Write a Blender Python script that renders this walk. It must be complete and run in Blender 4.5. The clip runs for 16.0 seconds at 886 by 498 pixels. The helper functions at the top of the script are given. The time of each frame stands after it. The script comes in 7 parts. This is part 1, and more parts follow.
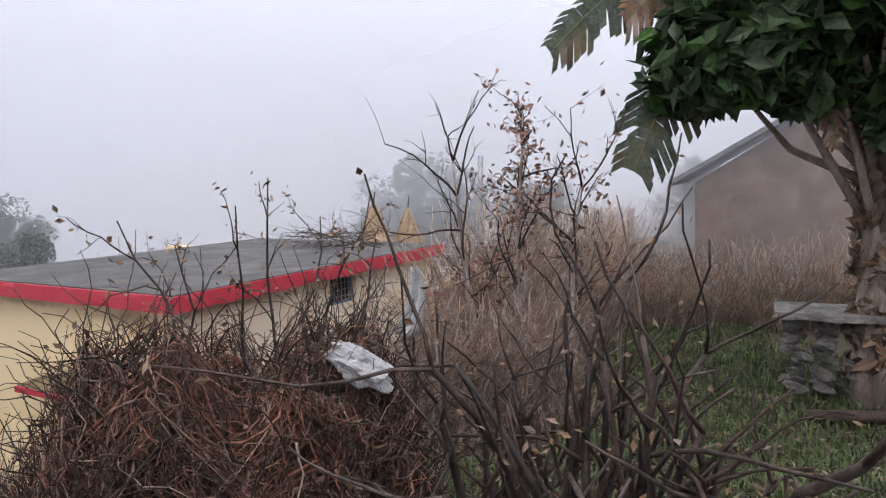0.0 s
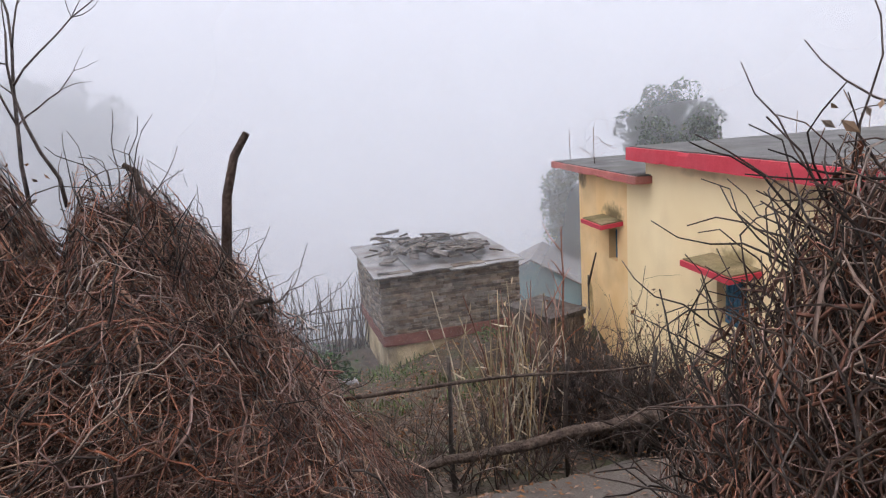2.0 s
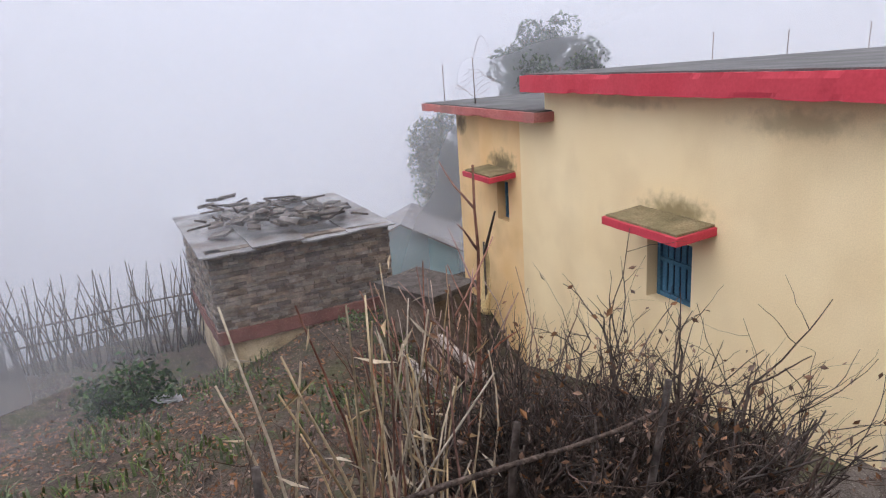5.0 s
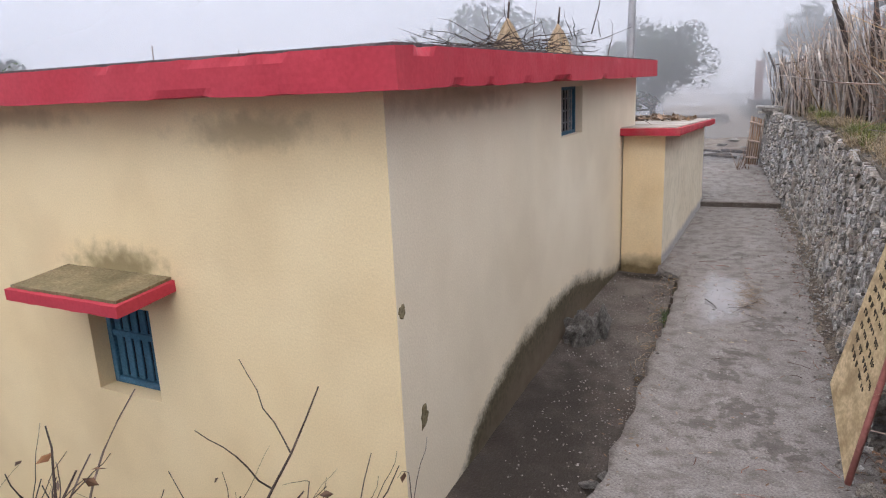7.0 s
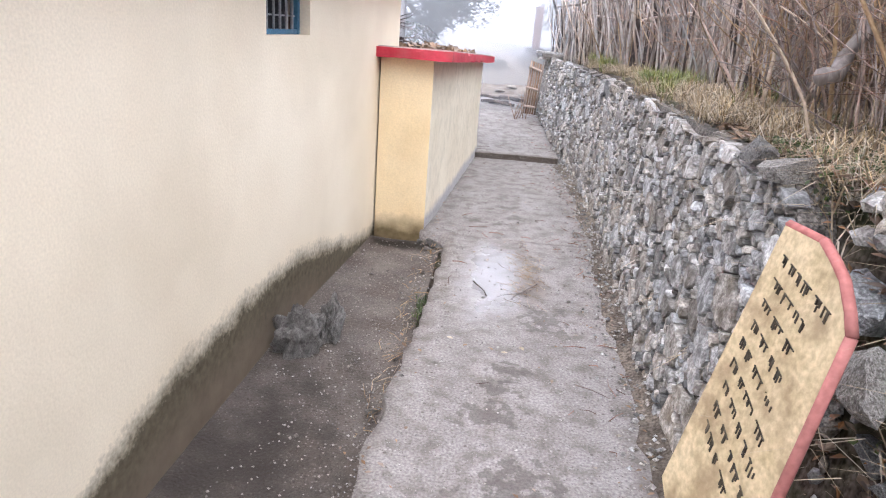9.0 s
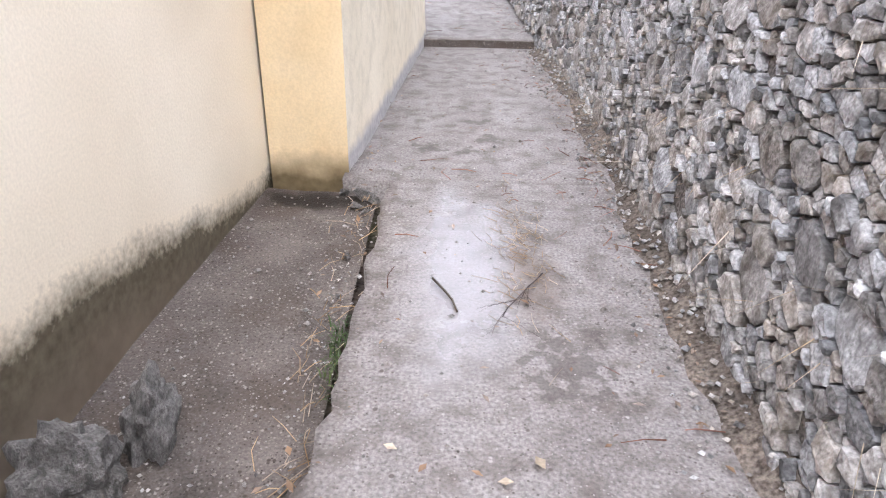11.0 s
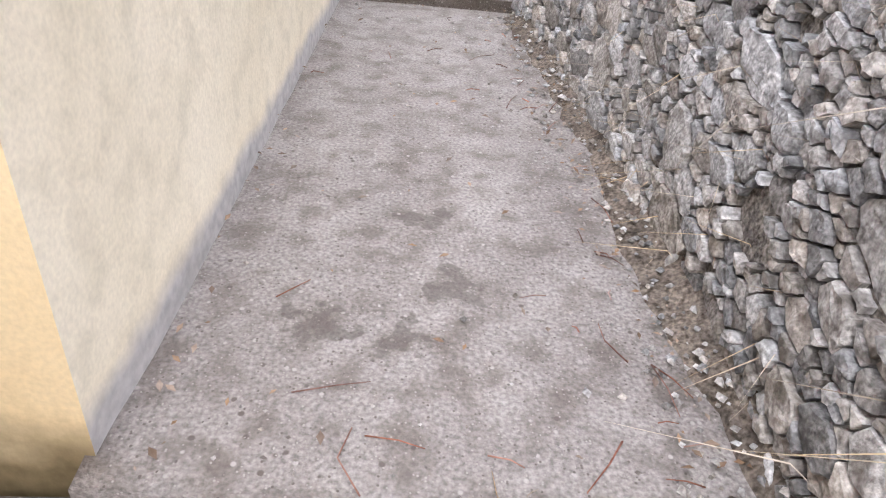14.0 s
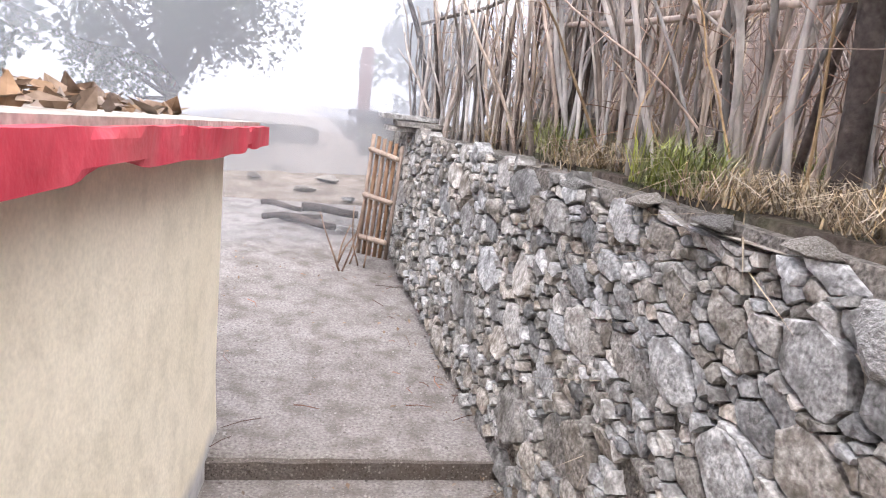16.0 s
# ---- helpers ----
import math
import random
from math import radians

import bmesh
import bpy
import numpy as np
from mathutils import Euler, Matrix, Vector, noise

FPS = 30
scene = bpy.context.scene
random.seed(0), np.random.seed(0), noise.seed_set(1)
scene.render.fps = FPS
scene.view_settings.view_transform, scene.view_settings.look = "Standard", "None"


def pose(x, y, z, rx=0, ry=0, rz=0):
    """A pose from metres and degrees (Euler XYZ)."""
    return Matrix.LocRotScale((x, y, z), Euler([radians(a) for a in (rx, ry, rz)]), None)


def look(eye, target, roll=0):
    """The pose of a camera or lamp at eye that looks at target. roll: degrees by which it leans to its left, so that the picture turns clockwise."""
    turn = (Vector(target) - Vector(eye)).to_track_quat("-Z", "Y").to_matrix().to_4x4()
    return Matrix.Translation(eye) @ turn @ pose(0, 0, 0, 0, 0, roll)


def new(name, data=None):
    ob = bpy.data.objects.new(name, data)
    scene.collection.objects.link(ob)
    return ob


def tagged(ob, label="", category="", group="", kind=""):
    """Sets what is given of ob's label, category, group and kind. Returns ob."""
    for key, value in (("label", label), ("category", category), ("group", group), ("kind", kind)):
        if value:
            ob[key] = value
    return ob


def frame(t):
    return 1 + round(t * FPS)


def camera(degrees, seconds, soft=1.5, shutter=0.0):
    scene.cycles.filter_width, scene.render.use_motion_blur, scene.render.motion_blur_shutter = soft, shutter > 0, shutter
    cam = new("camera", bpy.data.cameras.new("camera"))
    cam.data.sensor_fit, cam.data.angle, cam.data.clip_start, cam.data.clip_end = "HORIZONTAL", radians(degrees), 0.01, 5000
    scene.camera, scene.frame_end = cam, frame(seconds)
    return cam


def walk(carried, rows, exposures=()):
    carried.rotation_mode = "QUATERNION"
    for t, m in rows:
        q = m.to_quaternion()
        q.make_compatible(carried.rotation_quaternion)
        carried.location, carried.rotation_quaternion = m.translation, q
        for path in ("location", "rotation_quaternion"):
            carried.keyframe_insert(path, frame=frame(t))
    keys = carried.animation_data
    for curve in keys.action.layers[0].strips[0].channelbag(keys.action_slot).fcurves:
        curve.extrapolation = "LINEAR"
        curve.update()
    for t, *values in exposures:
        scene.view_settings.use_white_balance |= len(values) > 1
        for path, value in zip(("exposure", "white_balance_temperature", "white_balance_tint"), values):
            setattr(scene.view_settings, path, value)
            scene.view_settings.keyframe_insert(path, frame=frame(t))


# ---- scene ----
cam = camera(66.7, 16.0, soft=1.15)
PATH = [
    (0, (5.065, -7.932, 3.771), (4.249, -6.117, 3.569), -1.2),
    (0.5, (4.674, -7.752, 3.578), (3.544, -6.138, 3.233), 1.9),
    (1, (4.404, -7.607, 3.55), (2.791, -6.484, 3.179), -1.6),
    (1.5, (4.067, -7.423, 3.421), (2.204, -6.801, 3.042), -2.9),
    (2, (3.712, -7.258, 3.262), (1.809, -6.796, 2.857), -3.9),
    (2.2, (3.535, -7.171, 3.207), (1.623, -6.749, 2.797), -4.3),
    (2.5, (3.292, -7.062, 3.145), (1.389, -6.656, 2.682), -3.7),
    (3, (2.861, -6.976, 3.052), (0.967, -6.573, 2.55), -3.0),
    (5.3, (1.101, -6.309, 2.68), (-0.562, -5.341, 2.136), -4.3),
    (5.5, (0.955, -6.189, 2.664), (-0.64, -5.116, 2.115), -4.5),
    (6, (0.707, -5.898, 2.53), (-0.721, -4.592, 2.023), -3.5),
    (6.3, (0.591, -5.673, 2.484), (-0.678, -4.215, 1.969), -4.2),
    (6.5, (0.513, -5.506, 2.427), (-0.629, -3.934, 1.952), -4.3),
    (7, (0.428, -5.004, 2.308), (-0.336, -3.218, 1.832), -2.5),
    (7.5, (0.403, -4.477, 2.249), (-0.145, -2.617, 1.756), 0.7),
    (8, (0.399, -3.952, 2.169), (0.149, -2.04, 1.639), 3.3),
    (8.5, (0.418, -3.377, 2.018), (0.262, -1.47, 1.437), 4.0),
    (8.7, (0.41, -3.149, 1.98), (0.263, -1.246, 1.382), 4.4),
    (10.8, (0.329, -0.628, 1.531), (0.32, 1.157, 0.63), 1.1),
    (11, (0.359, -0.437, 1.525), (0.349, 1.339, 0.604), 1.3),
    (11.5, (0.369, 0.013, 1.447), (0.366, 1.748, 0.452), 1.8),
    (12, (0.426, 0.498, 1.372), (0.434, 2.181, 0.292), 2.5),
    (12.5, (0.452, 0.914, 1.299), (0.471, 2.508, 0.091), 3.6),
    (13, (0.433, 1.351, 1.287), (0.492, 2.839, -0.049), 4.9),
    (13.5, (0.415, 1.882, 1.342), (0.569, 3.379, 0.025), 7.2),
    (14, (0.377, 2.436, 1.416), (0.582, 4.065, 0.273), 7.1),
    (14.5, (0.341, 3.032, 1.479), (0.726, 4.766, 0.559), 7.7),
    (15, (0.361, 3.604, 1.573), (0.762, 5.45, 0.914), 7.0),
    (15.5, (0.319, 4.239, 1.629), (0.729, 6.111, 1.056), 6.5),
    (16, (0.428, 4.88, 1.675), (0.808, 6.8, 1.264), 6.2),
]
walk(cam, [(t, look(e, g, r)) for t, e, g, r in PATH],
     exposures=[(0, -0.1, 6500, 12), (1.0, 0.12, 6600, 12), (6.2, 0.1, 6400, 13), (7.0, 0.1, 6400, 12), (7.5, 0.45, 6250, 12), (8.2, 0.86, 6200, 12), (8.7, 1.07, 6100, 12), (11.0, 1.12, 6050, 13), (13.0, 1.08, 6150, 12), (13.5, 1.25, 6250, 12), (14.0, 1.1, 6250, 12), (14.6, 1.2, 6250, 12), (15.4, 1.3, 6300, 13), (16, 1.1, 6450, 13)])

# ---- world and light: overcast mountain fog ----
world = bpy.data.worlds.new("fog_sky")
scene.world = world
world.use_nodes = True
wn = world.node_tree.nodes
wl = world.node_tree.links
wn.clear()
w_out = wn.new("ShaderNodeOutputWorld")
w_bg = wn.new("ShaderNodeBackground")
w_sky = wn.new("ShaderNodeTexSky")
w_sky.sky_type = "NISHITA"
w_sky.sun_disc = False
w_sky.sun_elevation, w_sky.sun_rotation = radians(58), radians(195)
w_sky.dust_density, w_sky.air_density = 6.0, 1.0
w_tc = wn.new("ShaderNodeTexCoord")
w_sep = wn.new("ShaderNodeSeparateXYZ")
w_ramp = wn.new("ShaderNodeValToRGB")
w_ramp.color_ramp.elements[0].position, w_ramp.color_ramp.elements[0].color = 0.0, (0.60, 0.63, 0.72, 1)
w_ramp.color_ramp.elements[1].position, w_ramp.color_ramp.elements[1].color = 0.34, (0.93, 0.955, 1.05, 1)
w_scale = wn.new("ShaderNodeMix")
w_scale.data_type, w_scale.blend_type = "RGBA", "ADD"
w_scale.inputs[0].default_value = 0.012
wl.new(w_tc.outputs["Generated"], w_sep.inputs[0])
wl.new(w_sep.outputs["Z"], w_ramp.inputs[0])
wl.new(w_ramp.outputs[0], w_scale.inputs[6])
wl.new(w_sky.outputs[0], w_scale.inputs[7])
wl.new(w_scale.outputs[2], w_bg.inputs[0])
w_bg.inputs[1].default_value = 1.5
wl.new(w_bg.outputs[0], w_out.inputs[0])

sun_data = bpy.data.lights.new("sun", "SUN")
sun_data.energy, sun_data.angle, sun_data.color = 2.0, radians(75), (1.0, 0.97, 0.93)
sun = new("sun", sun_data)
sun.matrix_world = look((6, -14, 24), (0, 0, 0))


# ---- materials ----
def node_material(name, low, high, scale=6.0, rough=0.85, bump=0.3, fine=60.0, detail=6.0, metal=0.0,
                  dirt=None, dirt_scale=1.2, dirt_amount=0.5, random_tint=0.0, island=False, bump_scale=None, stretch=None, grain=0.2, sat=(0.65, 1.3)):
    m = bpy.data.materials.new(name)
    m.use_nodes = True
    n, l = m.node_tree.nodes, m.node_tree.links
    b = n["Principled BSDF"]
    tc = n.new("ShaderNodeTexCoord")
    co = tc.outputs["Object"]
    if stretch:
        mp = n.new("ShaderNodeMapping")
        mp.inputs["Scale"].default_value = stretch
        l.new(co, mp.inputs[0])
        co = mp.outputs[0]

    def tex(s, d=detail):
        t = n.new("ShaderNodeTexNoise")
        t.inputs["Scale"].default_value, t.inputs["Detail"].default_value = s, d
        l.new(co, t.inputs["Vector"])
        return t.outputs["Fac"]

    def ramp(src, a, c):
        r = n.new("ShaderNodeMapRange")
        r.inputs["From Min"].default_value, r.inputs["From Max"].default_value = a, c
        l.new(src, r.inputs["Value"])
        return r.outputs[0]

    def mix(f, a, c, kind="MIX"):
        x = n.new("ShaderNodeMix")
        x.data_type, x.blend_type = "RGBA", kind
        if isinstance(f, float):
            x.inputs[0].default_value = f
        else:
            l.new(f, x.inputs[0])
        for i, v in ((6, a), (7, c)):
            if isinstance(v, tuple):
                x.inputs[i].default_value = (*v[:3], 1)
            else:
                l.new(v, x.inputs[i])
        return x.outputs[2]

    big, small = tex(scale), tex(fine, 4)
    col = mix(ramp(big, 0.3, 0.7), low, high)
    col = mix(ramp(small, 0.32, 0.68), mix(grain, col, (0.0, 0.0, 0.0)), mix(grain * 0.1, mix(1.0, col, (1 + 0.9 * grain,) * 3, "MULTIPLY"), (1.0, 1.0, 1.0)))
    if dirt:
        d = n.new("ShaderNodeMath")
        d.operation = "MULTIPLY"
        d.inputs[1].default_value = dirt_amount
        l.new(ramp(tex(dirt_scale, 8), 0.46, 0.66), d.inputs[0])
        col = mix(d.outputs[0], col, dirt)
    if random_tint:
        src = n.new("ShaderNodeNewGeometry").outputs["Random Per Island"] if island else n.new("ShaderNodeObjectInfo").outputs["Random"]
        hs = n.new("ShaderNodeHueSaturation")
        v = n.new("ShaderNodeMapRange")
        v.inputs["To Min"].default_value, v.inputs["To Max"].default_value = 1 - random_tint, 1 + random_tint
        l.new(src, v.inputs["Value"])
        l.new(v.outputs[0], hs.inputs["Value"])
        h = n.new("ShaderNodeMath")
        h.operation, h.inputs[1].default_value = "MULTIPLY", 7.31
        f = n.new("ShaderNodeMath")
        f.operation = "FRACT"
        l.new(src, h.inputs[0])
        l.new(h.outputs[0], f.inputs[0])
        s = n.new("ShaderNodeMapRange")
        s.inputs["To Min"].default_value, s.inputs["To Max"].default_value = sat
        l.new(f.outputs[0], s.inputs["Value"])
        l.new(s.outputs[0], hs.inputs["Saturation"])
        l.new(col, hs.inputs["Color"])
        col = hs.outputs[0]
    l.new(col, b.inputs["Base Color"])
    b.inputs["Roughness"].default_value, b.inputs["Metallic"].default_value = rough, metal
    b.inputs["Specular IOR Level"].default_value = 0.15
    if bump:
        bp = n.new("ShaderNodeBump")
        bp.inputs["Strength"].default_value, bp.inputs["Distance"].default_value = bump, 0.02
        l.new(tex(bump_scale or fine * 0.5, 6), bp.inputs["Height"])
        l.new(bp.outputs[0], b.inputs["Normal"])
    return m


def add_mould(m, colour, z_low, z_high, edge_scale=3.0, wob=0.5):
    """A band of mould and splashed mud with a ragged upper edge, at heights z_low to z_high."""
    n, l = m.node_tree.nodes, m.node_tree.links
    b = n["Principled BSDF"]
    old = b.inputs["Base Color"].links[0].from_socket
    geo = n.new("ShaderNodeNewGeometry")
    sep = n.new("ShaderNodeSeparateXYZ")
    l.new(geo.outputs["Position"], sep.inputs[0])
    nz = n.new("ShaderNodeTexNoise")
    nz.inputs["Scale"].default_value, nz.inputs["Detail"].default_value = edge_scale, 8
    l.new(geo.outputs["Position"], nz.inputs["Vector"])
    a = n.new("ShaderNodeMath")
    a.operation, a.inputs[1].default_value = "MULTIPLY_ADD", -wob
    l.new(nz.outputs["Fac"], a.inputs[0])
    l.new(sep.outputs["Z"], a.inputs[2])
    f = n.new("ShaderNodeMapRange")
    f.inputs["From Min"].default_value, f.inputs["From Max"].default_value = z_high - wob * 0.5, z_low - wob * 0.5
    l.new(a.outputs[0], f.inputs["Value"])
    nf = n.new("ShaderNodeTexNoise")
    nf.inputs["Scale"].default_value, nf.inputs["Detail"].default_value = 22, 9
    l.new(geo.outputs["Position"], nf.inputs["Vector"])
    cr = n.new("ShaderNodeMix")
    cr.data_type = "RGBA"
    l.new(nf.outputs["Fac"], cr.inputs[0])
    cr.inputs[6].default_value = (*[c * 0.55 for c in colour], 1)
    cr.inputs[7].default_value = (*[c * 1.5 for c in colour], 1)
    x = n.new("ShaderNodeMix")
    x.data_type = "RGBA"
    l.new(f.outputs[0], x.inputs[0])
    l.new(old, x.inputs[6])
    l.new(cr.outputs[2], x.inputs[7])
    l.new(x.outputs[2], b.inputs["Base Color"])
    return m


DAMP_TOP = [(-2.0, -0.62), (-1.3, -0.32), (-0.9, 0.0), (-0.4, 0.19), (0.1, 0.28), (0.7, 0.32), (1.5, 0.33), (2.0, 0.26), (2.6, 0.11), (3.2, 0.0), (3.6, -0.02)]


def add_rising_damp(m, colour):
    """Dark damp and algae on a wall's foot; its upper edge follows DAMP_TOP (place along y, height) and frays."""
    n, l = m.node_tree.nodes, m.node_tree.links
    b = n["Principled BSDF"]
    old = b.inputs["Base Color"].links[0].from_socket
    geo = n.new("ShaderNodeNewGeometry")
    sep = n.new("ShaderNodeSeparateXYZ")
    l.new(geo.outputs["Position"], sep.inputs[0])

    def span(src, a, c, lo=0.0, hi=1.0):
        r = n.new("ShaderNodeMapRange")
        for k, val in (("From Min", a), ("From Max", c), ("To Min", lo), ("To Max", hi)):
            r.inputs[k].default_value = val
        l.new(src, r.inputs["Value"])
        return r.outputs[0]

    def calc(op, x, y):
        q = n.new("ShaderNodeMath")
        q.operation = op
        for i, val in enumerate((x, y)):
            if isinstance(val, float):
                q.inputs[i].default_value = val
            else:
                l.new(val, q.inputs[i])
        return q.outputs[0]

    def tex(scale, detail):
        t = n.new("ShaderNodeTexNoise")
        t.inputs["Scale"].default_value, t.inputs["Detail"].default_value = scale, detail
        l.new(geo.outputs["Position"], t.inputs["Vector"])
        return t.outputs["Fac"]

    def blend(f, a, c):
        x = n.new("ShaderNodeMix")
        x.data_type = "RGBA"
        l.new(f, x.inputs[0])
        for i, val in ((6, a), (7, c)):
            if isinstance(val, tuple):
                x.inputs[i].default_value = (*val, 1)
            else:
                l.new(val, x.inputs[i])
        return x.outputs[2]

    curve = n.new("ShaderNodeFloatCurve")
    points = curve.mapping.curves[0].points
    knots = [((y + 2.0) / 5.6, (z + 0.7) / 1.2) for y, z in DAMP_TOP]
    points[0].location, points[1].location = knots[0], knots[-1]
    for k in knots[1:-1]:
        points.new(*k)
    curve.mapping.update()
    l.new(span(sep.outputs["Y"], -2.0, 3.6), curve.inputs["Value"])
    top = span(curve.outputs[0], 0.0, 1.0, -0.7, 0.5)
    below = calc("SUBTRACT", top, sep.outputs["Z"])
    frayed = calc("ADD", below, calc("MULTIPLY", calc("SUBTRACT", tex(5.0, 8), 0.5), 0.16))
    frayed = calc("ADD", frayed, calc("MULTIPLY", calc("SUBTRACT", tex(38.0, 6), 0.5), 0.14))
    dark = blend(tex(24.0, 9), tuple(c * 0.35 for c in colour), tuple(c * 2.0 for c in colour))
    brown = blend(tex(9.0, 7), (0.11, 0.085, 0.06), (0.21, 0.165, 0.12))
    foot = blend(span(frayed, 0.14, 0.36), dark, brown)
    l.new(blend(span(frayed, -0.06, 0.09), old, foot), b.inputs["Base Color"])
    return m


M_PLASTER = node_material("cream_plaster", (0.85, 0.675, 0.40), (0.91, 0.75, 0.47), 1.3, 0.8, 0.12, 90, grain=0.06, dirt=(0.62, 0.47, 0.27), dirt_scale=0.9, dirt_amount=0.35)
M_ORANGE = node_material("ochre_plaster", (0.80, 0.53, 0.25), (0.87, 0.63, 0.34), 1.5, 0.85, 0.15, 80, grain=0.06, dirt=(0.5, 0.33, 0.17), dirt_amount=0.4)
# Same cream paint as the front, greyed to carry the side's weaker light.
M_SIDE_SHADED = add_rising_damp(node_material("shaded_cream_plaster", (0.78, 0.675, 0.515), (0.86, 0.765, 0.605), 1.1, 0.8, 0.12, 90, grain=0.06, dirt=(0.55, 0.46, 0.33), dirt_scale=0.8, dirt_amount=0.35),
                         (0.10, 0.083, 0.055))
M_PILLAR = add_mould(node_material("yellow_pillar_plaster", (0.84, 0.65, 0.38), (0.90, 0.735, 0.48), 2.2, 0.8, 0.15, 70, grain=0.06, dirt=(0.5, 0.36, 0.18), dirt_amount=0.3), (0.2, 0.15, 0.08), -0.06, 0.14, 7, 0.2)
M_RED = node_material("red_fascia_paint", (0.48, 0.045, 0.065), (0.58, 0.065, 0.095), 1.2, 0.55, 0.12, 40, grain=0.06, dirt=(0.25, 0.04, 0.04), dirt_amount=0.25, bump_scale=14)
M_RED_FADED = node_material("faded_red_edge_paint", (0.36, 0.10, 0.09), (0.46, 0.16, 0.14), 2.0, 0.7, 0.2, 40, dirt=(0.2, 0.13, 0.11))
M_SLAB = node_material("roof_concrete", (0.08, 0.078, 0.08), (0.15, 0.148, 0.148), 2.0, 0.9, 0.4, 50, dirt=(0.09, 0.09, 0.08))
# Moss on the sunshades, and the painted dark of the plaster holes.
M_MOSS_HOLE = node_material("moss_and_hole_shade", (0.16, 0.13, 0.07), (0.30, 0.24, 0.14), 5.0, 0.95, 0.6, 60, dirt=(0.08, 0.08, 0.03))
M_PATH = node_material("path_concrete", (0.182, 0.160, 0.146), (0.262, 0.236, 0.220), 3.0, 0.75, 0.7, 70, dirt=(0.10, 0.08, 0.066), dirt_scale=7.0, dirt_amount=0.7, bump_scale=45, grain=0.34, detail=14.0)
M_GUTTER = node_material("wet_gutter_concrete", (0.082, 0.068, 0.058), (0.160, 0.135, 0.118), 3.0, 0.7, 0.8, 95, dirt=(0.075, 0.055, 0.04), dirt_scale=2.5, bump_scale=55)
M_SOIL = node_material("garden_soil", (0.028, 0.019, 0.013), (0.088, 0.062, 0.046), 7.0, 0.95, 0.9, 40, dirt=(0.065, 0.085, 0.03), dirt_scale=2.2, dirt_amount=0.45, bump_scale=25, grain=0.4, detail=10.0)
M_STONE = node_material("field_stone", (0.20, 0.183, 0.168), (0.47, 0.445, 0.415), 19.0, 0.85, 1.0, 75, grain=0.36, detail=14.0, dirt=(0.11, 0.096, 0.08), dirt_scale=12, dirt_amount=0.75, random_tint=0.42, bump_scale=26, sat=(0.1, 1.7))
M_STONE_IS = node_material("field_stone_far", (0.20, 0.183, 0.168), (0.47, 0.445, 0.415), 19.0, 0.85, 1.0, 75, grain=0.36, detail=14.0, dirt=(0.11, 0.096, 0.08), dirt_scale=12, dirt_amount=0.75, random_tint=0.45, island=True, bump_scale=26, sat=(0.1, 1.7))
M_RUBBLE = node_material("soiled_rubble_stone", (0.19, 0.168, 0.148), (0.45, 0.42, 0.39), 14.0, 0.9, 0.8, 100, grain=0.45, detail=10.0, dirt=(0.09, 0.07, 0.05), dirt_scale=7, dirt_amount=0.8, random_tint=0.45, island=True, bump_scale=34, sat=(0.2, 1.6))
M_JOINT = node_material("grey_earth_joint", (0.075, 0.066, 0.058), (0.21, 0.185, 0.16), 22.0, 1.0, 1.0, 70, detail=10.0, bump_scale=40, grain=0.5)
M_EARTH = node_material("dark_earth_joint", (0.05, 0.045, 0.038), (0.10, 0.09, 0.075), 6.0, 1.0, 0.9, 50, bump_scale=30)
M_BLUE = node_material("blue_window_paint", (0.05, 0.155, 0.25), (0.085, 0.22, 0.33), 5.0, 0.5, 0.2, 60, dirt=(0.03, 0.07, 0.12))
M_ROOM_SHADE = node_material("painted_room_shade", (0.015, 0.018, 0.022), (0.03, 0.03, 0.035), 4.0, 0.9, 0.0)
M_TWIG = node_material("red_brown_twig", (0.08, 0.037, 0.028), (0.28, 0.14, 0.102), 5.0, 0.8, 0.0, 40, random_tint=0.65, island=True)
M_TWIG_DARK = node_material("dark_wet_twig", (0.024, 0.017, 0.0145), (0.098, 0.069, 0.058), 6.0, 0.7, 0.0, 40, random_tint=0.45, island=True)
M_STRAW = node_material("dry_straw", (0.28, 0.21, 0.13), (0.46, 0.37, 0.255), 5.0, 0.85, 0.0, 40, random_tint=0.4, island=True)
M_GRASS = node_material("green_grass", (0.05, 0.08, 0.028), (0.12, 0.15, 0.06), 3.0, 0.7, 0.0, 40, random_tint=0.4, island=True)
M_GRASS_PALE = node_material("yellow_green_grass", (0.10, 0.13, 0.035), (0.30, 0.31, 0.11), 3.0, 0.7, 0.0, 40, random_tint=0.4, island=True)
M_BARK = node_material("grey_bark", (0.19, 0.155, 0.135), (0.43, 0.365, 0.325), 9.0, 0.9, 0.5, 50, random_tint=0.35, bump_scale=30, stretch=(1, 1, 0.25))
M_BARK_DARK = node_material("dark_wet_bark", (0.026, 0.018, 0.015), (0.09, 0.064, 0.053), 9.0, 0.75, 0.5, 50, random_tint=0.2, bump_scale=30)
M_LEAF = node_material("dark_green_leaf", (0.014, 0.036, 0.012), (0.048, 0.09, 0.026), 5.0, 0.5, 0.1, 30, random_tint=0.4, island=True)
M_LEAF_DRY = node_material("dry_brown_leaf", (0.14, 0.092, 0.062), (0.29, 0.205, 0.145), 6.0, 0.8, 0.2, 30, random_tint=0.4, island=True)
M_LEAF_RUST = node_material("rust_brown_leaf", (0.10, 0.05, 0.03), (0.25, 0.145, 0.09), 6.0, 0.85, 0.2, 30, random_tint=0.45, island=True)
M_LEAF_ORANGE = node_material("orange_brown_leaf", (0.15, 0.08, 0.05), (0.36, 0.22, 0.14), 6.0, 0.85, 0.2, 30, random_tint=0.5, island=True)
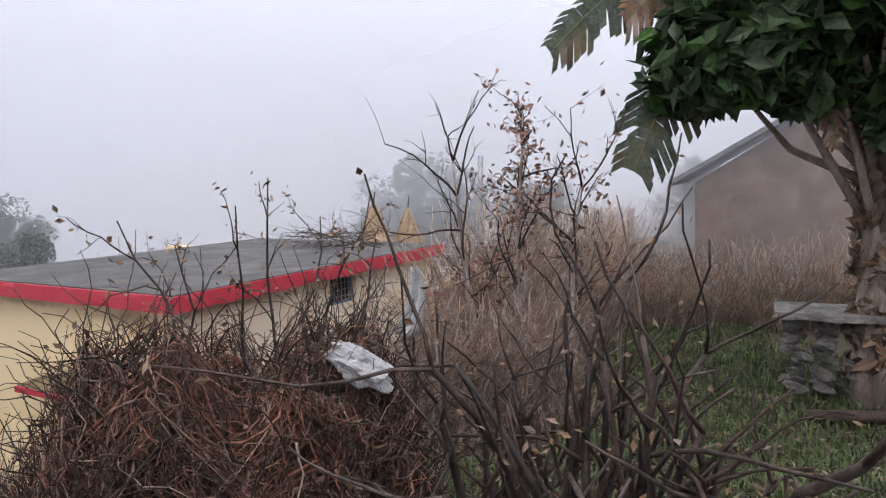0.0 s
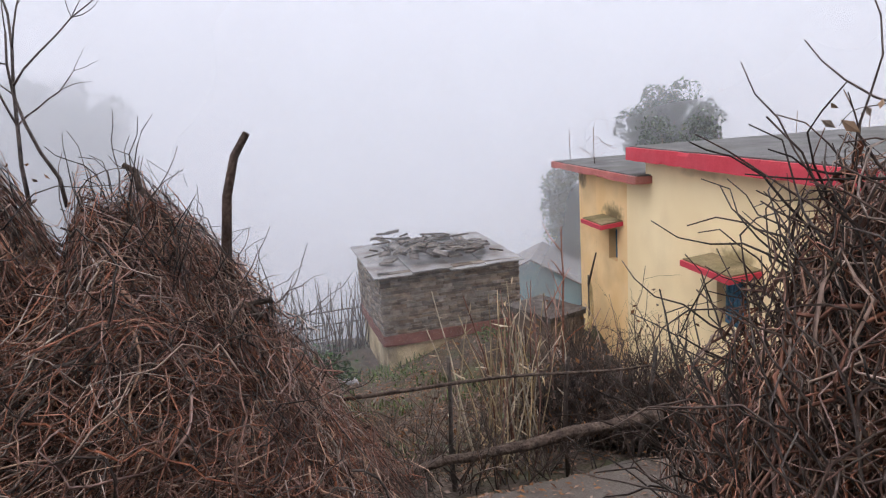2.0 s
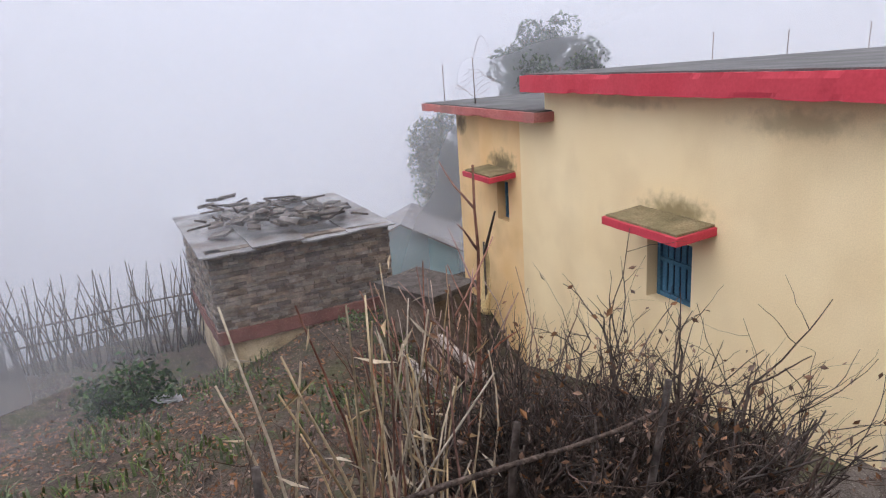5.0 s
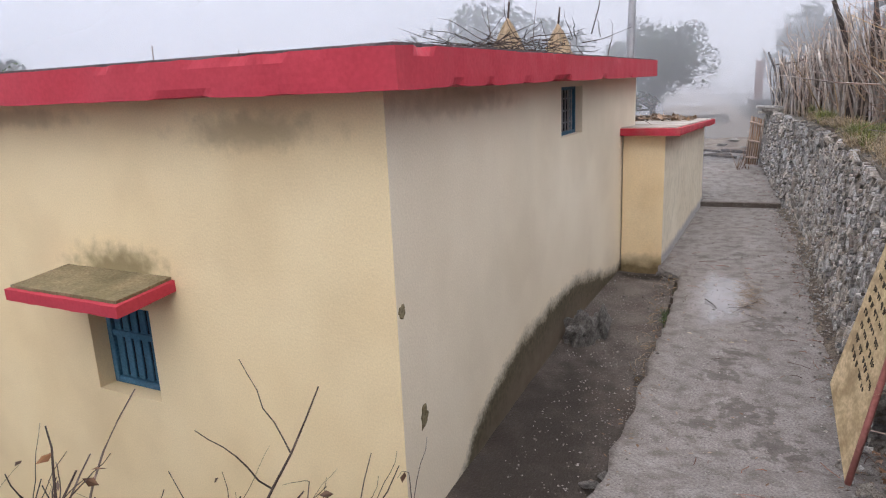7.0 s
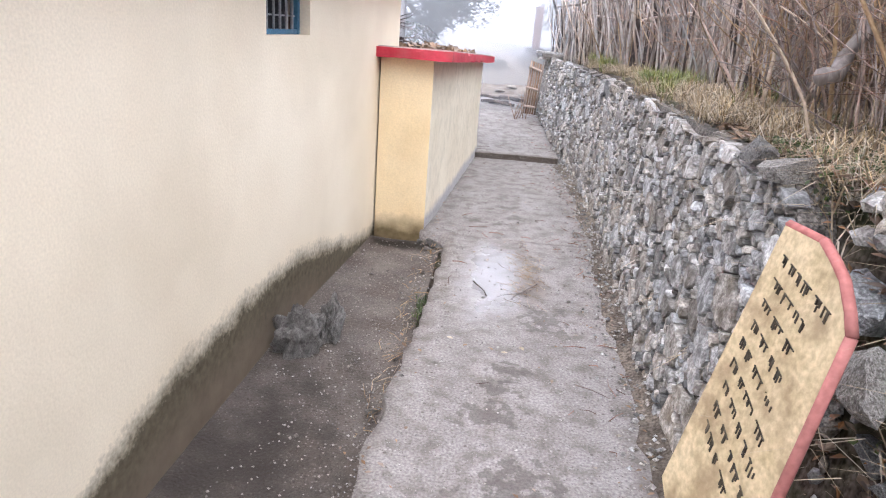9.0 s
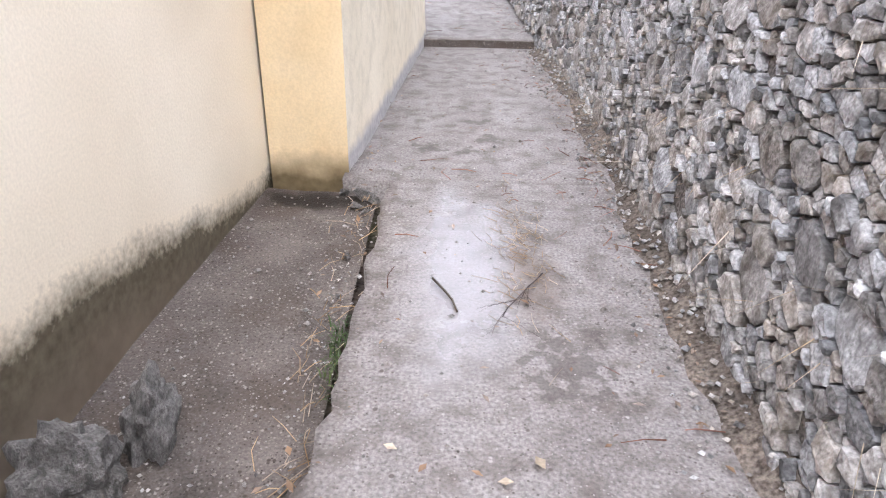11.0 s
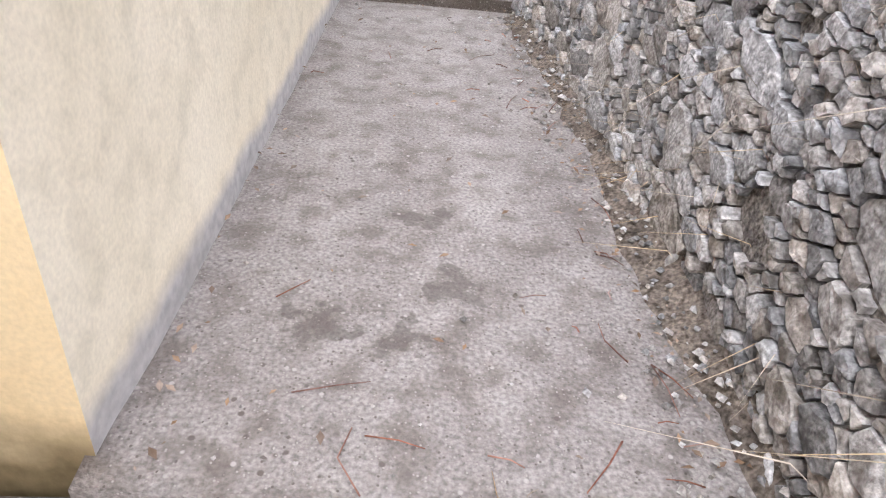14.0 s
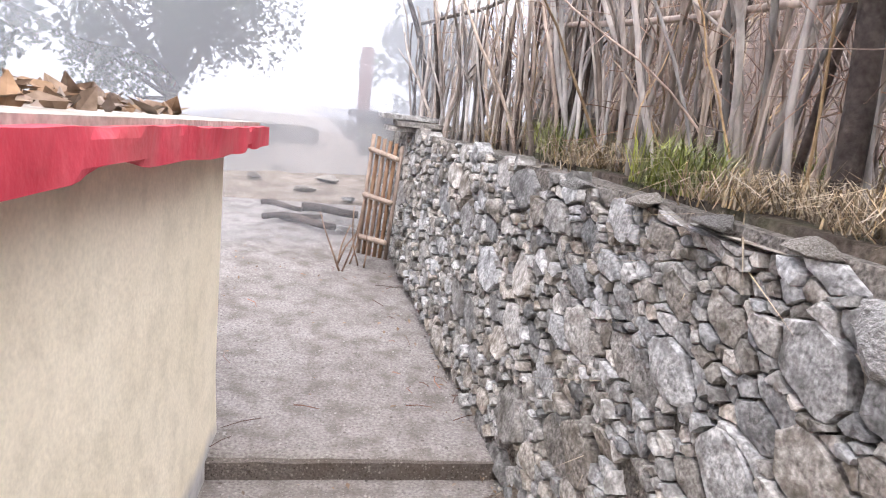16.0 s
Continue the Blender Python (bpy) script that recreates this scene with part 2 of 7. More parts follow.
M_LEAF_FAR = node_material("grey_green_leaf", (0.06, 0.085, 0.055), (0.125, 0.155, 0.105), 2.0, 0.8, 0.0, 20, random_tint=0.3, island=True)
M_CLOTH = node_material("dirty_white_cloth", (0.36, 0.36, 0.37), (0.58, 0.58, 0.59), 8.0, 0.9, 0.3, 60, dirt=(0.22, 0.2, 0.2))
M_TAN = node_material("tan_rag", (0.45, 0.33, 0.15), (0.62, 0.47, 0.25), 8.0, 0.9, 0.3, 60)
M_WOOD = node_material("weathered_wood", (0.16, 0.10, 0.07), (0.30, 0.20, 0.14), 8.0, 0.85, 0.4, 50, random_tint=0.25, stretch=(1, 1, 0.2))
M_BOARD = node_material("painted_board", (0.48, 0.37, 0.21), (0.63, 0.50, 0.31), 7.0, 0.75, 0.3, 50, dirt=(0.27, 0.19, 0.11), dirt_scale=9, dirt_amount=0.65, detail=10.0)
M_INK = node_material("black_lettering", (0.025, 0.02, 0.016), (0.09, 0.07, 0.045), 9.0, 0.8, 0.0)
M_TIN = node_material("weathered_tin", (0.20, 0.195, 0.20), (0.38, 0.375, 0.38), 5.0, 0.6, 0.3, 40, metal=0.2, dirt=(0.14, 0.11, 0.10), dirt_scale=2.5, dirt_amount=0.8)
M_STEEL = node_material("rusty_bar", (0.10, 0.07, 0.055), (0.2, 0.14, 0.11), 9.0, 0.7, 0.0)
M_POLE = node_material("galvanised_pole", (0.28, 0.28, 0.29), (0.42, 0.42, 0.44), 4.0, 0.5, 0.1, metal=0.3)
M_TURQ = node_material("turquoise_wash", (0.25, 0.42, 0.46), (0.36, 0.52, 0.56), 2.0, 0.85, 0.2)
M_DULLRED = node_material("faded_red_band", (0.15, 0.06, 0.048), (0.24, 0.10, 0.08), 3.0, 0.85, 0.3, dirt=(0.14, 0.06, 0.05))


def add_specks(m, scale, colour, share, dark=None):
    """Grit: small pale (and dark) specks in a concrete surface."""
    n, l = m.node_tree.nodes, m.node_tree.links
    b = n["Principled BSDF"]
    for sc, col, sh in ((scale, colour, share), (scale * 0.8, dark or colour, share * 0.6)):
        old = b.inputs["Base Color"].links[0].from_socket
        geo = n.new("ShaderNodeNewGeometry")
        vo = n.new("ShaderNodeTexVoronoi")
        vo.inputs["Scale"].default_value = sc
        l.new(geo.outputs["Position"], vo.inputs["Vector"])
        sep = n.new("ShaderNodeSeparateColor")
        l.new(vo.outputs["Color"], sep.inputs[0])
        lt = n.new("ShaderNodeMath")
        lt.operation, lt.inputs[1].default_value = "LESS_THAN", sh
        l.new(sep.outputs[0], lt.inputs[0])
        near = n.new("ShaderNodeMapRange")
        near.inputs["From Min"].default_value, near.inputs["From Max"].default_value = 0.42, 0.25
        l.new(vo.outputs["Distance"], near.inputs["Value"])
        mu = n.new("ShaderNodeMath")
        mu.operation = "MULTIPLY"
        l.new(lt.outputs[0], mu.inputs[0])
        l.new(near.outputs[0], mu.inputs[1])
        x = n.new("ShaderNodeMix")
        x.data_type = "RGBA"
        l.new(mu.outputs[0], x.inputs[0])
        l.new(old, x.inputs[6])
        x.inputs[7].default_value = (*col, 1)
        l.new(x.outputs[2], b.inputs["Base Color"])


def add_wet(m, centre, radii):
    """A film of water: smooth, glossy and slightly darker."""
    n, l = m.node_tree.nodes, m.node_tree.links
    b = n["Principled BSDF"]
    geo = n.new("ShaderNodeNewGeometry")
    mp = n.new("ShaderNodeMapping")
    mp.inputs["Location"].default_value = [-c / r for c, r in zip(centre, radii)]
    mp.inputs["Scale"].default_value = [1 / r for r in radii]
    l.new(geo.outputs["Position"], mp.inputs[0])
    ln = n.new("ShaderNodeVectorMath")
    ln.operation = "LENGTH"
    l.new(mp.outputs[0], ln.inputs[0])
    nz = n.new("ShaderNodeTexNoise")
    nz.inputs["Scale"].default_value, nz.inputs["Detail"].default_value = 4.5, 8
    l.new(geo.outputs["Position"], nz.inputs["Vector"])
    a = n.new("ShaderNodeMath")
    a.operation, a.inputs[1].default_value = "MULTIPLY_ADD", 1.3
    l.new(nz.outputs["Fac"], a.inputs[0])
    l.new(ln.outputs["Value"], a.inputs[2])
    r = n.new("ShaderNodeMapRange")
    r.inputs["From Min"].default_value, r.inputs["From Max"].default_value = 1.65, 1.25
    r.inputs["To Min"].default_value, r.inputs["To Max"].default_value = b.inputs["Roughness"].default_value, 0.16
    l.new(a.outputs[0], r.inputs["Value"])
    l.new(r.outputs[0], b.inputs["Roughness"])
    bp = b.inputs["Normal"].links[0].from_node
    q = n.new("ShaderNodeMapRange")
    q.inputs["From Min"].default_value, q.inputs["From Max"].default_value = 1.65, 1.25
    q.inputs["To Min"].default_value, q.inputs["To Max"].default_value = bp.inputs["Strength"].default_value, 0.05
    l.new(a.outputs[0], q.inputs["Value"])
    l.new(q.outputs[0], bp.inputs["Strength"])
    b.inputs["Specular IOR Level"].default_value = 0.5


add_specks(M_PATH, 47, (0.34, 0.31, 0.29), 0.035, (0.10, 0.082, 0.07))
add_specks(M_PATH, 105, (0.30, 0.27, 0.25), 0.13, (0.105, 0.088, 0.076))
add_specks(M_GUTTER, 118, (0.22, 0.195, 0.17), 0.2, (0.05, 0.04, 0.033))
add_specks(M_GUTTER, 62, (0.27, 0.24, 0.215), 0.16, (0.07, 0.055, 0.045))
add_wet(M_PATH, (0.48, 2.45, 0), (0.30, 1.0, 1))


# ---- mesh helpers ----
def mesh_object(name, verts, faces, material, parent=None, label="", smooth=False):
    me = bpy.data.meshes.new(name)
    me.from_pydata([tuple(map(float, v)) for v in verts], [], [tuple(map(int, f)) for f in faces])
    me.materials.append(material)
    if smooth:
        me.polygons.foreach_set("use_smooth", [True] * len(me.polygons))
    me.update()
    ob = new(name, me)
    if parent is not None:
        ob.parent = parent
    if label:
        ob["label"] = label
    return ob


def part(name, bm, material, parent, label=""):
    me = bpy.data.meshes.new(name)
    bm.to_mesh(me)
    bm.free()
    me.materials.append(material)
    ob = new(name, me)
    if parent is not None:
        ob.parent = parent
    if label:
        ob["label"] = label
    return ob


def thing(name, label, category, m=None, group="", kind=""):
    ob = new(name)
    ob.empty_display_size = 0.1
    if m is not None:
        ob.matrix_world = m
    return tagged(ob, label, category, group, kind)


def box_bm(boxes, bevel=0.0):
    """A bmesh of boxes (x0, y0, z0, x1, y1, z1)."""
    bm = bmesh.new()
    for x0, y0, z0, x1, y1, z1 in boxes:
        r = bmesh.ops.create_cube(bm, size=1.0)
        for v in r["verts"]:
            v.co = Vector((x0 + (v.co.x + 0.5) * (x1 - x0), y0 + (v.co.y + 0.5) * (y1 - y0), z0 + (v.co.z + 0.5) * (z1 - z0)))
    if bevel:
        bmesh.ops.bevel(bm, geom=bm.edges[:], offset=bevel, segments=2, affect="EDGES")
    return bm


def roughen(bm, cuts_len, amount, scale, seed=0.0):
    """Splits long edges and shifts the vertices by noise, for worn masonry."""
    for _ in range(7):
        long = [e for e in bm.edges if e.calc_length() > cuts_len]
        if not long:
            break
        bmesh.ops.subdivide_edges(bm, edges=long, cuts=1)
    for v in bm.verts:
        v.co += noise.noise_vector(v.co * scale + Vector((seed, seed, seed))) * amount
    return bm


def tube_arrays(paths, sides=4):
    """Vertices and faces of tubes along paths: lists of (point, radius)."""
    verts, faces = [], []
    for path in paths:
        base = len(verts)
        pts = [np.array(p, float) for p, _ in path]
        n = len(pts)
        for i in range(n):
            d = pts[min(i + 1, n - 1)] - pts[max(i - 1, 0)]
            d = d / (np.linalg.norm(d) + 1e-9)
            a = np.cross(d, (0.31, 0.17, 0.93) if abs(d[2]) < 0.85 else (0.93, 0.31, 0.17))
            a = a / (np.linalg.norm(a) + 1e-9)
            b = np.cross(d, a)
            r = path[i][1]
            for k in range(sides):
                t = 2 * math.pi * k / sides
                verts.append(pts[i] + r * (math.cos(t) * a + math.sin(t) * b))
        for i in range(n - 1):
            for k in range(sides):
                k2 = (k + 1) % sides
                faces.append((base + i * sides + k, base + i * sides + k2, base + (i + 1) * sides + k2, base + (i + 1) * sides + k))
        faces.append(tuple(base + k for k in reversed(range(sides))))
        faces.append(tuple(base + (n - 1) * sides + k for k in range(sides)))
    return verts, faces


def wander(rng, start, direction, length, r0, r1, steps=6, bend=0.25, droop=0.0):
    """A crooked, tapering twig."""
    p = np.array(start, float)
    d = np.array(direction, float)
    d /= np.linalg.norm(d) + 1e-9
    out = [(p.copy(), r0)]
    for i in range(steps):
        d = d + rng.normal(0, bend, 3) * 0.5
        d[2] -= droop
        d /= np.linalg.norm(d) + 1e-9
        p = p + d * length / steps
        out.append((p.copy(), r0 + (r1 - r0) * (i + 1) / steps))
    return out


def sticks(name, paths, material, parent=None, label="", sides=4):
    v, f = tube_arrays(paths, sides)
    return mesh_object(name, v, f, material, parent, label, smooth=True)


# ---- the lie of the land ----
LANE = [(9.0, -9.6, 2.6), (5.1, -7.95, 2.25), (2.9, -7.0, 1.52), (1.0, -6.25, 1.12), (0.5, -5.0, 0.8), (0.48, -3.2, 0.42), (0.55, -0.9, 0.0), (0.62, 7.62, 0.0), (0.45, 12.0, 0.5), (0.0, 16.0, 0.95), (-4.0, 60.0, 1.5)]


def lane_at(x, y):
    """Height of the lane's nearest point, and the distance from its middle, positive on the downhill side."""
    best = (1e9, 0, 0)
    for (ax, ay, az), (bx, by, bz) in zip(LANE, LANE[1:]):
        dx, dy = bx - ax, by - ay
        k = min(1, max(0, ((x - ax) * dx + (y - ay) * dy) / (dx * dx + dy * dy)))
        px, py = ax + k * dx, ay + k * dy
        d = math.hypot(x - px, y - py)
        if d < best[0]:
            side = 1 if dx * (y - py) - dy * (x - px) > 0 else -1
            best = (d, az + k * (bz - az), side)
    return best[1], best[0] * best[2]


def smooth01(a, b, t):
    k = min(1, max(0, (t - a) / (b - a)))
    return k * k * (3 - 2 * k)


def gutter_level(y):
    return -0.12 - 0.068 * max(0, 1.8 - y)


def ground_height(x, y):
    h, d = lane_at(x, y)
    wob = 0.05 * noise.noise(Vector((x * 0.9, y * 0.9, 0.3))) + 0.02 * noise.noise(Vector((x * 4, y * 4, 1.3)))
    if d >= 0:
        z = h - 0.05 - 0.27 * max(0, d - 0.75) - 0.12 * smooth01(0.6, 0.8, d)
        z = max(z, -1.85 - 0.35 * max(0, -11.5 - x))
        if -3.6 < y < 4.2 and d > 0.55:
            z = min(z, gutter_level(y) - 0.07)
        z += 0.72 * smooth01(-5.5, -3.7, y) * smooth01(-11.5, -8.6, x) * smooth01(-6.3, -8.0, x)
        return z + wob * smooth01(0.8, 1.6, d)
    d = -d
    top = max(1.48 + 0.03 * max(0, x - 2.0), h)
    if y > 12.5:
        top = max(h, 1.48 - 0.05 * (y - 12.5))
    w = 0.16 + 1.25 * smooth01(-0.9, -2.2, y) * smooth01(8, 5, x)
    start = 0.98 if y > -0.9 else 0.98 - 0.2 * smooth01(-0.9, -1.6, y)
    return h - 0.05 + (top - h + 0.02) * smooth01(start, start + w, d) + wob * smooth01(start, start + 0.5, d)


def axis_steps(lo, a, b, hi, fine):
    far_lo, far_hi = [], []
    s, p = fine, a
    while p > lo:
        s *= 1.35
        p -= s
        far_lo.append(p)
    s, p = fine, b
    while p < hi:
        s *= 1.35
        p += s
        far_hi.append(p)
    return far_lo[::-1] + list(np.arange(a, b + 1e-6, fine)) + far_hi


def build_ground():
    xs, ys = axis_steps(-900, -12, 8, 900, 0.16), axis_steps(-900, -11, 14, 900, 0.16)
    v = [(x, y, ground_height(x, y)) for y in ys for x in xs]
    nx = len(xs)
    f = [(j * nx + i, j * nx + i + 1, (j + 1) * nx + i + 1, (j + 1) * nx + i) for j in range(len(ys) - 1) for i in range(nx - 1)]
    ob = mesh_object("ground", v, f, M_SOIL, smooth=True)
    return tagged(ob, "damp brown hillside soil with thin grass", "ground", kind="structure")


build_ground()


# ---- lane: rough concrete slab, a step, the sunken gutter ----
def lane_strip(name, y_or_s, left, right, lift, material, label, thick=0.55, ragged=0.05, rough=0.005):
    """A slab along lane points; left and right are half widths."""
    pts = []
    for (ax, ay, az), (bx, by, bz) in zip(y_or_s, y_or_s[1:]):
        n = max(2, int(math.hypot(bx - ax, by - ay) / 0.09))
        for i in range(n):
            k = i / n
            pts.append((ax + (bx - ax) * k, ay + (by - ay) * k, az + (bz - az) * k))
    pts.append(y_or_s[-1])
    cols = 16
    v, f = [], []
    m = len(pts)
    for i, (x, y, z) in enumerate(pts):
        a, b = pts[max(0, i - 3)], pts[min(m - 1, i + 3)]
        t = Vector((b[0] - a[0], b[1] - a[1], 0)).normalized()
        nl = Vector((-t.y, t.x, 0))
        ll = left + ragged * noise.noise(Vector((x * 2.3, y * 2.3, 5))) + ragged * 0.6 * noise.noise(Vector((x * 9, y * 9, 2)))
        for c in range(cols + 1):
            k = c / cols
            o = ll + (-right - ll) * k
            p = Vector((x, y, z + lift)) + nl * o
            p.z += rough * noise.noise(p * 3.1) + rough * 0.5 * noise.noise(p * 11)
            v.append(p)
        v.append(v[i * (cols + 2)] + Vector((0, 0, -thick)))
    w = cols + 2
    for i in range(m - 1):
        for c in range(cols):
            f.append((i * w + c, (i + 1) * w + c, (i + 1) * w + c + 1, i * w + c + 1))
        f.append((i * w + cols + 1, (i + 1) * w + cols + 1, (i + 1) * w, i * w))
    f.append(tuple(c for c in range(cols + 1)) + (cols + 1,))
    return tagged(mesh_object(name, v, f, material, smooth=True), label, "path", kind="structure")


lane_strip("path_lower", [(3.4, -7.2, 1.72), (2.9, -7.0, 1.52), (1.0, -6.25, 1.12), (0.5, -5.0, 0.8), (0.48, -3.2, 0.42), (0.55, -0.9, 0.0), (0.65, 3.4, 0.0)],
           0.66, 0.86, 0.0, M_PATH, "rough grey concrete lane with stains and damp patches", ragged=0.075)
lane_strip("path_middle", [(0.57, 3.4, 0.0), (0.66, 7.66, 0.0)], 0.86, 0.88, 0.0, M_PATH, "rough grey concrete lane beside a plastered wall", ragged=0.0)
lane_strip("path_upper", [(0.655, 7.66, 0.09), (0.66, 7.95, 0.1), (0.5, 9.5, 0.24), (0.35, 12.2, 0.52)], 0.9, 0.95, 0.0, M_PATH, "raised concrete lane beyond a low step", ragged=0.02)


M_DIRT = node_material("trodden_dirt", (0.16, 0.13, 0.105), (0.27, 0.225, 0.185), 3.0, 0.95, 0.7, 60, dirt=(0.11, 0.085, 0.065), dirt_scale=4.0, detail=10.0, bump_scale=30, grain=0.35)
lane_strip("path_far", [(0.35, 12.22, 0.5), (0.0, 16.0, 0.93), (-0.6, 24.0, 1.02), (-2.2, 40.0, 1.25)], 1.3, 1.1, 0.03, M_DIRT, "pale trodden dirt track strewn with stones", ragged=0.25, rough=0.02)


tagged(part("step_riser", roughen(box_bm([(-0.2, 7.625, -0.06, 1.5, 7.68, 0.082)]), 0.06, 0.007, 9.0), M_GUTTER, None), "low damp concrete step across the lane", "step", kind="structure")


def build_gutter():
    v, f = [], []
    ys = np.arange(-3.4, 3.55, 0.08)
    n = 9
    for y in ys:
        for i in range(n):
            x = -1.32 + 1.25 * i / (n - 1)
            z = gutter_level(y) + 0.05 * smooth01(-0.5, -1.2, x) + 0.015 * noise.noise(Vector((x * 4, y * 4, 7)))
            v.append((x, y, z))
    for j in range(len(ys) - 1):
        for i in range(n - 1):
            f.append((j * n + i, j * n + i + 1, (j + 1) * n + i + 1, (j + 1) * n + i))
    return tagged(mesh_object("gutter", v, f, M_GUTTER, smooth=True), "sunken wet concrete gutter strewn with grit", "gutter", kind="structure")


build_gutter()

# ---- yellow house ----
HOUSE = pose(-1.17, -1.94, 0, 0, 0, -4.2)  # local x towards the lane, -x along the front, y along the side wall


def wall_panels(x0, x1, z0, z1, holes):
    """Rectangles left of a wall face when the holes (x0, z0, x1, z1) are cut."""
    xs = sorted({x0, x1, *[h[0] for h in holes], *[h[2] for h in holes]})
    zs = sorted({z0, z1, *[h[1] for h in holes], *[h[3] for h in holes]})
    out = []
    for a, b in zip(xs, xs[1:]):
        for c, d in zip(zs, zs[1:]):
            mx, mz = (a + b) / 2, (c + d) / 2
            if not any(h[0] < mx < h[2] and h[1] < mz < h[3] for h in holes):
                out.append((a, c, b, d))
    return out


def house_wall(name, axis, lo, hi, z0, z1, holes, near, far, material, label, end_material=None):
    bm = bmesh.new()
    for a, c, b, d in wall_panels(lo, hi, z0, z1, holes):
        bx = (a, near, c, b, far, d) if axis == "x" else (near, a, c, far, b, d)
        t = box_bm([bx])
        me = bpy.data.meshes.new("tmp")
        t.to_mesh(me)
        t.free()
        bm.from_mesh(me)
        bpy.data.meshes.remove(me)
    bmesh.ops.remove_doubles(bm, verts=bm.verts[:], dist=0.0005)
    inner = [f for f in bm.faces if all(len(e.link_faces) > 2 for e in f.edges)]
    bmesh.ops.delete(bm, geom=inner, context="FACES_ONLY")
    ob = part(name, bm, material, None)
    # Faces turned to the lane take the plaster with shade in its colour.
    if end_material:
        ob.data.materials.append(end_material)
        for p in ob.data.polygons:
            if p.normal.x > 0.9 and p.center.x > hi - 0.01:
                p.material_index = 1
    ob.matrix_world = HOUSE
    return tagged(ob, label, "wall", kind="structure")


W1 = (-2.62, 0.22, -1.97, 0.90)
W2 = (-6.06, 0.41, -5.70, 1.0)
W3 = (2.98, 1.79, 3.67, 2.235)
house_wall("wall_front", "x", -4.62, 0.0, -2.4, 2.29, [W1], 0.0, 0.28, M_PLASTER, "cream-yellow plastered house front with a water stain", M_SIDE_SHADED)
house_wall("wall_front_mid", "x", -5.3, -4.62, -2.4, 1.93, [], 0.0, 0.28, M_PLASTER, "cream-yellow plastered strip of the house front")
house_wall("wall_front_low", "x", -7.46, -5.3, -2.4, 1.93, [W2], 0.0, 0.28, M_ORANGE, "ochre plastered lower part of the house front")
house_wall("wall_side", "y", 0.28, 6.24, -1.0, 2.29, [W3], 0.0, -0.28, M_SIDE_SHADED, "cream plastered side wall with mould along its foot")
house_wall("wall_back", "x", -7.46, -0.28, -2.4, 2.29, [], 5.96, 6.24, M_PLASTER, "plain plastered back wall of the house")
house_wall("wall_far", "y", 0.28, 5.96, -2.4, 1.93, [], -7.46, -7.18, M_ORANGE, "plain plastered end wall of the house")


def fascia_ring(outline, z0, z1, slope, seed, rough, step=0.04):
    """A worn slab: its edge is sampled finely and shifted by noise at two scales, with chips."""
    bm = bmesh.new()
    ring = []
    for (ax, ay), (bx, by) in zip(outline, outline[1:] + outline[:1]):
        n = max(1, int(math.hypot(bx - ax, by - ay) / step))
        t = Vector((bx - ax, by - ay, 0)).normalized()
        out = Vector((t.y, -t.x, 0))
        for i in range(n):
            k = i / n
            ring.append((Vector((ax + (bx - ax) * k, ay + (by - ay) * k, 0)), out))
    levels = []
    for r in range(5):
        row = []
        for p, out in ring:
            q = Vector((p.x, p.y, z0 + (z1 - z0) * r / 4 + slope * (p.y - outline[0][1])))
            o = Vector((seed, seed * 2, 0))
            q += out * (rough * 0.8 * noise.noise(q * 6 + o) + rough * 0.8 * noise.noise(q * 2.2 + o))
            if r in (0, 4):
                chip = max(0.0, noise.noise(q * 5 + o) - 0.18)
                q -= out * chip * rough * 5
                q.z += (rough * 0.7 * noise.noise(q * 5 + o) + rough * 0.5 * noise.noise(q * 1.1 + o)) - (chip * rough * 3 if r == 4 else -chip * rough * 3)
            row.append(bm.verts.new(q))
        levels.append(row)
    n = len(ring)
    for a, b in zip(levels, levels[1:]):
        for i in range(n):
            j = (i + 1) % n
            bm.faces.new((a[i], a[j], b[j], b[i]))
    bm.faces.new(levels[0][::-1])
    bm.faces.new(levels[-1])
    bmesh.ops.triangulate(bm, faces=[f for f in bm.faces if len(f.verts) > 4])
    return bm


def red_slab(name, outline, z0, z1, slope, label, rough, m, red, topping, seed):
    ob = thing(name, label, "roof", m, kind="structure")
    part("fascia", fascia_ring(outline, z0, z1, slope, seed, rough), red, ob, "red painted concrete edge")
    cx, cy = sum(p[0] for p in outline) / len(outline), sum(p[1] for p in outline) / len(outline)
    bm = bmesh.new()
    lo, hi = [], []
    for x, y in outline:
        k = 1 - 0.07 / math.hypot(x - cx, y - cy)
        px, py = cx + (x - cx) * k, cy + (y - cy) * k
        lo.append(bm.verts.new((px, py, z1 - 0.02 + slope * (py - outline[0][1]))))
        hi.append(bm.verts.new((px, py, z1 + 0.014 + slope * (py - outline[0][1]))))
    bm.faces.new(hi)
    n = len(lo)
    for i in range(n):
        j = (i + 1) % n
        bm.faces.new((lo[i], lo[j], hi[j], hi[i]))
    part("roof_top", bm, topping, ob, "weathered grey concrete")
    return ob


M_RED_BRIGHT = node_material("bright_red_edge_paint", (0.46, 0.035, 0.055), (0.62, 0.075, 0.105), 4, 0.55, 0.35, 40, grain=0.06, dirt=(0.36, 0.12, 0.11), dirt_scale=6, dirt_amount=0.4, bump_scale=16)
M_SLAB_PALE = node_material("pale_roof_concrete", (0.32, 0.29, 0.26), (0.5, 0.46, 0.41), 3.0, 0.9, 0.4, 50, dirt=(0.2, 0.16, 0.12))
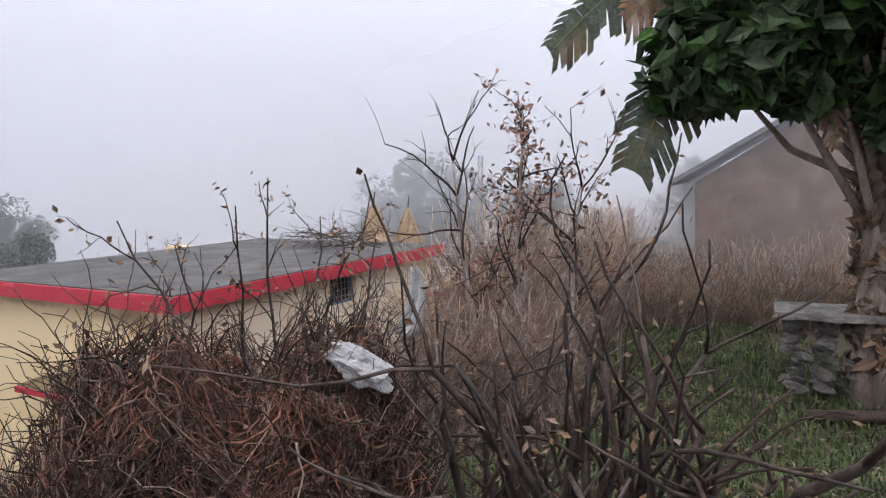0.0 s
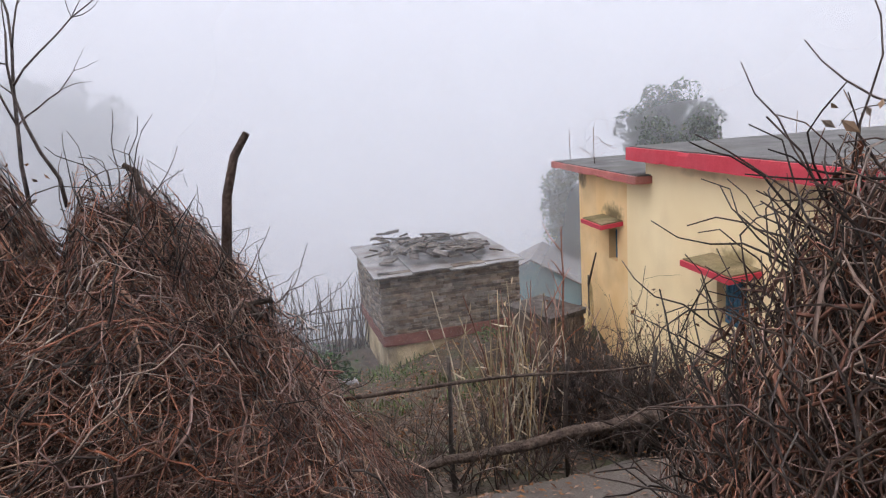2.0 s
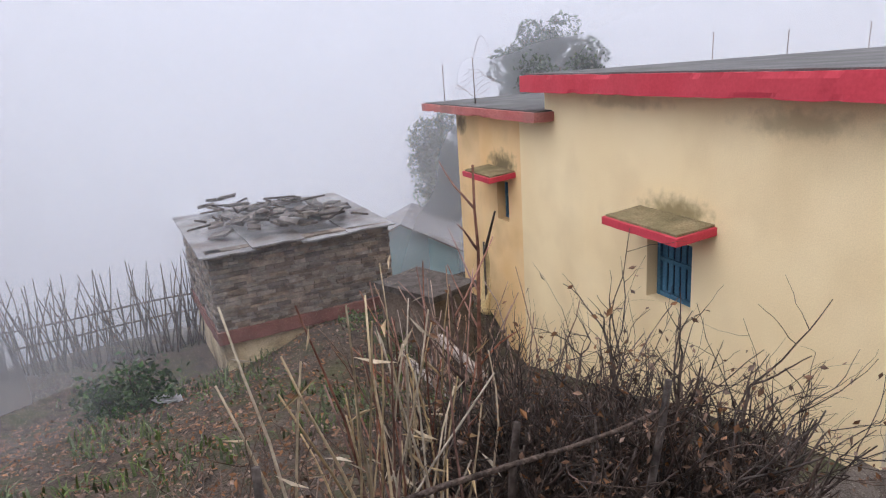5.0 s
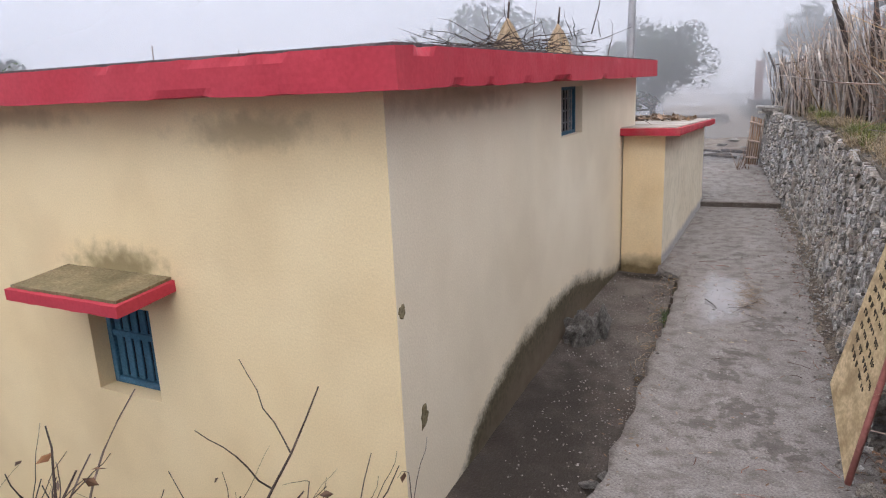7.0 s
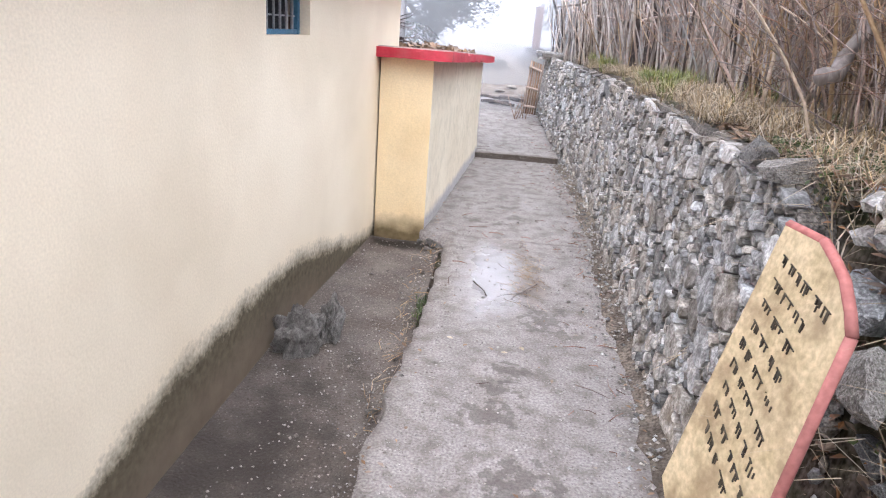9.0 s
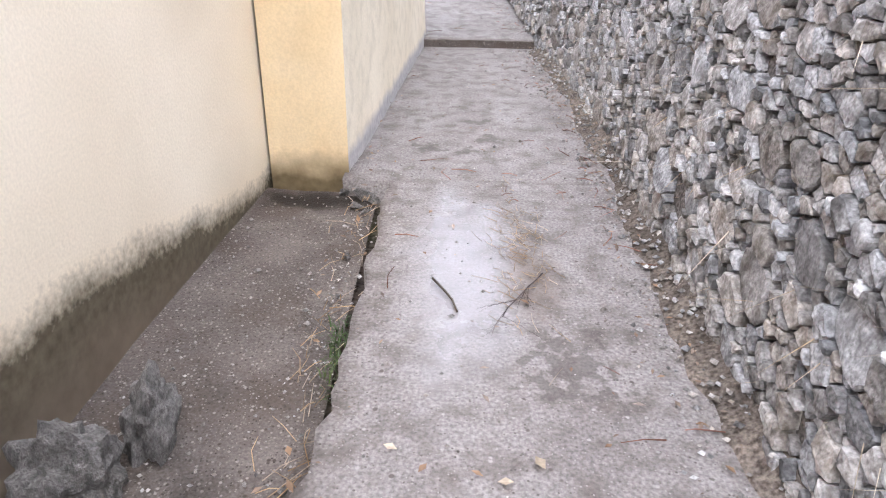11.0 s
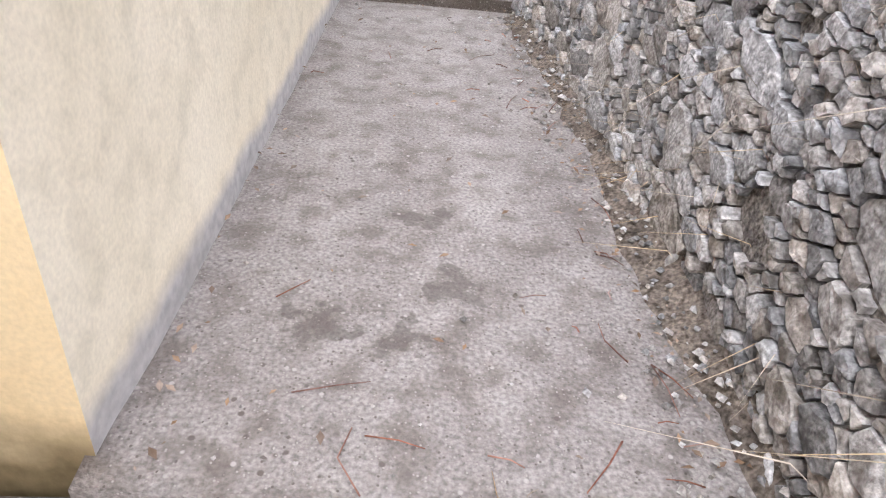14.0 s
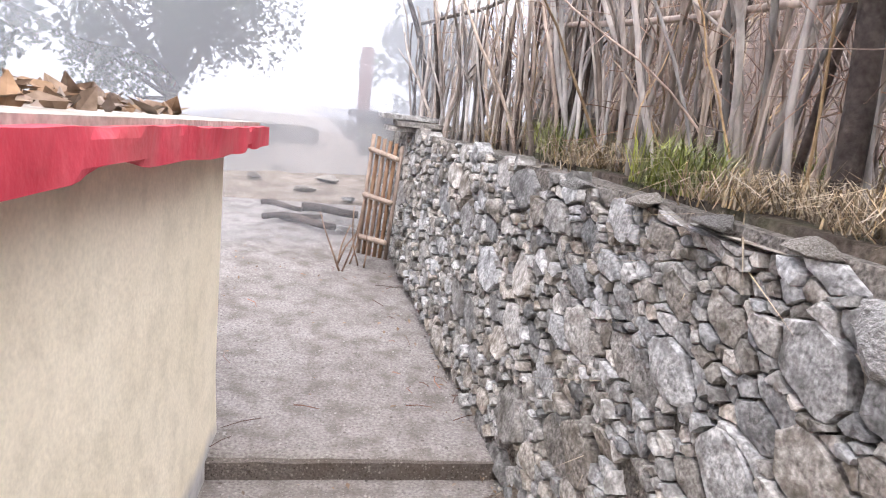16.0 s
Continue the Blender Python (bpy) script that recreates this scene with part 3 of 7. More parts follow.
red_slab("roof_main", [(-4.78, -0.26), (0.24, -0.26), (0.22, 6.48), (-4.78, 6.48)], 2.29, 2.49, 0.0, "flat concrete roof with a red painted edge", 0.009, HOUSE, M_RED, M_SLAB, 1.0)
red_slab("roof_low", [(-8.3, -0.28), (-4.40, -0.28), (-4.40, 4.2), (-8.3, 4.2)], 1.93, 2.05, 0.0, "lower flat concrete roof with a faded red edge", 0.008, HOUSE, M_RED_FADED, M_SLAB, 4.0)

# annex with its pillar-like end, standing out into the lane
ANNEX = [(-0.754, 3.53), (-0.262, 3.513), (0.035, 7.86), (-3.2, 8.1), (-3.2, 5.0), (-0.754, 4.6)]


def build_annex():
    n = len(ANNEX)
    for i, (nm, mt, lb) in enumerate((("wall_annex_end", M_PILLAR, "yellow plastered end of the low annex, dirty at its foot"),
                                      ("wall_annex_side", M_ANNEX, "cream plastered annex wall with streaks of mould"))):
        (ax, ay), (bx, by) = ANNEX[i], ANNEX[i + 1]
        d = Vector((bx - ax, by - ay, 0)).normalized()
        nrm = Vector((d.y, -d.x, 0))
        bm = bmesh.new()
        rows, cols = 16, max(6, int(math.hypot(bx - ax, by - ay) / 0.12))
        grid = []
        for r in range(rows + 1):
            zr = r / rows
            line = []
            for c in range(cols + 1):
                p = Vector((ax, ay, 0)).lerp(Vector((bx, by, 0)), c / cols)
                z = -0.25 + (1.87 - 0.04 * (p.y - 3.4)) * zr
                swell = (0.02 if i == 1 else 0.0) * smooth01(0.45, -0.05, z) * smooth01(0.0, 0.5, p.y - ay)
                w = 0.006 * noise.noise(Vector((p.x * 3, p.y * 3, z * 3))) if 0 < c < cols else 0.0
                line.append(bm.verts.new((p.x + nrm.x * (swell + w), p.y + nrm.y * (swell + w), z)))
            grid.append(line)
        for r in range(rows):
            for c in range(cols):
                bm.faces.new((grid[r][c], grid[r][c + 1], grid[r + 1][c + 1], grid[r + 1][c]))
        # thickness
        back = []
        for r in (0, rows):
            back.append([bm.verts.new(v.co - nrm * 0.24 + (d * (0.0 if i == 0 else 0.0))) for v in (grid[r][0], grid[r][-1])])
        bm.faces.new((back[0][1], back[0][0], back[1][0], back[1][1]))
        ob = part(nm, bm, mt, None)
        tagged(ob, lb, "wall", kind="structure")
    (ax, ay), (bx, by) = ANNEX[2], ANNEX[3]
    ob = part("wall_annex_back", box_bm([(bx, ay - 0.25, -0.3, ax - 0.04, ay, 1.45)]), M_SIDE_SHADED, None)
    tagged(ob, "plastered far end of the low annex", "wall", kind="structure")
    red_slab("roof_annex", [(-0.9, 3.40), (-0.09, 3.36), (0.20, 8.08), (-3.4, 8.3), (-3.4, 4.75), (-0.9, 4.75)], 1.605, 1.692, -0.04,
             "low flat roof slab with a chipped bright red edge", 0.012, None, M_RED_BRIGHT, M_SLAB_PALE, 2.0)


M_ANNEX = add_mould(node_material("annex_plaster", (0.78, 0.69, 0.53), (0.87, 0.785, 0.63), 1.4, 0.8, 0.2, 70, grain=0.07, dirt=(0.38, 0.33, 0.22), dirt_scale=8.0, dirt_amount=0.22, detail=10.0),
                    (0.45, 0.43, 0.42), 0.08, 0.17, 5, 0.14)
build_annex()


def add_patch(m, centre, radii, colour, amount=0.8, scale=9.0, edge=(1.55, 0.75), fray=1.1):
    """A frayed patch of colour on plaster or concrete: stains, soil, darker and paler areas."""
    n, l = m.node_tree.nodes, m.node_tree.links
    b = n["Principled BSDF"]
    old = b.inputs["Base Color"].links[0].from_socket
    geo = n.new("ShaderNodeNewGeometry")
    mp = n.new("ShaderNodeMapping")
    mp.vector_type = "POINT"
    mp.inputs["Location"].default_value = [-c / r for c, r in zip(centre, radii)]
    mp.inputs["Scale"].default_value = [1 / r for r in radii]
    l.new(geo.outputs["Position"], mp.inputs[0])
    ln = n.new("ShaderNodeVectorMath")
    ln.operation = "LENGTH"
    l.new(mp.outputs[0], ln.inputs[0])
    nz = n.new("ShaderNodeTexNoise")
    nz.inputs["Scale"].default_value, nz.inputs["Detail"].default_value = scale, 8
    l.new(geo.outputs["Position"], nz.inputs["Vector"])
    a = n.new("ShaderNodeMath")
    a.operation, a.inputs[1].default_value = "MULTIPLY_ADD", fray
    l.new(nz.outputs["Fac"], a.inputs[0])
    l.new(ln.outputs["Value"], a.inputs[2])
    r = n.new("ShaderNodeMapRange")
    r.interpolation_type = "SMOOTHSTEP"
    r.inputs["From Min"].default_value, r.inputs["From Max"].default_value = edge
    r.inputs["To Max"].default_value = amount
    l.new(a.outputs[0], r.inputs["Value"])
    x = n.new("ShaderNodeMix")
    x.data_type = "RGBA"
    l.new(r.outputs[0], x.inputs[0])
    l.new(old, x.inputs[6])
    x.inputs[7].default_value = (*colour, 1)
    l.new(x.outputs[2], b.inputs["Base Color"])


def h_point(x, y, z):
    return HOUSE @ Vector((x, y, z))


add_patch(M_PLASTER, h_point(-2.2, 0, 1.17), (0.62, 0.5, 0.24), (0.17, 0.13, 0.06))
add_patch(M_ORANGE, h_point(-5.85, 0, 1.22), (0.55, 0.5, 0.3), (0.12, 0.10, 0.06), 0.9)
# Browner patches on the front, close below the roof edges.
add_patch(M_ORANGE, h_point(-7.3, 0, 1.75), (0.3, 0.4, 0.25), (0.10, 0.08, 0.05), 0.8)
add_patch(M_PLASTER, h_point(-0.9, 0, 2.1), (0.7, 0.4, 0.16), (0.42, 0.33, 0.2), 0.7)
add_patch(M_PLASTER, h_point(-3.0, 0, 2.2), (0.9, 0.4, 0.10), (0.45, 0.36, 0.22), 0.6)
# Paler grey over the wet film's place, then a brown patch beside it.
add_patch(M_PATH, (0.42, 2.25, 0), (0.34, 1.1, 1.0), (0.36, 0.34, 0.345), 0.55, 5.0)
add_patch(M_PATH, (0.75, 2.2, 0), (0.2, 0.45, 1.0), (0.15, 0.115, 0.09), 0.6, 7.0)
add_patch(M_PATH, (1.0, -6.1, 1.1), (2.8, 1.9, 2.0), (0.07, 0.053, 0.041), 0.85, 5.0, (1.95, 1.35))
for x, y, rx, ry in ((0.58, 0.78, 0.10, 0.10), (0.47, 0.31, 0.13, 0.10), (0.62, -0.27, 0.15, 0.16), (0.51, 0.57, 0.09, 0.07), (0.35, -0.55, 0.09, 0.10), (0.81, -0.72, 0.16, 0.13),
                     (0.83, 1.57, 0.13, 0.16), (0.48, 3.96, 0.07, 0.07), (0.67, 4.23, 0.08, 0.09), (0.22, 4.03, 0.09, 0.07), (0.59, 4.65, 0.10, 0.06)):
    add_patch(M_PATH, (x, y, 0), (rx * 1.9, ry * 1.9, 1.0), (0.085, 0.07, 0.06), 0.65, 13.0, (2.35, 2.05), 3.4)
# Darker at the gutter's end against the annex.
add_patch(M_GUTTER, (-0.45, 3.32, 0), (0.6, 0.2, 3.0), (0.03, 0.024, 0.019), 0.95, 8.0)
# The dim tone over the lower gutter is put into its colour.
add_patch(M_GUTTER, (-0.75, -0.9, 0), (0.95, 2.9, 3.0), (0.036, 0.029, 0.024), 0.9, 5.0)
# Browner strip at the head of the side wall.
add_patch(M_SIDE_SHADED, h_point(0, 0.9, 2.2), (0.4, 1.2, 0.12), (0.45, 0.37, 0.26), 0.6)


# ---- windows, sunshades, broken holes ----
def shuttered_window(name, w, deep, label):
    x0, z0, x1, z1 = w
    ob = thing(name, label, "window", HOUSE, kind="structure")
    y0, y1 = deep, deep + 0.05
    fr = 0.05
    for nm, b in (("frame_side", (x0, y0, z0, x0 + fr, y1, z1)), ("frame_side", (x1 - fr, y0, z0, x1, y1, z1)),
                  ("frame_top", (x0 + fr, y0, z1 - fr, x1 - fr, y1, z1)), ("frame_sill", (x0 + fr, y0, z0, x1 - fr, y1, z0 + fr)),
                  ("rail", (x0 + fr, y0 + 0.004, z0 + 0.55 * (z1 - z0), x1 - fr, y1 - 0.006, z0 + 0.55 * (z1 - z0) + 0.045))):
        part(nm, box_bm([b], 0.004), M_BLUE, ob)
    n = max(3, int((x1 - x0 - 2 * fr) / 0.085))
    for i in range(n):
        a = x0 + fr + (x1 - x0 - 2 * fr) * (i + 0.12) / n
        c = x0 + fr + (x1 - x0 - 2 * fr) * (i + 0.88) / n
        part("board", box_bm([(a, y0 + 0.022, z0 + fr, c, y0 + 0.034, z1 - fr)], 0.003), M_BLUE, ob)
    # No room is modelled; a near-black sheet paints its darkness.
    part("backing", box_bm([(x0 + 0.01, y0 + 0.055, z0 + 0.01, x1 - 0.01, y0 + 0.07, z1 - 0.01)]), M_ROOM_SHADE, ob, "near-black panel standing in for the unlit room behind the boards")
    return ob


shuttered_window("window_1", W1, 0.13, "blue painted wooden window under a mossy sunshade")
shuttered_window("window_2", W2, 0.13, "small blue painted window under a stained sunshade")


def grille_window():
    y0, z0, y1, z1 = W3
    ob = thing("window_3", "dark high window with an iron grille", "window", HOUSE, kind="structure")
    for nm, b in (("frame_side", (-0.12, y0, z0, -0.07, y0 + 0.04, z1)), ("frame_side", (-0.12, y1 - 0.04, z0, -0.07, y1, z1)),
                  ("frame_sill", (-0.12, y0 + 0.04, z0, -0.07, y1 - 0.04, z0 + 0.03)), ("frame_top", (-0.12, y0 + 0.04, z1 - 0.03, -0.07, y1 - 0.04, z1))):
        part(nm, box_bm([b], 0.003), M_BLUE, ob)
    for i in range(1, 7):
        y = y0 + (y1 - y0) * i / 7
        part("bar", box_bm([(-0.09, y - 0.006, z0, -0.078, y + 0.006, z1)]), M_POLE, ob)
    for i in range(1, 4):
        z = z0 + (z1 - z0) * i / 4
        part("crossbar", box_bm([(-0.097, y0, z - 0.005, -0.091, y1, z + 0.005)]), M_POLE, ob)
    # Unlit interior put into the panel's near-black colour.
    part("backing", box_bm([(-0.17, y0 + 0.01, z0 + 0.01, -0.15, y1 - 0.01, z1 - 0.01)]), M_ROOM_SHADE, ob, "near-black panel standing in for the unlit room behind the grille")


grille_window()


def sunshade(name, x0, x1, zw, zf, out, thick, label):
    ob = thing(name, label, "sunshade", HOUSE, kind="structure")

    def wedge(a, b, inset, lift, th):
        bm = box_bm([(a, -out + inset, 0, b, 0.0, th)])
        roughen(bm, 0.09, 0.005, 9.0, a)
        for v in bm.verts:
            v.co.y = min(v.co.y, -0.001)
            v.co.z += zf + (zw - zf) * (v.co.y + out) / out + lift
        return bm
    base = part("slab", wedge(x0, x1, 0.0, 0.0, thick), M_RED, ob, "red painted concrete edge")
    part("moss", wedge(x0 + 0.03, x1 - 0.03, 0.03, thick + 0.002, 0.02), M_MOSS_HOLE, base, "brown moss and dirt on top")


sunshade("sunshade", -2.77, -1.67, 1.07, 1.03, 0.45, 0.075, "tilted red-edged concrete sunshade with moss on top")
sunshade("sunshade", -6.35, -5.45, 1.10, 1.06, 0.42, 0.07, "small red-edged concrete sunshade with black stains")


def broken_hole(y, z, ry, rz, seed):
    rng = np.random.default_rng(seed)
    bm = bmesh.new()
    n = 14
    rim, mid, edge = [], [], []
    for i in range(n):
        t = 2 * math.pi * i / n
        k = 1 + rng.normal(0, 0.14)
        edge.append(bm.verts.new((0.0006, y + ry * 1.25 * k * math.cos(t), z + rz * 1.25 * k * math.sin(t))))
        rim.append(bm.verts.new((0.007, y + ry * k * math.cos(t), z + rz * k * math.sin(t))))
        mid.append(bm.verts.new((0.004, y + ry * 0.55 * k * math.cos(t), z + rz * 0.55 * k * math.sin(t))))
    c = bm.verts.new((0.003, y, z))
    for i in range(n):
        j = (i + 1) % n
        bm.faces.new((edge[i], edge[j], rim[j], rim[i]))
        bm.faces.new((rim[i], rim[j], mid[j], mid[i]))
        bm.faces.new((mid[i], mid[j], c))
    # Nothing is cut: the hole's shade is the disc's brown colour.
    ob = part("broken_plaster", bm, M_MOSS_HOLE, None)
    ob.matrix_world = HOUSE
    return tagged(ob, "raised brown disc standing in for a shaded hole in the cream plaster", "wall damage", kind="structure")


broken_hole(0.24, 0.40, 0.036, 0.062, 3)
broken_hole(0.05, 1.11, 0.03, 0.032, 4)


# ---- stones ----
def clip_cell(poly, p, q, share=0.5):
    """Keeps the part of poly on p's side of a line that splits the way from p to q at that share."""
    n = q - p
    c = n @ (p + n * share)
    out = []
    for i in range(len(poly)):
        a, b = poly[i], poly[(i + 1) % len(poly)]
        da, db = n @ a - c, n @ b - c
        if da <= 0:
            out.append(a)
        if da * db < 0:
            out.append(a + (b - a) * da / (da - db))
    return out


def stone_cells(length, height, rng, mean=0.11, slant=0.5, aspect=1.7):
    """Irregular cells over length by height, slanted as laid stones are."""
    ct, st = math.cos(slant), math.sin(slant)

    def fwd(p):
        return np.array((p[0] * ct + p[1] * st, (-p[0] * st + p[1] * ct) * aspect))

    def back(q):
        a, b = q[0], q[1] / aspect
        return np.array((a * ct - b * st, a * st + b * ct))
    pts = []
    tries = int(length * height / (mean * mean) * 9)
    cell = {}
    for trial in range(tries):
        p = np.array((rng.uniform(-0.1, length + 0.1), rng.uniform(-0.1, height + 0.05)))
        big = mean * (rng.uniform(2.4, 4.2) if trial < tries * 0.008 else rng.uniform(1.4, 2.3) if trial < tries * 0.03 else rng.uniform(0.36, 1.05))
        q = fwd(p)
        ok = True
        key = (int(q[0] // 0.4), int(q[1] // 0.4))
        for i in (-1, 0, 1):
            for j in (-1, 0, 1):
                for r, o in cell.get((key[0] + i, key[1] + j), ()):
                    if np.hypot(*(q - r)) < 0.5 * (big + o):
                        ok = False
                        break
        if ok:
            cell.setdefault(key, []).append((q, big))
            pts.append((q, big))
    out = []
    for q, big in pts:
        key = (int(q[0] // 0.4), int(q[1] // 0.4))
        near = [(r, o) for i in (-1, 0, 1) for j in (-1, 0, 1) for r, o in cell.get((key[0] + i, key[1] + j), ()) if r is not q]
        near.sort(key=lambda r: np.hypot(*(r[0] - q)) - 0.5 * r[1])
        poly = [q + np.array(c) * 0.4 for c in ((-1, -1), (1, -1), (1, 1), (-1, 1))]
        for r, o in near[:24]:
            poly = clip_cell(poly, q, r, big / (big + o))
            if len(poly) < 3:
                break
        if len(poly) >= 3:
            w = [back(p) for p in poly]
            w = [np.array((min(max(p[0], 0.0), length), min(max(p[1], -0.05), height + 0.03 * math.sin(p[0] * 5)))) for p in w]
            c = sum(w) / len(w)
            if -0.02 < c[0] < length + 0.02 and -0.02 < c[1] < height:
                out.append((c, w))
    return out


def stone_geometry(c, poly, rng, gap=0.0045):
    """A stone's vertices and faces about its centre: a = along, b = up, o = out."""
    jag = []
    for i in range(len(poly)):
        a, b = poly[i], poly[(i + 1) % len(poly)]
        jag.append(a)
        if np.hypot(*(b - a)) > 0.05:
            jag.append((a + b) / 2 + (c - (a + b) / 2) * rng.uniform(-0.07, 0.07))
    poly = jag
    n = len(poly)
    proud = rng.uniform(-0.02, 0.02)
    tilt = rng.normal(0, 0.07, 2)
    v, f = [], []
    for ring, (shrink, out) in enumerate(((1.0, -0.09), (1.0, 0.0), (0.94, 0.006))):
        for p in poly:
            d = p - c
            r = np.hypot(*d) + 1e-6
            d = d * shrink * max(0.3, (r - gap) / r)
            o = out + proud + (tilt @ d if ring else 0) + (rng.normal(0, 0.0022) if ring else 0)
            v.append((d[0], d[1], o))
    for p in poly:
        d = (p - c) * 0.5
        v.append((d[0], d[1], proud + 0.008 + tilt @ d + rng.normal(0, 0.0015)))
    v.append((0.0, 0.0, proud + 0.009))
    for ring in (0, 1, 2):
        for i in range(n):
            j = (i + 1) % n
            f.append((ring * n + i, ring * n + j, (ring + 1) * n + j, (ring + 1) * n + i))
    for i in range(n):
        f.append((3 * n + i, 3 * n + (i + 1) % n, 4 * n))
    return v, f


WALL_LINE = [(1.33, -0.55), (1.34, 0.0), (1.40, 2.5), (1.46, 4.5), (1.42, 6.5), (1.30, 8.0), (1.12, 10.0), (1.02, 11.6)]


def wall_foot(s):
    """Foot of the retaining wall at a distance s along it: place, direction."""
    for (ax, ay), (bx, by) in zip(WALL_LINE, WALL_LINE[1:]):
        n = math.hypot(bx - ax, by - ay)
        if s <= n or (bx, by) == WALL_LINE[-1]:
            return Vector((ax + (bx - ax) * s / n, ay + (by - ay) * s / n, 0)), Vector(((bx - ax) / n, (by - ay) / n, 0))
        s -= n


def wall_frame(s, h):
    """A place on the leaning face of the retaining wall and its axes."""
    p, t = wall_foot(s)
    nrm = Vector((-t.y, t.x, 0))
    base = ground_base(p.y)
    lean = 0.17 * h
    up = (Vector((0, 0, 1)) - nrm * 0.17).normalized()
    return p - nrm * lean + Vector((0, 0, base + h)), t, up, nrm


def ground_base(y):
    return 0.0 if -0.9 < y < 7.6 else (0.09 + 0.115 * (y - 7.6) if y >= 7.6 else 0.17 * (-0.9 - y))


def wall_top(s):
    """Height of the wall over its foot: level on top while the lane climbs, tumbled down at its lower end."""
    return (1.42 - max(0.0, ground_base(wall_foot(s)[0].y))) * (0.55 + 0.45 * smooth01(0.0, 0.6, s))


def build_retaining_wall():
    rng = np.random.default_rng(11)
    length = sum(math.hypot(b[0] - a[0], b[1] - a[1]) for a, b in zip(WALL_LINE, WALL_LINE[1:]))
    wall = thing("wall_retaining", "dry stone retaining wall of grey field stones", "wall", kind="structure")
    v, f = [], []
    n = int(length / 0.2)
    for i in range(n + 1):
        s = min(i * length / n, length - 1e-3)
        full = wall_top(s)
        for h in (-0.25, 0.35 * full, 0.7 * full, full):
            p, t, up, nrm = wall_frame(s, h)
            v.append(p - nrm * 0.036)
        p, t, up, nrm = wall_frame(s, full)
        v.append(p - nrm * 0.5)
    for i in range(n):
        for k in range(4):
            f.append((i * 5 + k, i * 5 + k + 1, (i + 1) * 5 + k + 1, (i + 1) * 5 + k))
    mesh_object("earth_core", v, f, M_JOINT, wall, "dark earth between the stones")
    cells = stone_cells(length, 1.40, rng, 0.076, 0.38, 1.75)
    jv, jf = [], []
    count = 0
    for c, poly in cells:
        if rng.random() < 0.04:
            continue
        if c[1] > wall_top(min(max(c[0], 0), length - 1e-3)) + 0.01:
            continue
        p, t, up, nrm = wall_frame(min(max(c[0], 0), length - 1e-3), c[1])
        gv, gf = stone_geometry(c, poly, rng)
        m = Matrix(((t.x, up.x, nrm.x, p.x), (t.y, up.y, nrm.y, p.y), (t.z, up.z, nrm.z, p.z), (0, 0, 0, 1)))
        size = max(np.hypot(*(q - c)) for q in poly)
        if count < 300 and 3.8 < p.y < 7.6 and size > 0.07:
            ob = mesh_object("stone", gv, gf, M_STONE, wall)
            ob.matrix_basis = m
            count += 1
        else:
            b = len(jv)
            jv += [tuple(m @ Vector(q)) for q in gv]
            jf += [tuple(b + i for i in q) for q in gf]
    ob = mesh_object("small_stones", jv, jf, M_STONE_IS, wall, "smaller and farther grey stones")
    ob["kind"] = "stuff"


def rock_mesh(rng, rough=0.22, flat=0.75):
    bm = bmesh.new()
    bmesh.ops.create_icosphere(bm, subdivisions=2, radius=1.0)
    o = Vector(rng.uniform(-50, 50, 3))
    lims = list(rng.uniform(0.32, 0.62, 12))
    planes = [Vector(rng.normal(0, 1, 3)).normalized() for _ in range(12)]
    for v in bm.verts:
        for pl in planes:
            k = v.co.dot(pl)
            lim = lims[planes.index(pl)]
            if k > lim:
                v.co -= pl * (k - lim)
        v.co += noise.noise_vector(v.co * 1.7 + o) * rough * 0.6
        v.co.z *= flat
    me = bpy.data.meshes.new("rock")
    bm.to_mesh(me)
    bm.free()
    return me


ROCKS = []
for i in range(8):
    me = rock_mesh(np.random.default_rng(100 + i))
    me.materials.append(M_STONE)
    ROCKS.append(me)


def rock(name, x, y, z, sx, sy, sz, rz, k, label, material=None, rx=0, ry=0, group=""):
    me = ROCKS[k % 8]
    if material:
        me = me.copy()
        me.materials.clear()
        me.materials.append(material)
    ob = new(name, me)
    ob.matrix_world = pose(x, y, z, rx, ry, rz) @ Matrix.Diagonal((sx, sy, sz, 1))
    return tagged(ob, label, "rock", group)


build_retaining_wall()


# ---- grass, straw, leaves ----
def blade_arrays(rng, spots, size, spread=0.5, width=0.006):
    v, f = [], []
    for (x, y, z), s in zip(spots, size):
        a = rng.uniform(0, 2 * math.pi)
        lean = rng.uniform(0.1, spread)
        d = np.array((math.cos(a), math.sin(a), 0))
        w = np.array((-d[1], d[0], 0)) * width * rng.uniform(0.6, 1.4)
        p = np.array((x, y, z))
        m = p + d * lean * 0.4 * s + np.array((0, 0, 0.6 * s))
        t = p + d * lean * 1.4 * s + np.array((0, 0, s * (1.0 - 0.35 * lean)))
        b = len(v)
        v += [p - w, p + w, m + w * 0.8, m - w * 0.8, t]
        f += [(b, b + 1, b + 2, b + 3), (b + 3, b + 2, b + 4)]
    return v, f


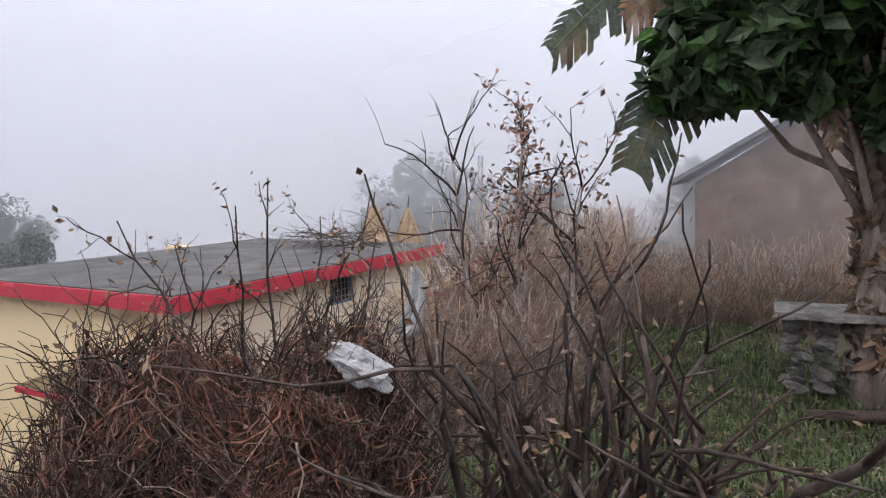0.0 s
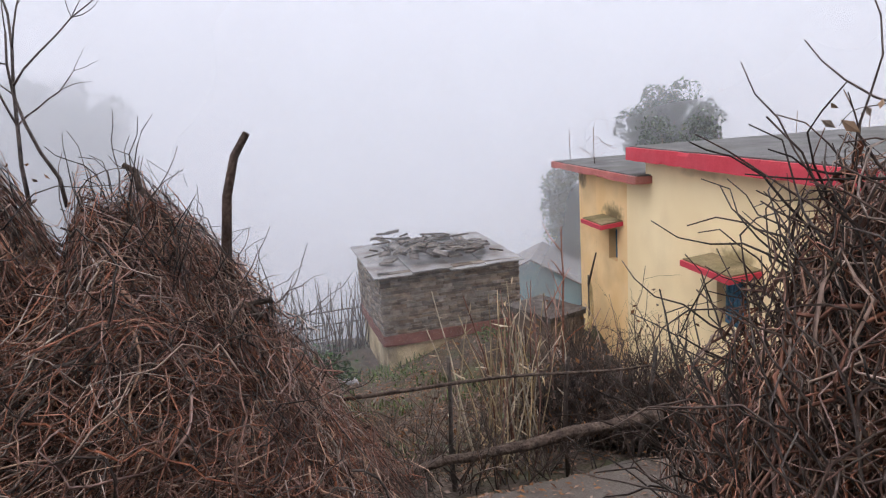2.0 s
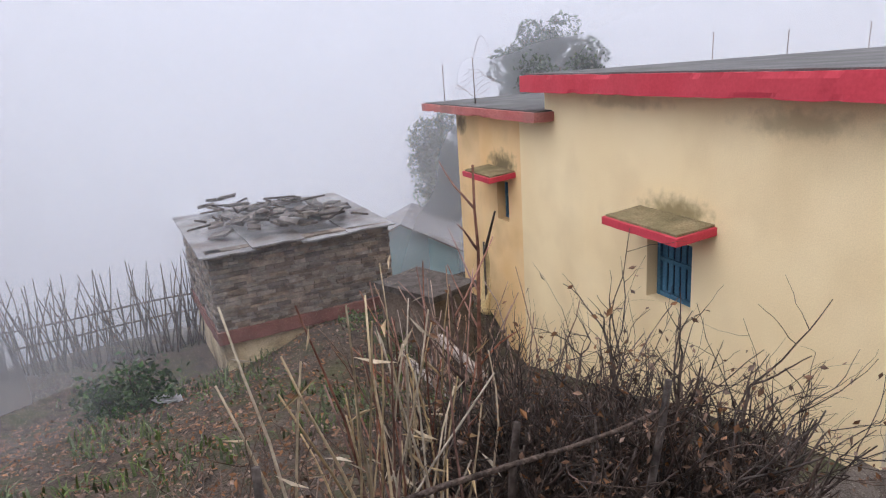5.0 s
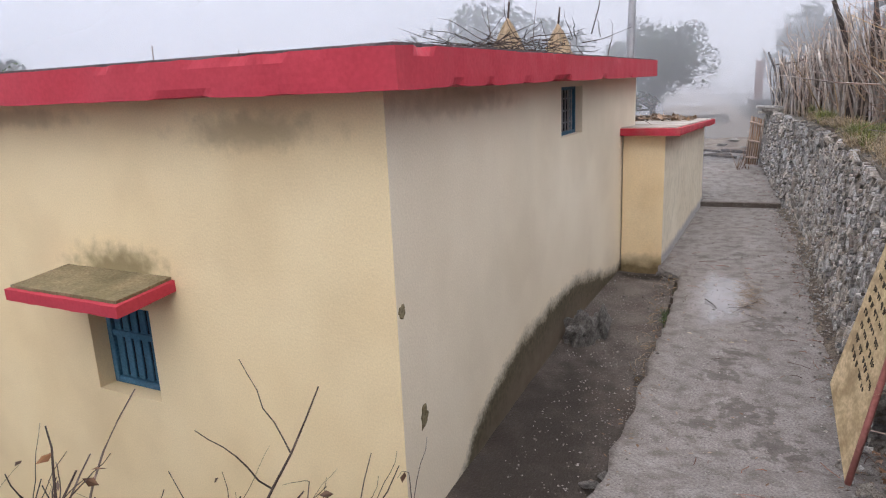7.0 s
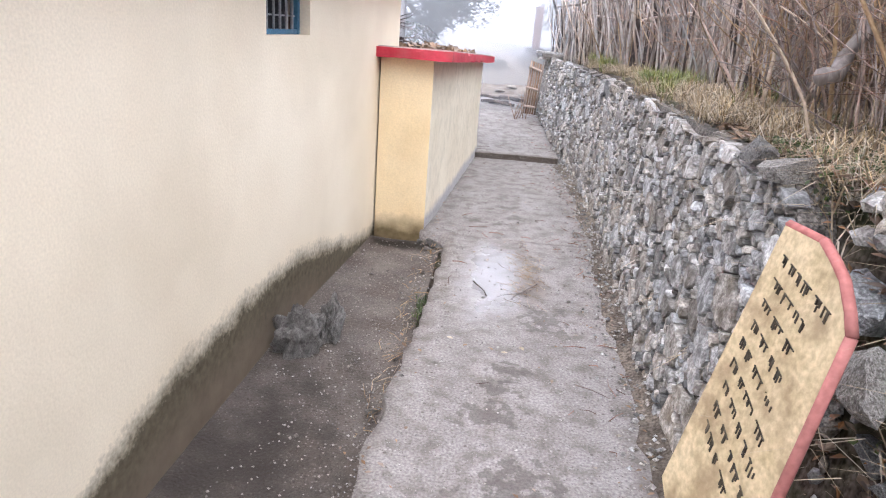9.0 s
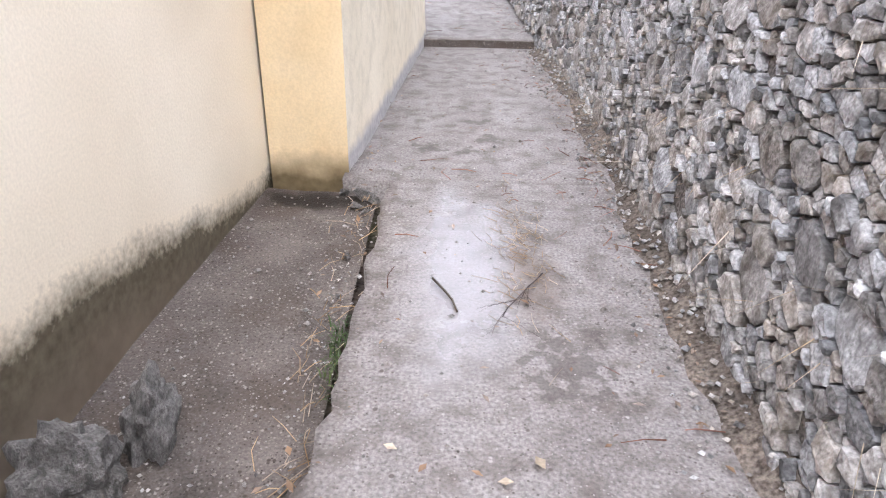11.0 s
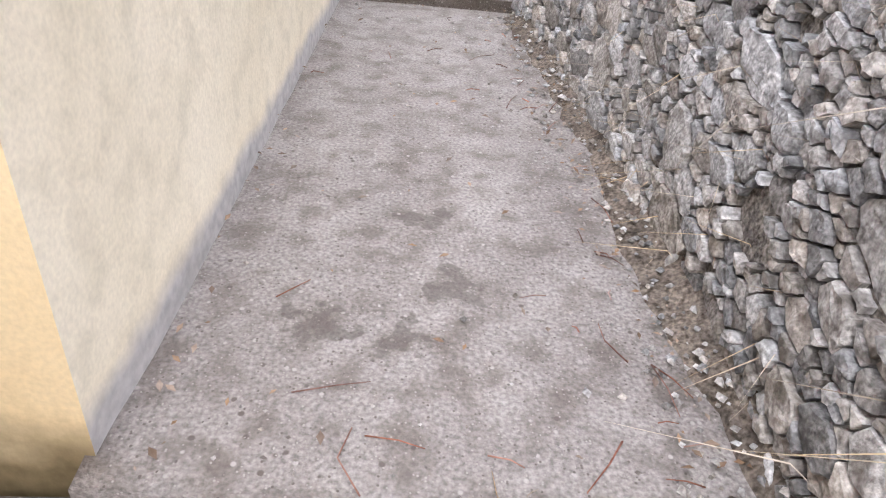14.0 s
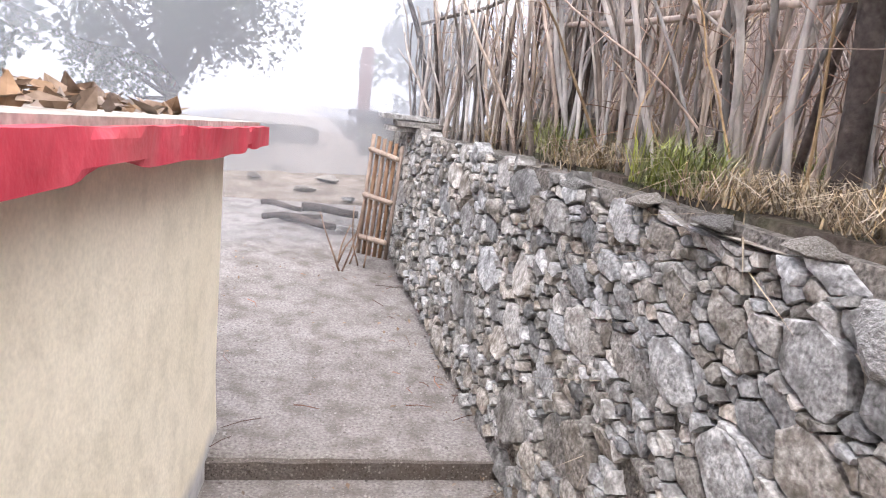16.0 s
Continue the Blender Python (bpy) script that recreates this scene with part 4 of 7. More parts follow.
def leaf_arrays(rng, spots, size, flat=0.0, ratio=0.45):
    """Folded pointed leaves."""
    v, f = [], []
    for (x, y, z), s in zip(spots, size):
        d = rng.normal(0, 1, 3)
        d[2] *= (1 - flat)
        d /= np.linalg.norm(d) + 1e-9
        u = np.cross(d, rng.normal(0, 1, 3) * (1 - flat) + np.array((0, 0, flat * 3)))
        u /= np.linalg.norm(u) + 1e-9
        w = np.cross(u, d)
        p = np.array((x, y, z))
        b = len(v)
        v += [p - d * s * 0.5, p + u * s * ratio * 0.5 + w * s * 0.08, p + d * s * 0.5, p - u * s * ratio * 0.5 + w * s * 0.08]
        f += [(b, b + 1, b + 2), (b, b + 2, b + 3)]
    return v, f


def stuff(name, v, f, material, label, category):
    return tagged(mesh_object(name, v, f, material), label, category, kind="stuff")


def on_ground(rng, n, x0, x1, y0, y1, lift=0.0, keep=None):
    out = []
    while len(out) < n:
        x, y = rng.uniform(x0, x1), rng.uniform(y0, y1)
        if keep and not keep(x, y):
            continue
        out.append((x, y, ground_height(x, y) + lift))
    return out


def build_grass():
    rng = np.random.default_rng(21)

    def inside(x, y):
        return noise.noise(Vector((x * 0.6, y * 0.6, 3))) + 0.35 * noise.noise(Vector((x * 3, y * 3, 3))) > 0.40 * abs(x - 4.0) / 2.0 + 0.08 * abs(y) - 0.7 and lane_at(x, y)[1] < -1.4
    sp = on_ground(rng, 26000, 2.2, 7.5, -4.6, 4.5, 0, inside)
    v, f = blade_arrays(rng, sp, rng.uniform(0.05, 0.16, len(sp)), 0.9, 0.007)
    stuff("grass", v, f, M_GRASS, "short green grass on the terrace garden", "grass")
    sp = on_ground(rng, 2200, -9.5, -1.6, -9.5, -2.6, 0, lambda x, y: noise.noise(Vector((x * 0.8, y * 0.8, 8))) > 0.05)
    v, f = blade_arrays(rng, sp, rng.uniform(0.05, 0.2, len(sp)), 0.9, 0.012)
    stuff("grass", v, f, M_GRASS, "patchy weeds on the lower garden", "grass")
    sp = on_ground(rng, 5200, 1.75, 2.4, 2.0, 10.0, 0.0, lambda x, y: noise.noise(Vector((x * 2.2, y * 1.3, 5))) > 0.12)
    v, f = blade_arrays(rng, sp, rng.uniform(0.06, 0.30, len(sp)), 1.1, 0.0035)
    stuff("grass", v, f, M_GRASS_PALE, "fresh green tufts on top of the stone wall", "grass")
    sp = on_ground(rng, 19000, 1.58, 2.5, -1.6, 10.5, 0.0, lambda x, y: noise.noise(Vector((x * 3.1, y * 2.1, 15))) > -0.12)
    v, f = blade_arrays(rng, sp, rng.uniform(0.04, 0.24, len(sp)), 2.2, 0.0028)
    stuff("straw", v, f, M_STRAW, "dry yellow straw along the top of the wall", "straw")
    sp = on_ground(rng, 6500, 1.45, 2.9, -3.6, 1.5, 0.015, lambda x, y: lane_at(x, y)[1] < -1.0)
    v, f = leaf_arrays(rng, sp, rng.uniform(0.04, 0.11, len(sp)), 0.75)
    stuff("dry_leaves", v, f, M_LEAF_DRY, "fallen brown leaves below the hedge", "leaves")
    sp = on_ground(rng, 4200, 3.2, 8.0, -6.2, -0.5, 0.015, lambda x, y: lane_at(x, y)[1] < -0.9)
    v, f = leaf_arrays(rng, sp, rng.uniform(0.04, 0.10, len(sp)), 0.75)
    stuff("dry_leaves", v, f, M_LEAF_DRY, "fallen brown leaves on the garden soil", "leaves")
    sp = on_ground(rng, 9000, -9, -0.6, -9, -2.4, 0.012)
    v, f = leaf_arrays(rng, sp, rng.uniform(0.03, 0.09, len(sp)), 0.7)
    stuff("dry_leaves", v, f, M_LEAF_RUST, "dead leaves over the lower garden", "leaves")
    sp = on_ground(rng, 420, 1.6, 2.3, -2.2, 0.6, 0.02, lambda x, y: noise.noise(Vector((x * 2, y * 2, 9))) > 0.05)
    sp = [(x + rng.normal(0, 0.03), y + rng.normal(0, 0.03), z + rng.uniform(0, 0.07)) for x, y, z in sp for _ in range(7)]
    v, f = leaf_arrays(rng, sp, rng.uniform(0.015, 0.04, len(sp)), 0.3, 0.6)
    stuff("weeds", v, f, M_GRASS, "small green weeds on the bank below the hedge", "plants")
    sp = [(x, y, z) for x, y, z in on_ground(rng, 150, -8.6, -4.5, -6.4, -3.2, 0.03) if noise.noise(Vector((x, y, 4))) > 0.1]
    sp = [(x + rng.normal(0, 0.09), y + rng.normal(0, 0.09), z + rng.uniform(0, 0.16)) for x, y, z in sp for _ in range(18)]
    v, f = leaf_arrays(rng, sp, rng.uniform(0.03, 0.07, len(sp)), 0.2, 0.6)
    stuff("weeds", v, f, M_GRASS, "low leafy green weeds in the lower garden", "plants")


build_grass()


# ---- heaps of dry vines ----
def vine_heap(name, cx, cy, z0, ax, ay, h, turn, n, seed, label, thorny=0.0, peak=0.7, thick=1.0, hang=0.3, bits=1500):
    rng = np.random.default_rng(seed)
    ob = thing(name, label, "brushwood")
    ct, st = math.cos(turn), math.sin(turn)

    def dome(a, k):
        """Point on the heap at bearing a and rise k from 0 at the foot to 1 on top."""
        r = (1 - k) ** peak * (1 + 0.22 * noise.noise(Vector((math.cos(a) * 1.3, math.sin(a) * 1.3, k * 2 + seed))))
        lx, ly = ax * r * math.cos(a), ay * r * math.sin(a)
        lump = 0.12 * noise.noise(Vector((math.cos(a) * 2.2, math.sin(a) * 2.2, seed + 3.0)))
        return np.array((cx + lx * ct - ly * st, cy + lx * st + ly * ct, z0 + h * (k * (1.12 - 0.12 * k) + 2.0 * lump * k)))
    # near-black solid inside: the shade between the stems, put into its colour
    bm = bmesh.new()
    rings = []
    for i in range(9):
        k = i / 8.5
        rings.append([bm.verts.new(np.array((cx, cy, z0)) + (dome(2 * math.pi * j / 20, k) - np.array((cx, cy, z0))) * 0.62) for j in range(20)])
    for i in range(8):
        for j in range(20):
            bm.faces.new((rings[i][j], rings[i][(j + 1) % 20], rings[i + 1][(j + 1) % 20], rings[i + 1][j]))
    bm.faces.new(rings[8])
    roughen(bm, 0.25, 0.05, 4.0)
    part("packed_core", bm, M_HEAP_SHADE, ob, "near-black solid standing in for the shade between the stems")
    groups = {"vine_tangle": [], "pale_tangle": [], "dark_tangle": []}
    for i in range(n):
        a, k = rng.uniform(0, 2 * math.pi), rng.uniform(0.02, 1.0) ** 0.7
        th = rng.uniform(0, 2 * math.pi) if rng.random() > hang else rng.choice((-1.0, 1.0)) * math.pi / 2 + rng.normal(0, 0.45)
        turn_by = rng.normal(0, 0.38)
        s = rng.uniform(0.70, 1.03) if rng.random() < 0.9 else rng.uniform(1.02, 1.10)
        steps = int(rng.integers(7, 13))
        path = []
        r = thick * (rng.uniform(0.0012, 0.0036) if rng.random() < 0.93 else rng.uniform(0.005, 0.008))
        for j in range(steps + 1):
            kk = min(0.93, max(0.0, k))
            p = np.array((cx, cy, z0)) + (dome(a, kk) - np.array((cx, cy, z0))) * s
            p += rng.normal(0, 0.012, 3)
            p[2] = max(p[2], z0 - 0.25)
            path.append((p, r * (1 - 0.5 * j / steps)))
            a += 0.055 * math.cos(th) / max(0.35, (1 - kk) ** peak)
            k += 0.031 * math.sin(th) - 0.004
            th += turn_by + rng.normal(0, 0.45)
            s += rng.normal(0, 0.014)
        pick = rng.random()
        groups["vine_tangle" if pick < 0.64 else "pale_tangle" if pick < 0.84 else "dark_tangle"].append(path)
    for j in range(int(thorny * 100)):
        a, k = rng.uniform(0, 2 * math.pi), rng.uniform(0.3, 0.98)
        p = dome(a, k)
        d = p - np.array((cx, cy, z0 + 0.2 * h))
        groups["dark_tangle"].append(wander(rng, p, d / np.linalg.norm(d) + np.array((0, 0, 0.7)), rng.uniform(0.12, 0.6), 0.0045 * thick, 0.002, 6, 0.6))
    sp = [np.array((cx, cy, z0)) + (dome(rng.uniform(0, 2 * math.pi), rng.uniform(0.1, 1.0)) - np.array((cx, cy, z0))) * rng.uniform(0.9, 1.05) for _ in range(bits)]
    v, f = leaf_arrays(rng, sp, rng.uniform(0.012, 0.04, len(sp)), 0.0, 0.5)
    mesh_object("withered_litter", v, f, M_LEAF_RUST, ob)["kind"] = "stuff"
    for nm, mt in (("vine_tangle", M_TWIG), ("pale_tangle", M_TWIG_PALE), ("dark_tangle", M_TWIG_DARK)):
        t = sticks(nm, groups[nm], mt, ob, sides=3)
        t["kind"] = "stuff"
    return ob, dome


M_TWIG_BROWN = node_material("brown_bramble", (0.055, 0.038, 0.031), (0.19, 0.13, 0.10), 6.0, 0.8, 0.0, 40, random_tint=0.5, island=True)
# Heap core colour: painted self-shadow deep among the vines.
M_HEAP_SHADE = node_material("heap_shade", (0.012, 0.008, 0.007), (0.04, 0.026, 0.02), 18.0, 0.95, 0.9, 60, bump_scale=40)
M_TWIG_PALE = node_material("pale_dry_twig", (0.17, 0.105, 0.08), (0.38, 0.265, 0.205), 5.0, 0.8, 0.0, 40, random_tint=0.45, island=True)

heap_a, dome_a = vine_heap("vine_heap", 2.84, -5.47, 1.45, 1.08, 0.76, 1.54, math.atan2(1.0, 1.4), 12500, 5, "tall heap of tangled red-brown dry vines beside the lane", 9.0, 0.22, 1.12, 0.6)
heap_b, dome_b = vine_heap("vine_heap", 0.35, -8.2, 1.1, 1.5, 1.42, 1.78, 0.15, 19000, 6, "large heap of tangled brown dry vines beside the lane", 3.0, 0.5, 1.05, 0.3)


def branchy(rng, start, direction, length, r, depth, out, bend=0.3, twigs=4, spread=0.7):
    path = wander(rng, start, direction, length, r, r * 0.45, 6, bend)
    out.append(path)
    if depth:
        for _ in range(twigs):
            k = rng.integers(2, 7)
            p = path[k][0]
            d = path[k][0] - path[k - 1][0]
            d = d / np.linalg.norm(d) + rng.normal(0, spread, 3)
            branchy(rng, p, d, length * rng.uniform(0.3, 0.6), path[k][1] * 0.72, depth - 1, out, bend, max(2, twigs - 1), spread)


def seed_leaves(rng, paths, per, size, jitter=0.02):
    sp = []
    for path in paths:
        for _ in range(per):
            p = path[rng.integers(1, len(path))][0]
            sp.append(p + rng.normal(0, jitter, 3))
    return leaf_arrays(rng, sp, rng.uniform(size * 0.5, size * 1.2, len(sp)), 0.0, 0.5)


def upright_branches():
    """Bare branches that stand out of the first heap, with hanging dry seed leaves."""
    rng = np.random.default_rng(31)
    out = []
    for top, foot in (((3.14, -5.52, 3.80), (2.95, -5.3, 2.2)), ((3.02, -5.6, 3.68), (2.7, -5.2, 2.2)), ((2.81, -6.04, 3.64), (3.0, -5.7, 2.6)),
                      ((3.3, -4.9, 3.72), (3.05, -5.4, 2.4)), ((2.65, -5.6, 3.5), (2.75, -5.5, 2.4)), ((3.45, -5.1, 3.55), (3.2, -5.3, 2.4)), ((3.05, -5.0, 3.6), (3.0, -5.2, 2.3))):
        f, t = np.array(foot), np.array(top)
        path = [(f + (t - f) * k + rng.normal(0, 0.02, 3) * (0 < k < 1), 0.013 * (1 - 0.75 * k)) for k in np.linspace(0, 1, 8)]
        out.append(path)
        for k in (3, 4, 5, 6):
            branchy(rng, path[k][0], (t - f) / np.linalg.norm(t - f) + rng.normal(0, 0.8, 3), rng.uniform(0.15, 0.4), 0.004, 1, out, 0.4, 2)
    ob = thing("bare_branch", "thin bare branches with withered seed leaves standing in a vine heap", "branches")
    sticks("branch_tangle", out, M_TWIG_DARK, ob)["kind"] = "stuff"
    v, f = seed_leaves(rng, out, 5, 0.035)
    mesh_object("seed_leaves", v, f, M_LEAF_DRY, ob)["kind"] = "stuff"


upright_branches()


THICK = [((0.24, -7.72, 2.65), (0.13, -7.96, 3.1)), ((0.43, -7.47, 2.27), (0.42, -7.35, 2.42)), ((0.45, -7.76, 2.47), (0.29, -8.06, 2.82))]


def curved_pole():
    pts = [(0.1, -7.56, 1.75), (0.1, -7.555, 2.2), (0.1, -7.54, 2.6), (0.11, -7.50, 2.9), (0.125, -7.44, 3.1), (0.141, -7.365, 3.213)]
    ob = sticks("crooked_pole", [[(p, 0.034 - 0.003 * i) for i, p in enumerate(pts)]], M_BARK_DARK, sides=8)
    tagged(ob, "dark crooked pole standing in a vine heap", "pole")
    rng = np.random.default_rng(8)
    out = []
    for _ in range(9):
        p = dome_b(rng.uniform(-0.2, 2.2), rng.uniform(0.4, 0.95))
        out.append(wander(rng, p, (rng.uniform(-0.5, 0.5), rng.uniform(-0.3, 0.3), -0.6), rng.uniform(0.5, 0.9), 0.02, 0.012, 5, 0.2))
    for i, p in enumerate(out):
        tagged(sticks("branch", [p], M_BARK_DARK, sides=6), "thick dark branch stuck into a vine heap", "branch", "branches in the vine heap")
    for a, b in THICK:
        a, b = np.array(a), np.array(b)
        path = [(a + (b - a) * k + rng.normal(0, 0.02, 3) * (0 < k < 1), 0.024 - 0.009 * k) for k in np.linspace(0, 1, 8)]
        tagged(sticks("branch", [path], M_BARK_DARK, sides=7), "thick dark branch lying over a vine heap", "branch", "branches over the vine heap")
    out = []
    branchy(rng, (-0.35, -8.55, 2.9), (-0.12, -0.1, 1), 1.3, 0.012, 2, out, 0.3, 4, 0.6)
    branchy(rng, (-0.1, -8.3, 2.9), (-0.1, -0.2, 1), 0.9, 0.011, 2, out, 0.35, 3, 0.6)
    tagged(sticks("bare_sapling", out, M_BARK_DARK), "thin bare sapling rising behind a vine heap", "sapling")


curved_pole()


def thicket(name, line, n, h, seed, material, label, lean=0.35, r=0.006, depth=2, spread=0.55, leaves=0):
    rng = np.random.default_rng(seed)
    out = []
    for _ in range(n):
        i = rng.integers(0, len(line) - 1)
        k = rng.random()
        (ax, ay, aw), (bx, by, bw) = line[i], line[i + 1]
        w = aw + (bw - aw) * k
        x, y = ax + (bx - ax) * k + rng.uniform(-w, w), ay + (by - ay) * k + rng.uniform(-w, w)
        branchy(rng, (x, y, ground_height(x, y) - 0.05), (rng.normal(0, lean), rng.normal(0, lean), 1), h * rng.uniform(0.5, 1.1), r * rng.uniform(0.7, 1.5), depth, out, 0.3, 3, spread)
    ob = thing(name, label, "bush")
    sticks("stem_tangle", out, material, ob, sides=3)["kind"] = "stuff"
    if leaves:
        v, f = seed_leaves(rng, out[::3], leaves, 0.05)
        mesh_object("leaves", v, f, M_LEAF_RUST, ob)["kind"] = "stuff"
    return ob


thicket("dry_bush", [(-1.45, -5.0, 0.28), (-1.1, -4.6, 0.33), (-0.5, -4.0, 0.25)], 620, 0.85, 41, M_TWIG_DARK, "low dense thicket of dark bare twigs before the house", leaves=1, r=0.009, spread=0.75)
thicket("dry_bush", [(-1.15, -4.6, 0.25), (-0.8, -4.2, 0.2)], 46, 1.08, 42, M_BARK_DARK, "bare thorny shrub with a few withered leaves before the house", r=0.014, depth=2, spread=0.5, leaves=1)
thicket("dry_bush", [(2.3, -5.9, 0.15), (1.9, -5.2, 0.2)], 22, 1.0, 43, M_TWIG_DARK, "dark bare shrub at the end of a vine heap", r=0.015)
thicket("dry_bush", [(-0.5, -6.6, 0.25), (-0.45, -5.3, 0.3)], 60, 0.7, 44, M_TWIG_DARK, "sparse dark twigs along a pole fence", depth=1, r=0.005)


thicket("bramble", [(-0.25, -7.2, 0.3), (-0.9, -6.6, 0.45), (-1.4, -5.9, 0.5), (-1.7, -5.3, 0.3)], 130, 0.85, 45, M_TWIG_BROWN, "low sprawling bramble of bare brown runners over the garden soil", lean=1.0, r=0.007, depth=2, spread=0.6, leaves=1)
thicket("bramble", [(-3.4, -6.2, 0.9), (-2.6, -4.6, 0.8), (-2.0, -4.0, 0.5)], 150, 0.6, 46, M_TWIG_BROWN, "sparse brown bramble and dead stems before the house", lean=0.7, r=0.006, depth=2, spread=0.6, leaves=1)

M_BARK_MID = node_material("mottled_bark", (0.028, 0.018, 0.014), (0.115, 0.08, 0.062), 18.0, 0.9, 1.0, 60, bump_scale=36, detail=10.0)


def pole_fence():
    rng = np.random.default_rng(51)
    ob = thing("pole_fence", "low fence of a thick fallen log and a thin rail", "fence")
    log = [((0.12, -7.05, 1.09), 0.024), ((-0.2, -6.53, 1.02), 0.034), ((-0.27, -5.8, 1.01), 0.038), ((-0.256, -5.03, 1.04), 0.046), ((-0.3, -4.75, 1.0), 0.05)]
    sticks("log", log_paths(log, rng), M_BARK_MID, ob, "weathered grey log", sides=9)
    rail = [((0.1 - 0.62 * k + 0.02 * math.sin(9 * k), -7.1 + 2.4 * k, 1.70 - 0.38 * k + 0.02 * math.sin(5 * k)), 0.013 - 0.004 * k) for k in np.linspace(0, 1, 10)]
    sticks("rail", [rail], M_BARK_MID, ob, "thin straight pole", sides=6)
    for x, y in ((-0.35, -6.3), (-0.5, -5.4), (-0.55, -4.8)):
        z = ground_height(x, y)
        sticks("post", [wander(rng, (x, y, z - 0.05), (0, 0, 1), 1.0, 0.02, 0.014, 5, 0.08)], M_BARK_DARK, ob, sides=6)


def log_paths(log, rng):
    out = []
    for (a, ra), (b, rb) in zip(log, log[1:]):
        for k in (0, 0.2, 0.4, 0.6, 0.8):
            p = np.array(a) * (1 - k) + np.array(b) * k + rng.normal(0, 0.008, 3)
            out.append((p, (ra + (rb - ra) * k) * rng.uniform(0.84, 1.18)))
    out.append((np.array(log[-1][0]), log[-1][1]))
    return [out]


pole_fence()


def cloth_strip(name, top, length, width, seed, material, label, category="cloth"):
    """A limp hanging rag, folded and rounded."""
    rng = np.random.default_rng(seed)
    n, m = 14, 7
    v, f = [], []
    for i in range(n):
        k = i / (n - 1)
        w = width * (0.35 + 0.9 * k - 0.5 * k * k) * (1 + 0.15 * math.sin(7 * k + seed))
        for j in range(m):
            t = j / (m - 1) - 0.5
            fold = 0.045 * math.sin(9 * t + 3 * k + seed) * (0.3 + k)
            v.append((top[0] + t * w + 0.05 * math.sin(3 * k + seed), top[1] + fold + 0.03 * math.sin(4 * k), top[2] - length * k + 0.02 * rng.normal()))
    for i in range(n - 1):
        for j in range(m - 1):
            f.append((i * m + j, i * m + j + 1, (i + 1) * m + j + 1, (i + 1) * m + j))
    ob = mesh_object(name, v, f, material, smooth=True)
    md = ob.modifiers.new("thick", "SOLIDIFY")
    md.thickness = 0.006
    return tagged(ob, label, category)


cloth_strip("rag", (2.60, -3.10, 3.07), 0.55, 0.22, 1, M_CLOTH, "dirty white rag hung on a hedge pole")


def crumpled_sheet(x, y, z, sx, sy, sz):
    """A bunched white sheet with sharp folds."""
    bm = bmesh.new()
    bmesh.ops.create_icosphere(bm, subdivisions=4, radius=1.0)
    for q in bm.verts:
        d = q.co.normalized()
        r = 0.8 + 0.5 * noise.noise(d * 1.4 + Vector((3, 8, 1))) + 0.35 * abs(noise.noise(d * 2.6 + Vector((1, 4, 7)))) + 0.16 * abs(noise.noise(d * 6.0 + Vector((9, 2, 5))))
        q.co = Vector((d.x * sx, d.y * sy, d.z * sz)) * r
    ob = part("white_sheet", bm, M_CLOTH, None)
    ob.matrix_world = pose(x, y, z, 0, 28, 25)
    tagged(ob, "crumpled dirty white sheet caught on a vine heap", "cloth")


crumpled_sheet(3.52, -5.40, 2.95, 0.17, 0.075, 0.075)
cloth_strip("rag", (-4.727, -3.127, 0.80), 0.75, 0.16, 3, M_TAN, "tan rag knotted on a stick by the house")
for a, b, nm in (((2.58, -3.04, 1.4), (2.6, -3.08, 3.1), "hedge_pole"), ((-4.8, -3.1, -1.1), (-4.72, -3.14, 0.85), "stick"), ((-4.72, -3.14, 0.72), (-4.35, -3.2, 1.25), "stick")):
    tagged(sticks(nm, [[(np.array(a) + (np.array(b) - np.array(a)) * k, 0.018 - 0.008 * k) for k in np.linspace(0, 1, 5)]], M_BARK_DARK, sides=6), "thin upright dark stick that holds a rag", "stick")


def stalks():
    """Tall dry stalks by the garden fence."""
    rng = np.random.default_rng(61)
    ob = thing("dry_stalks", "clump of tall pale dry stalks with broken leaves", "plant")
    out, dark = [], []
    for i in range(58):
        k = rng.random()
        x, y = -0.55 - 1.15 * k + rng.normal(0, 0.12), -5.95 + 0.75 * k + rng.normal(0, 0.14)
        z = ground_height(x, y)
        (out if rng.random() < 0.75 else dark).append(wander(rng, (x, y, z), (rng.normal(0, 0.12), rng.normal(0, 0.12), 1), rng.uniform(0.7, 1.5), 0.009, 0.004, 6, 0.12))
    for x, y, h, r in ((-1.55, -4.95, 1.95, 0.02), (-1.1, -5.25, 1.35, 0.014), (-1.75, -5.35, 1.2, 0.012)):
        p = wander(rng, (x, y, ground_height(x, y)), (-0.05, 0.0, 1), h, r, r * 0.4, 9, 0.08)
        dark.append(p)
        for k in (4, 5, 6, 7, 8):
            q, a = p[k][0], rng.uniform(0, 6.3)
            dark.append(wander(rng, q, (math.cos(a) * 0.7, math.sin(a) * 0.7, 0.9), rng.uniform(0.2, 0.42), r * 0.4, 0.003, 4, 0.15))
    sp = [p[rng.integers(1, 7)][0] + rng.normal(0, 0.04, 3) for p in out for _ in range(3)]
    v, f = leaf_arrays(rng, sp, rng.uniform(0.06, 0.2, len(sp)), 0.0, 0.09)
    mesh_object("broken_leaves", v, f, M_STRAW, ob)["kind"] = "stuff"
    sticks("pale_stalk_clump", out, M_STRAW, ob)["kind"] = "stuff"
    sticks("brown_stalk_clump", dark, M_TWIG, ob)["kind"] = "stuff"


stalks()


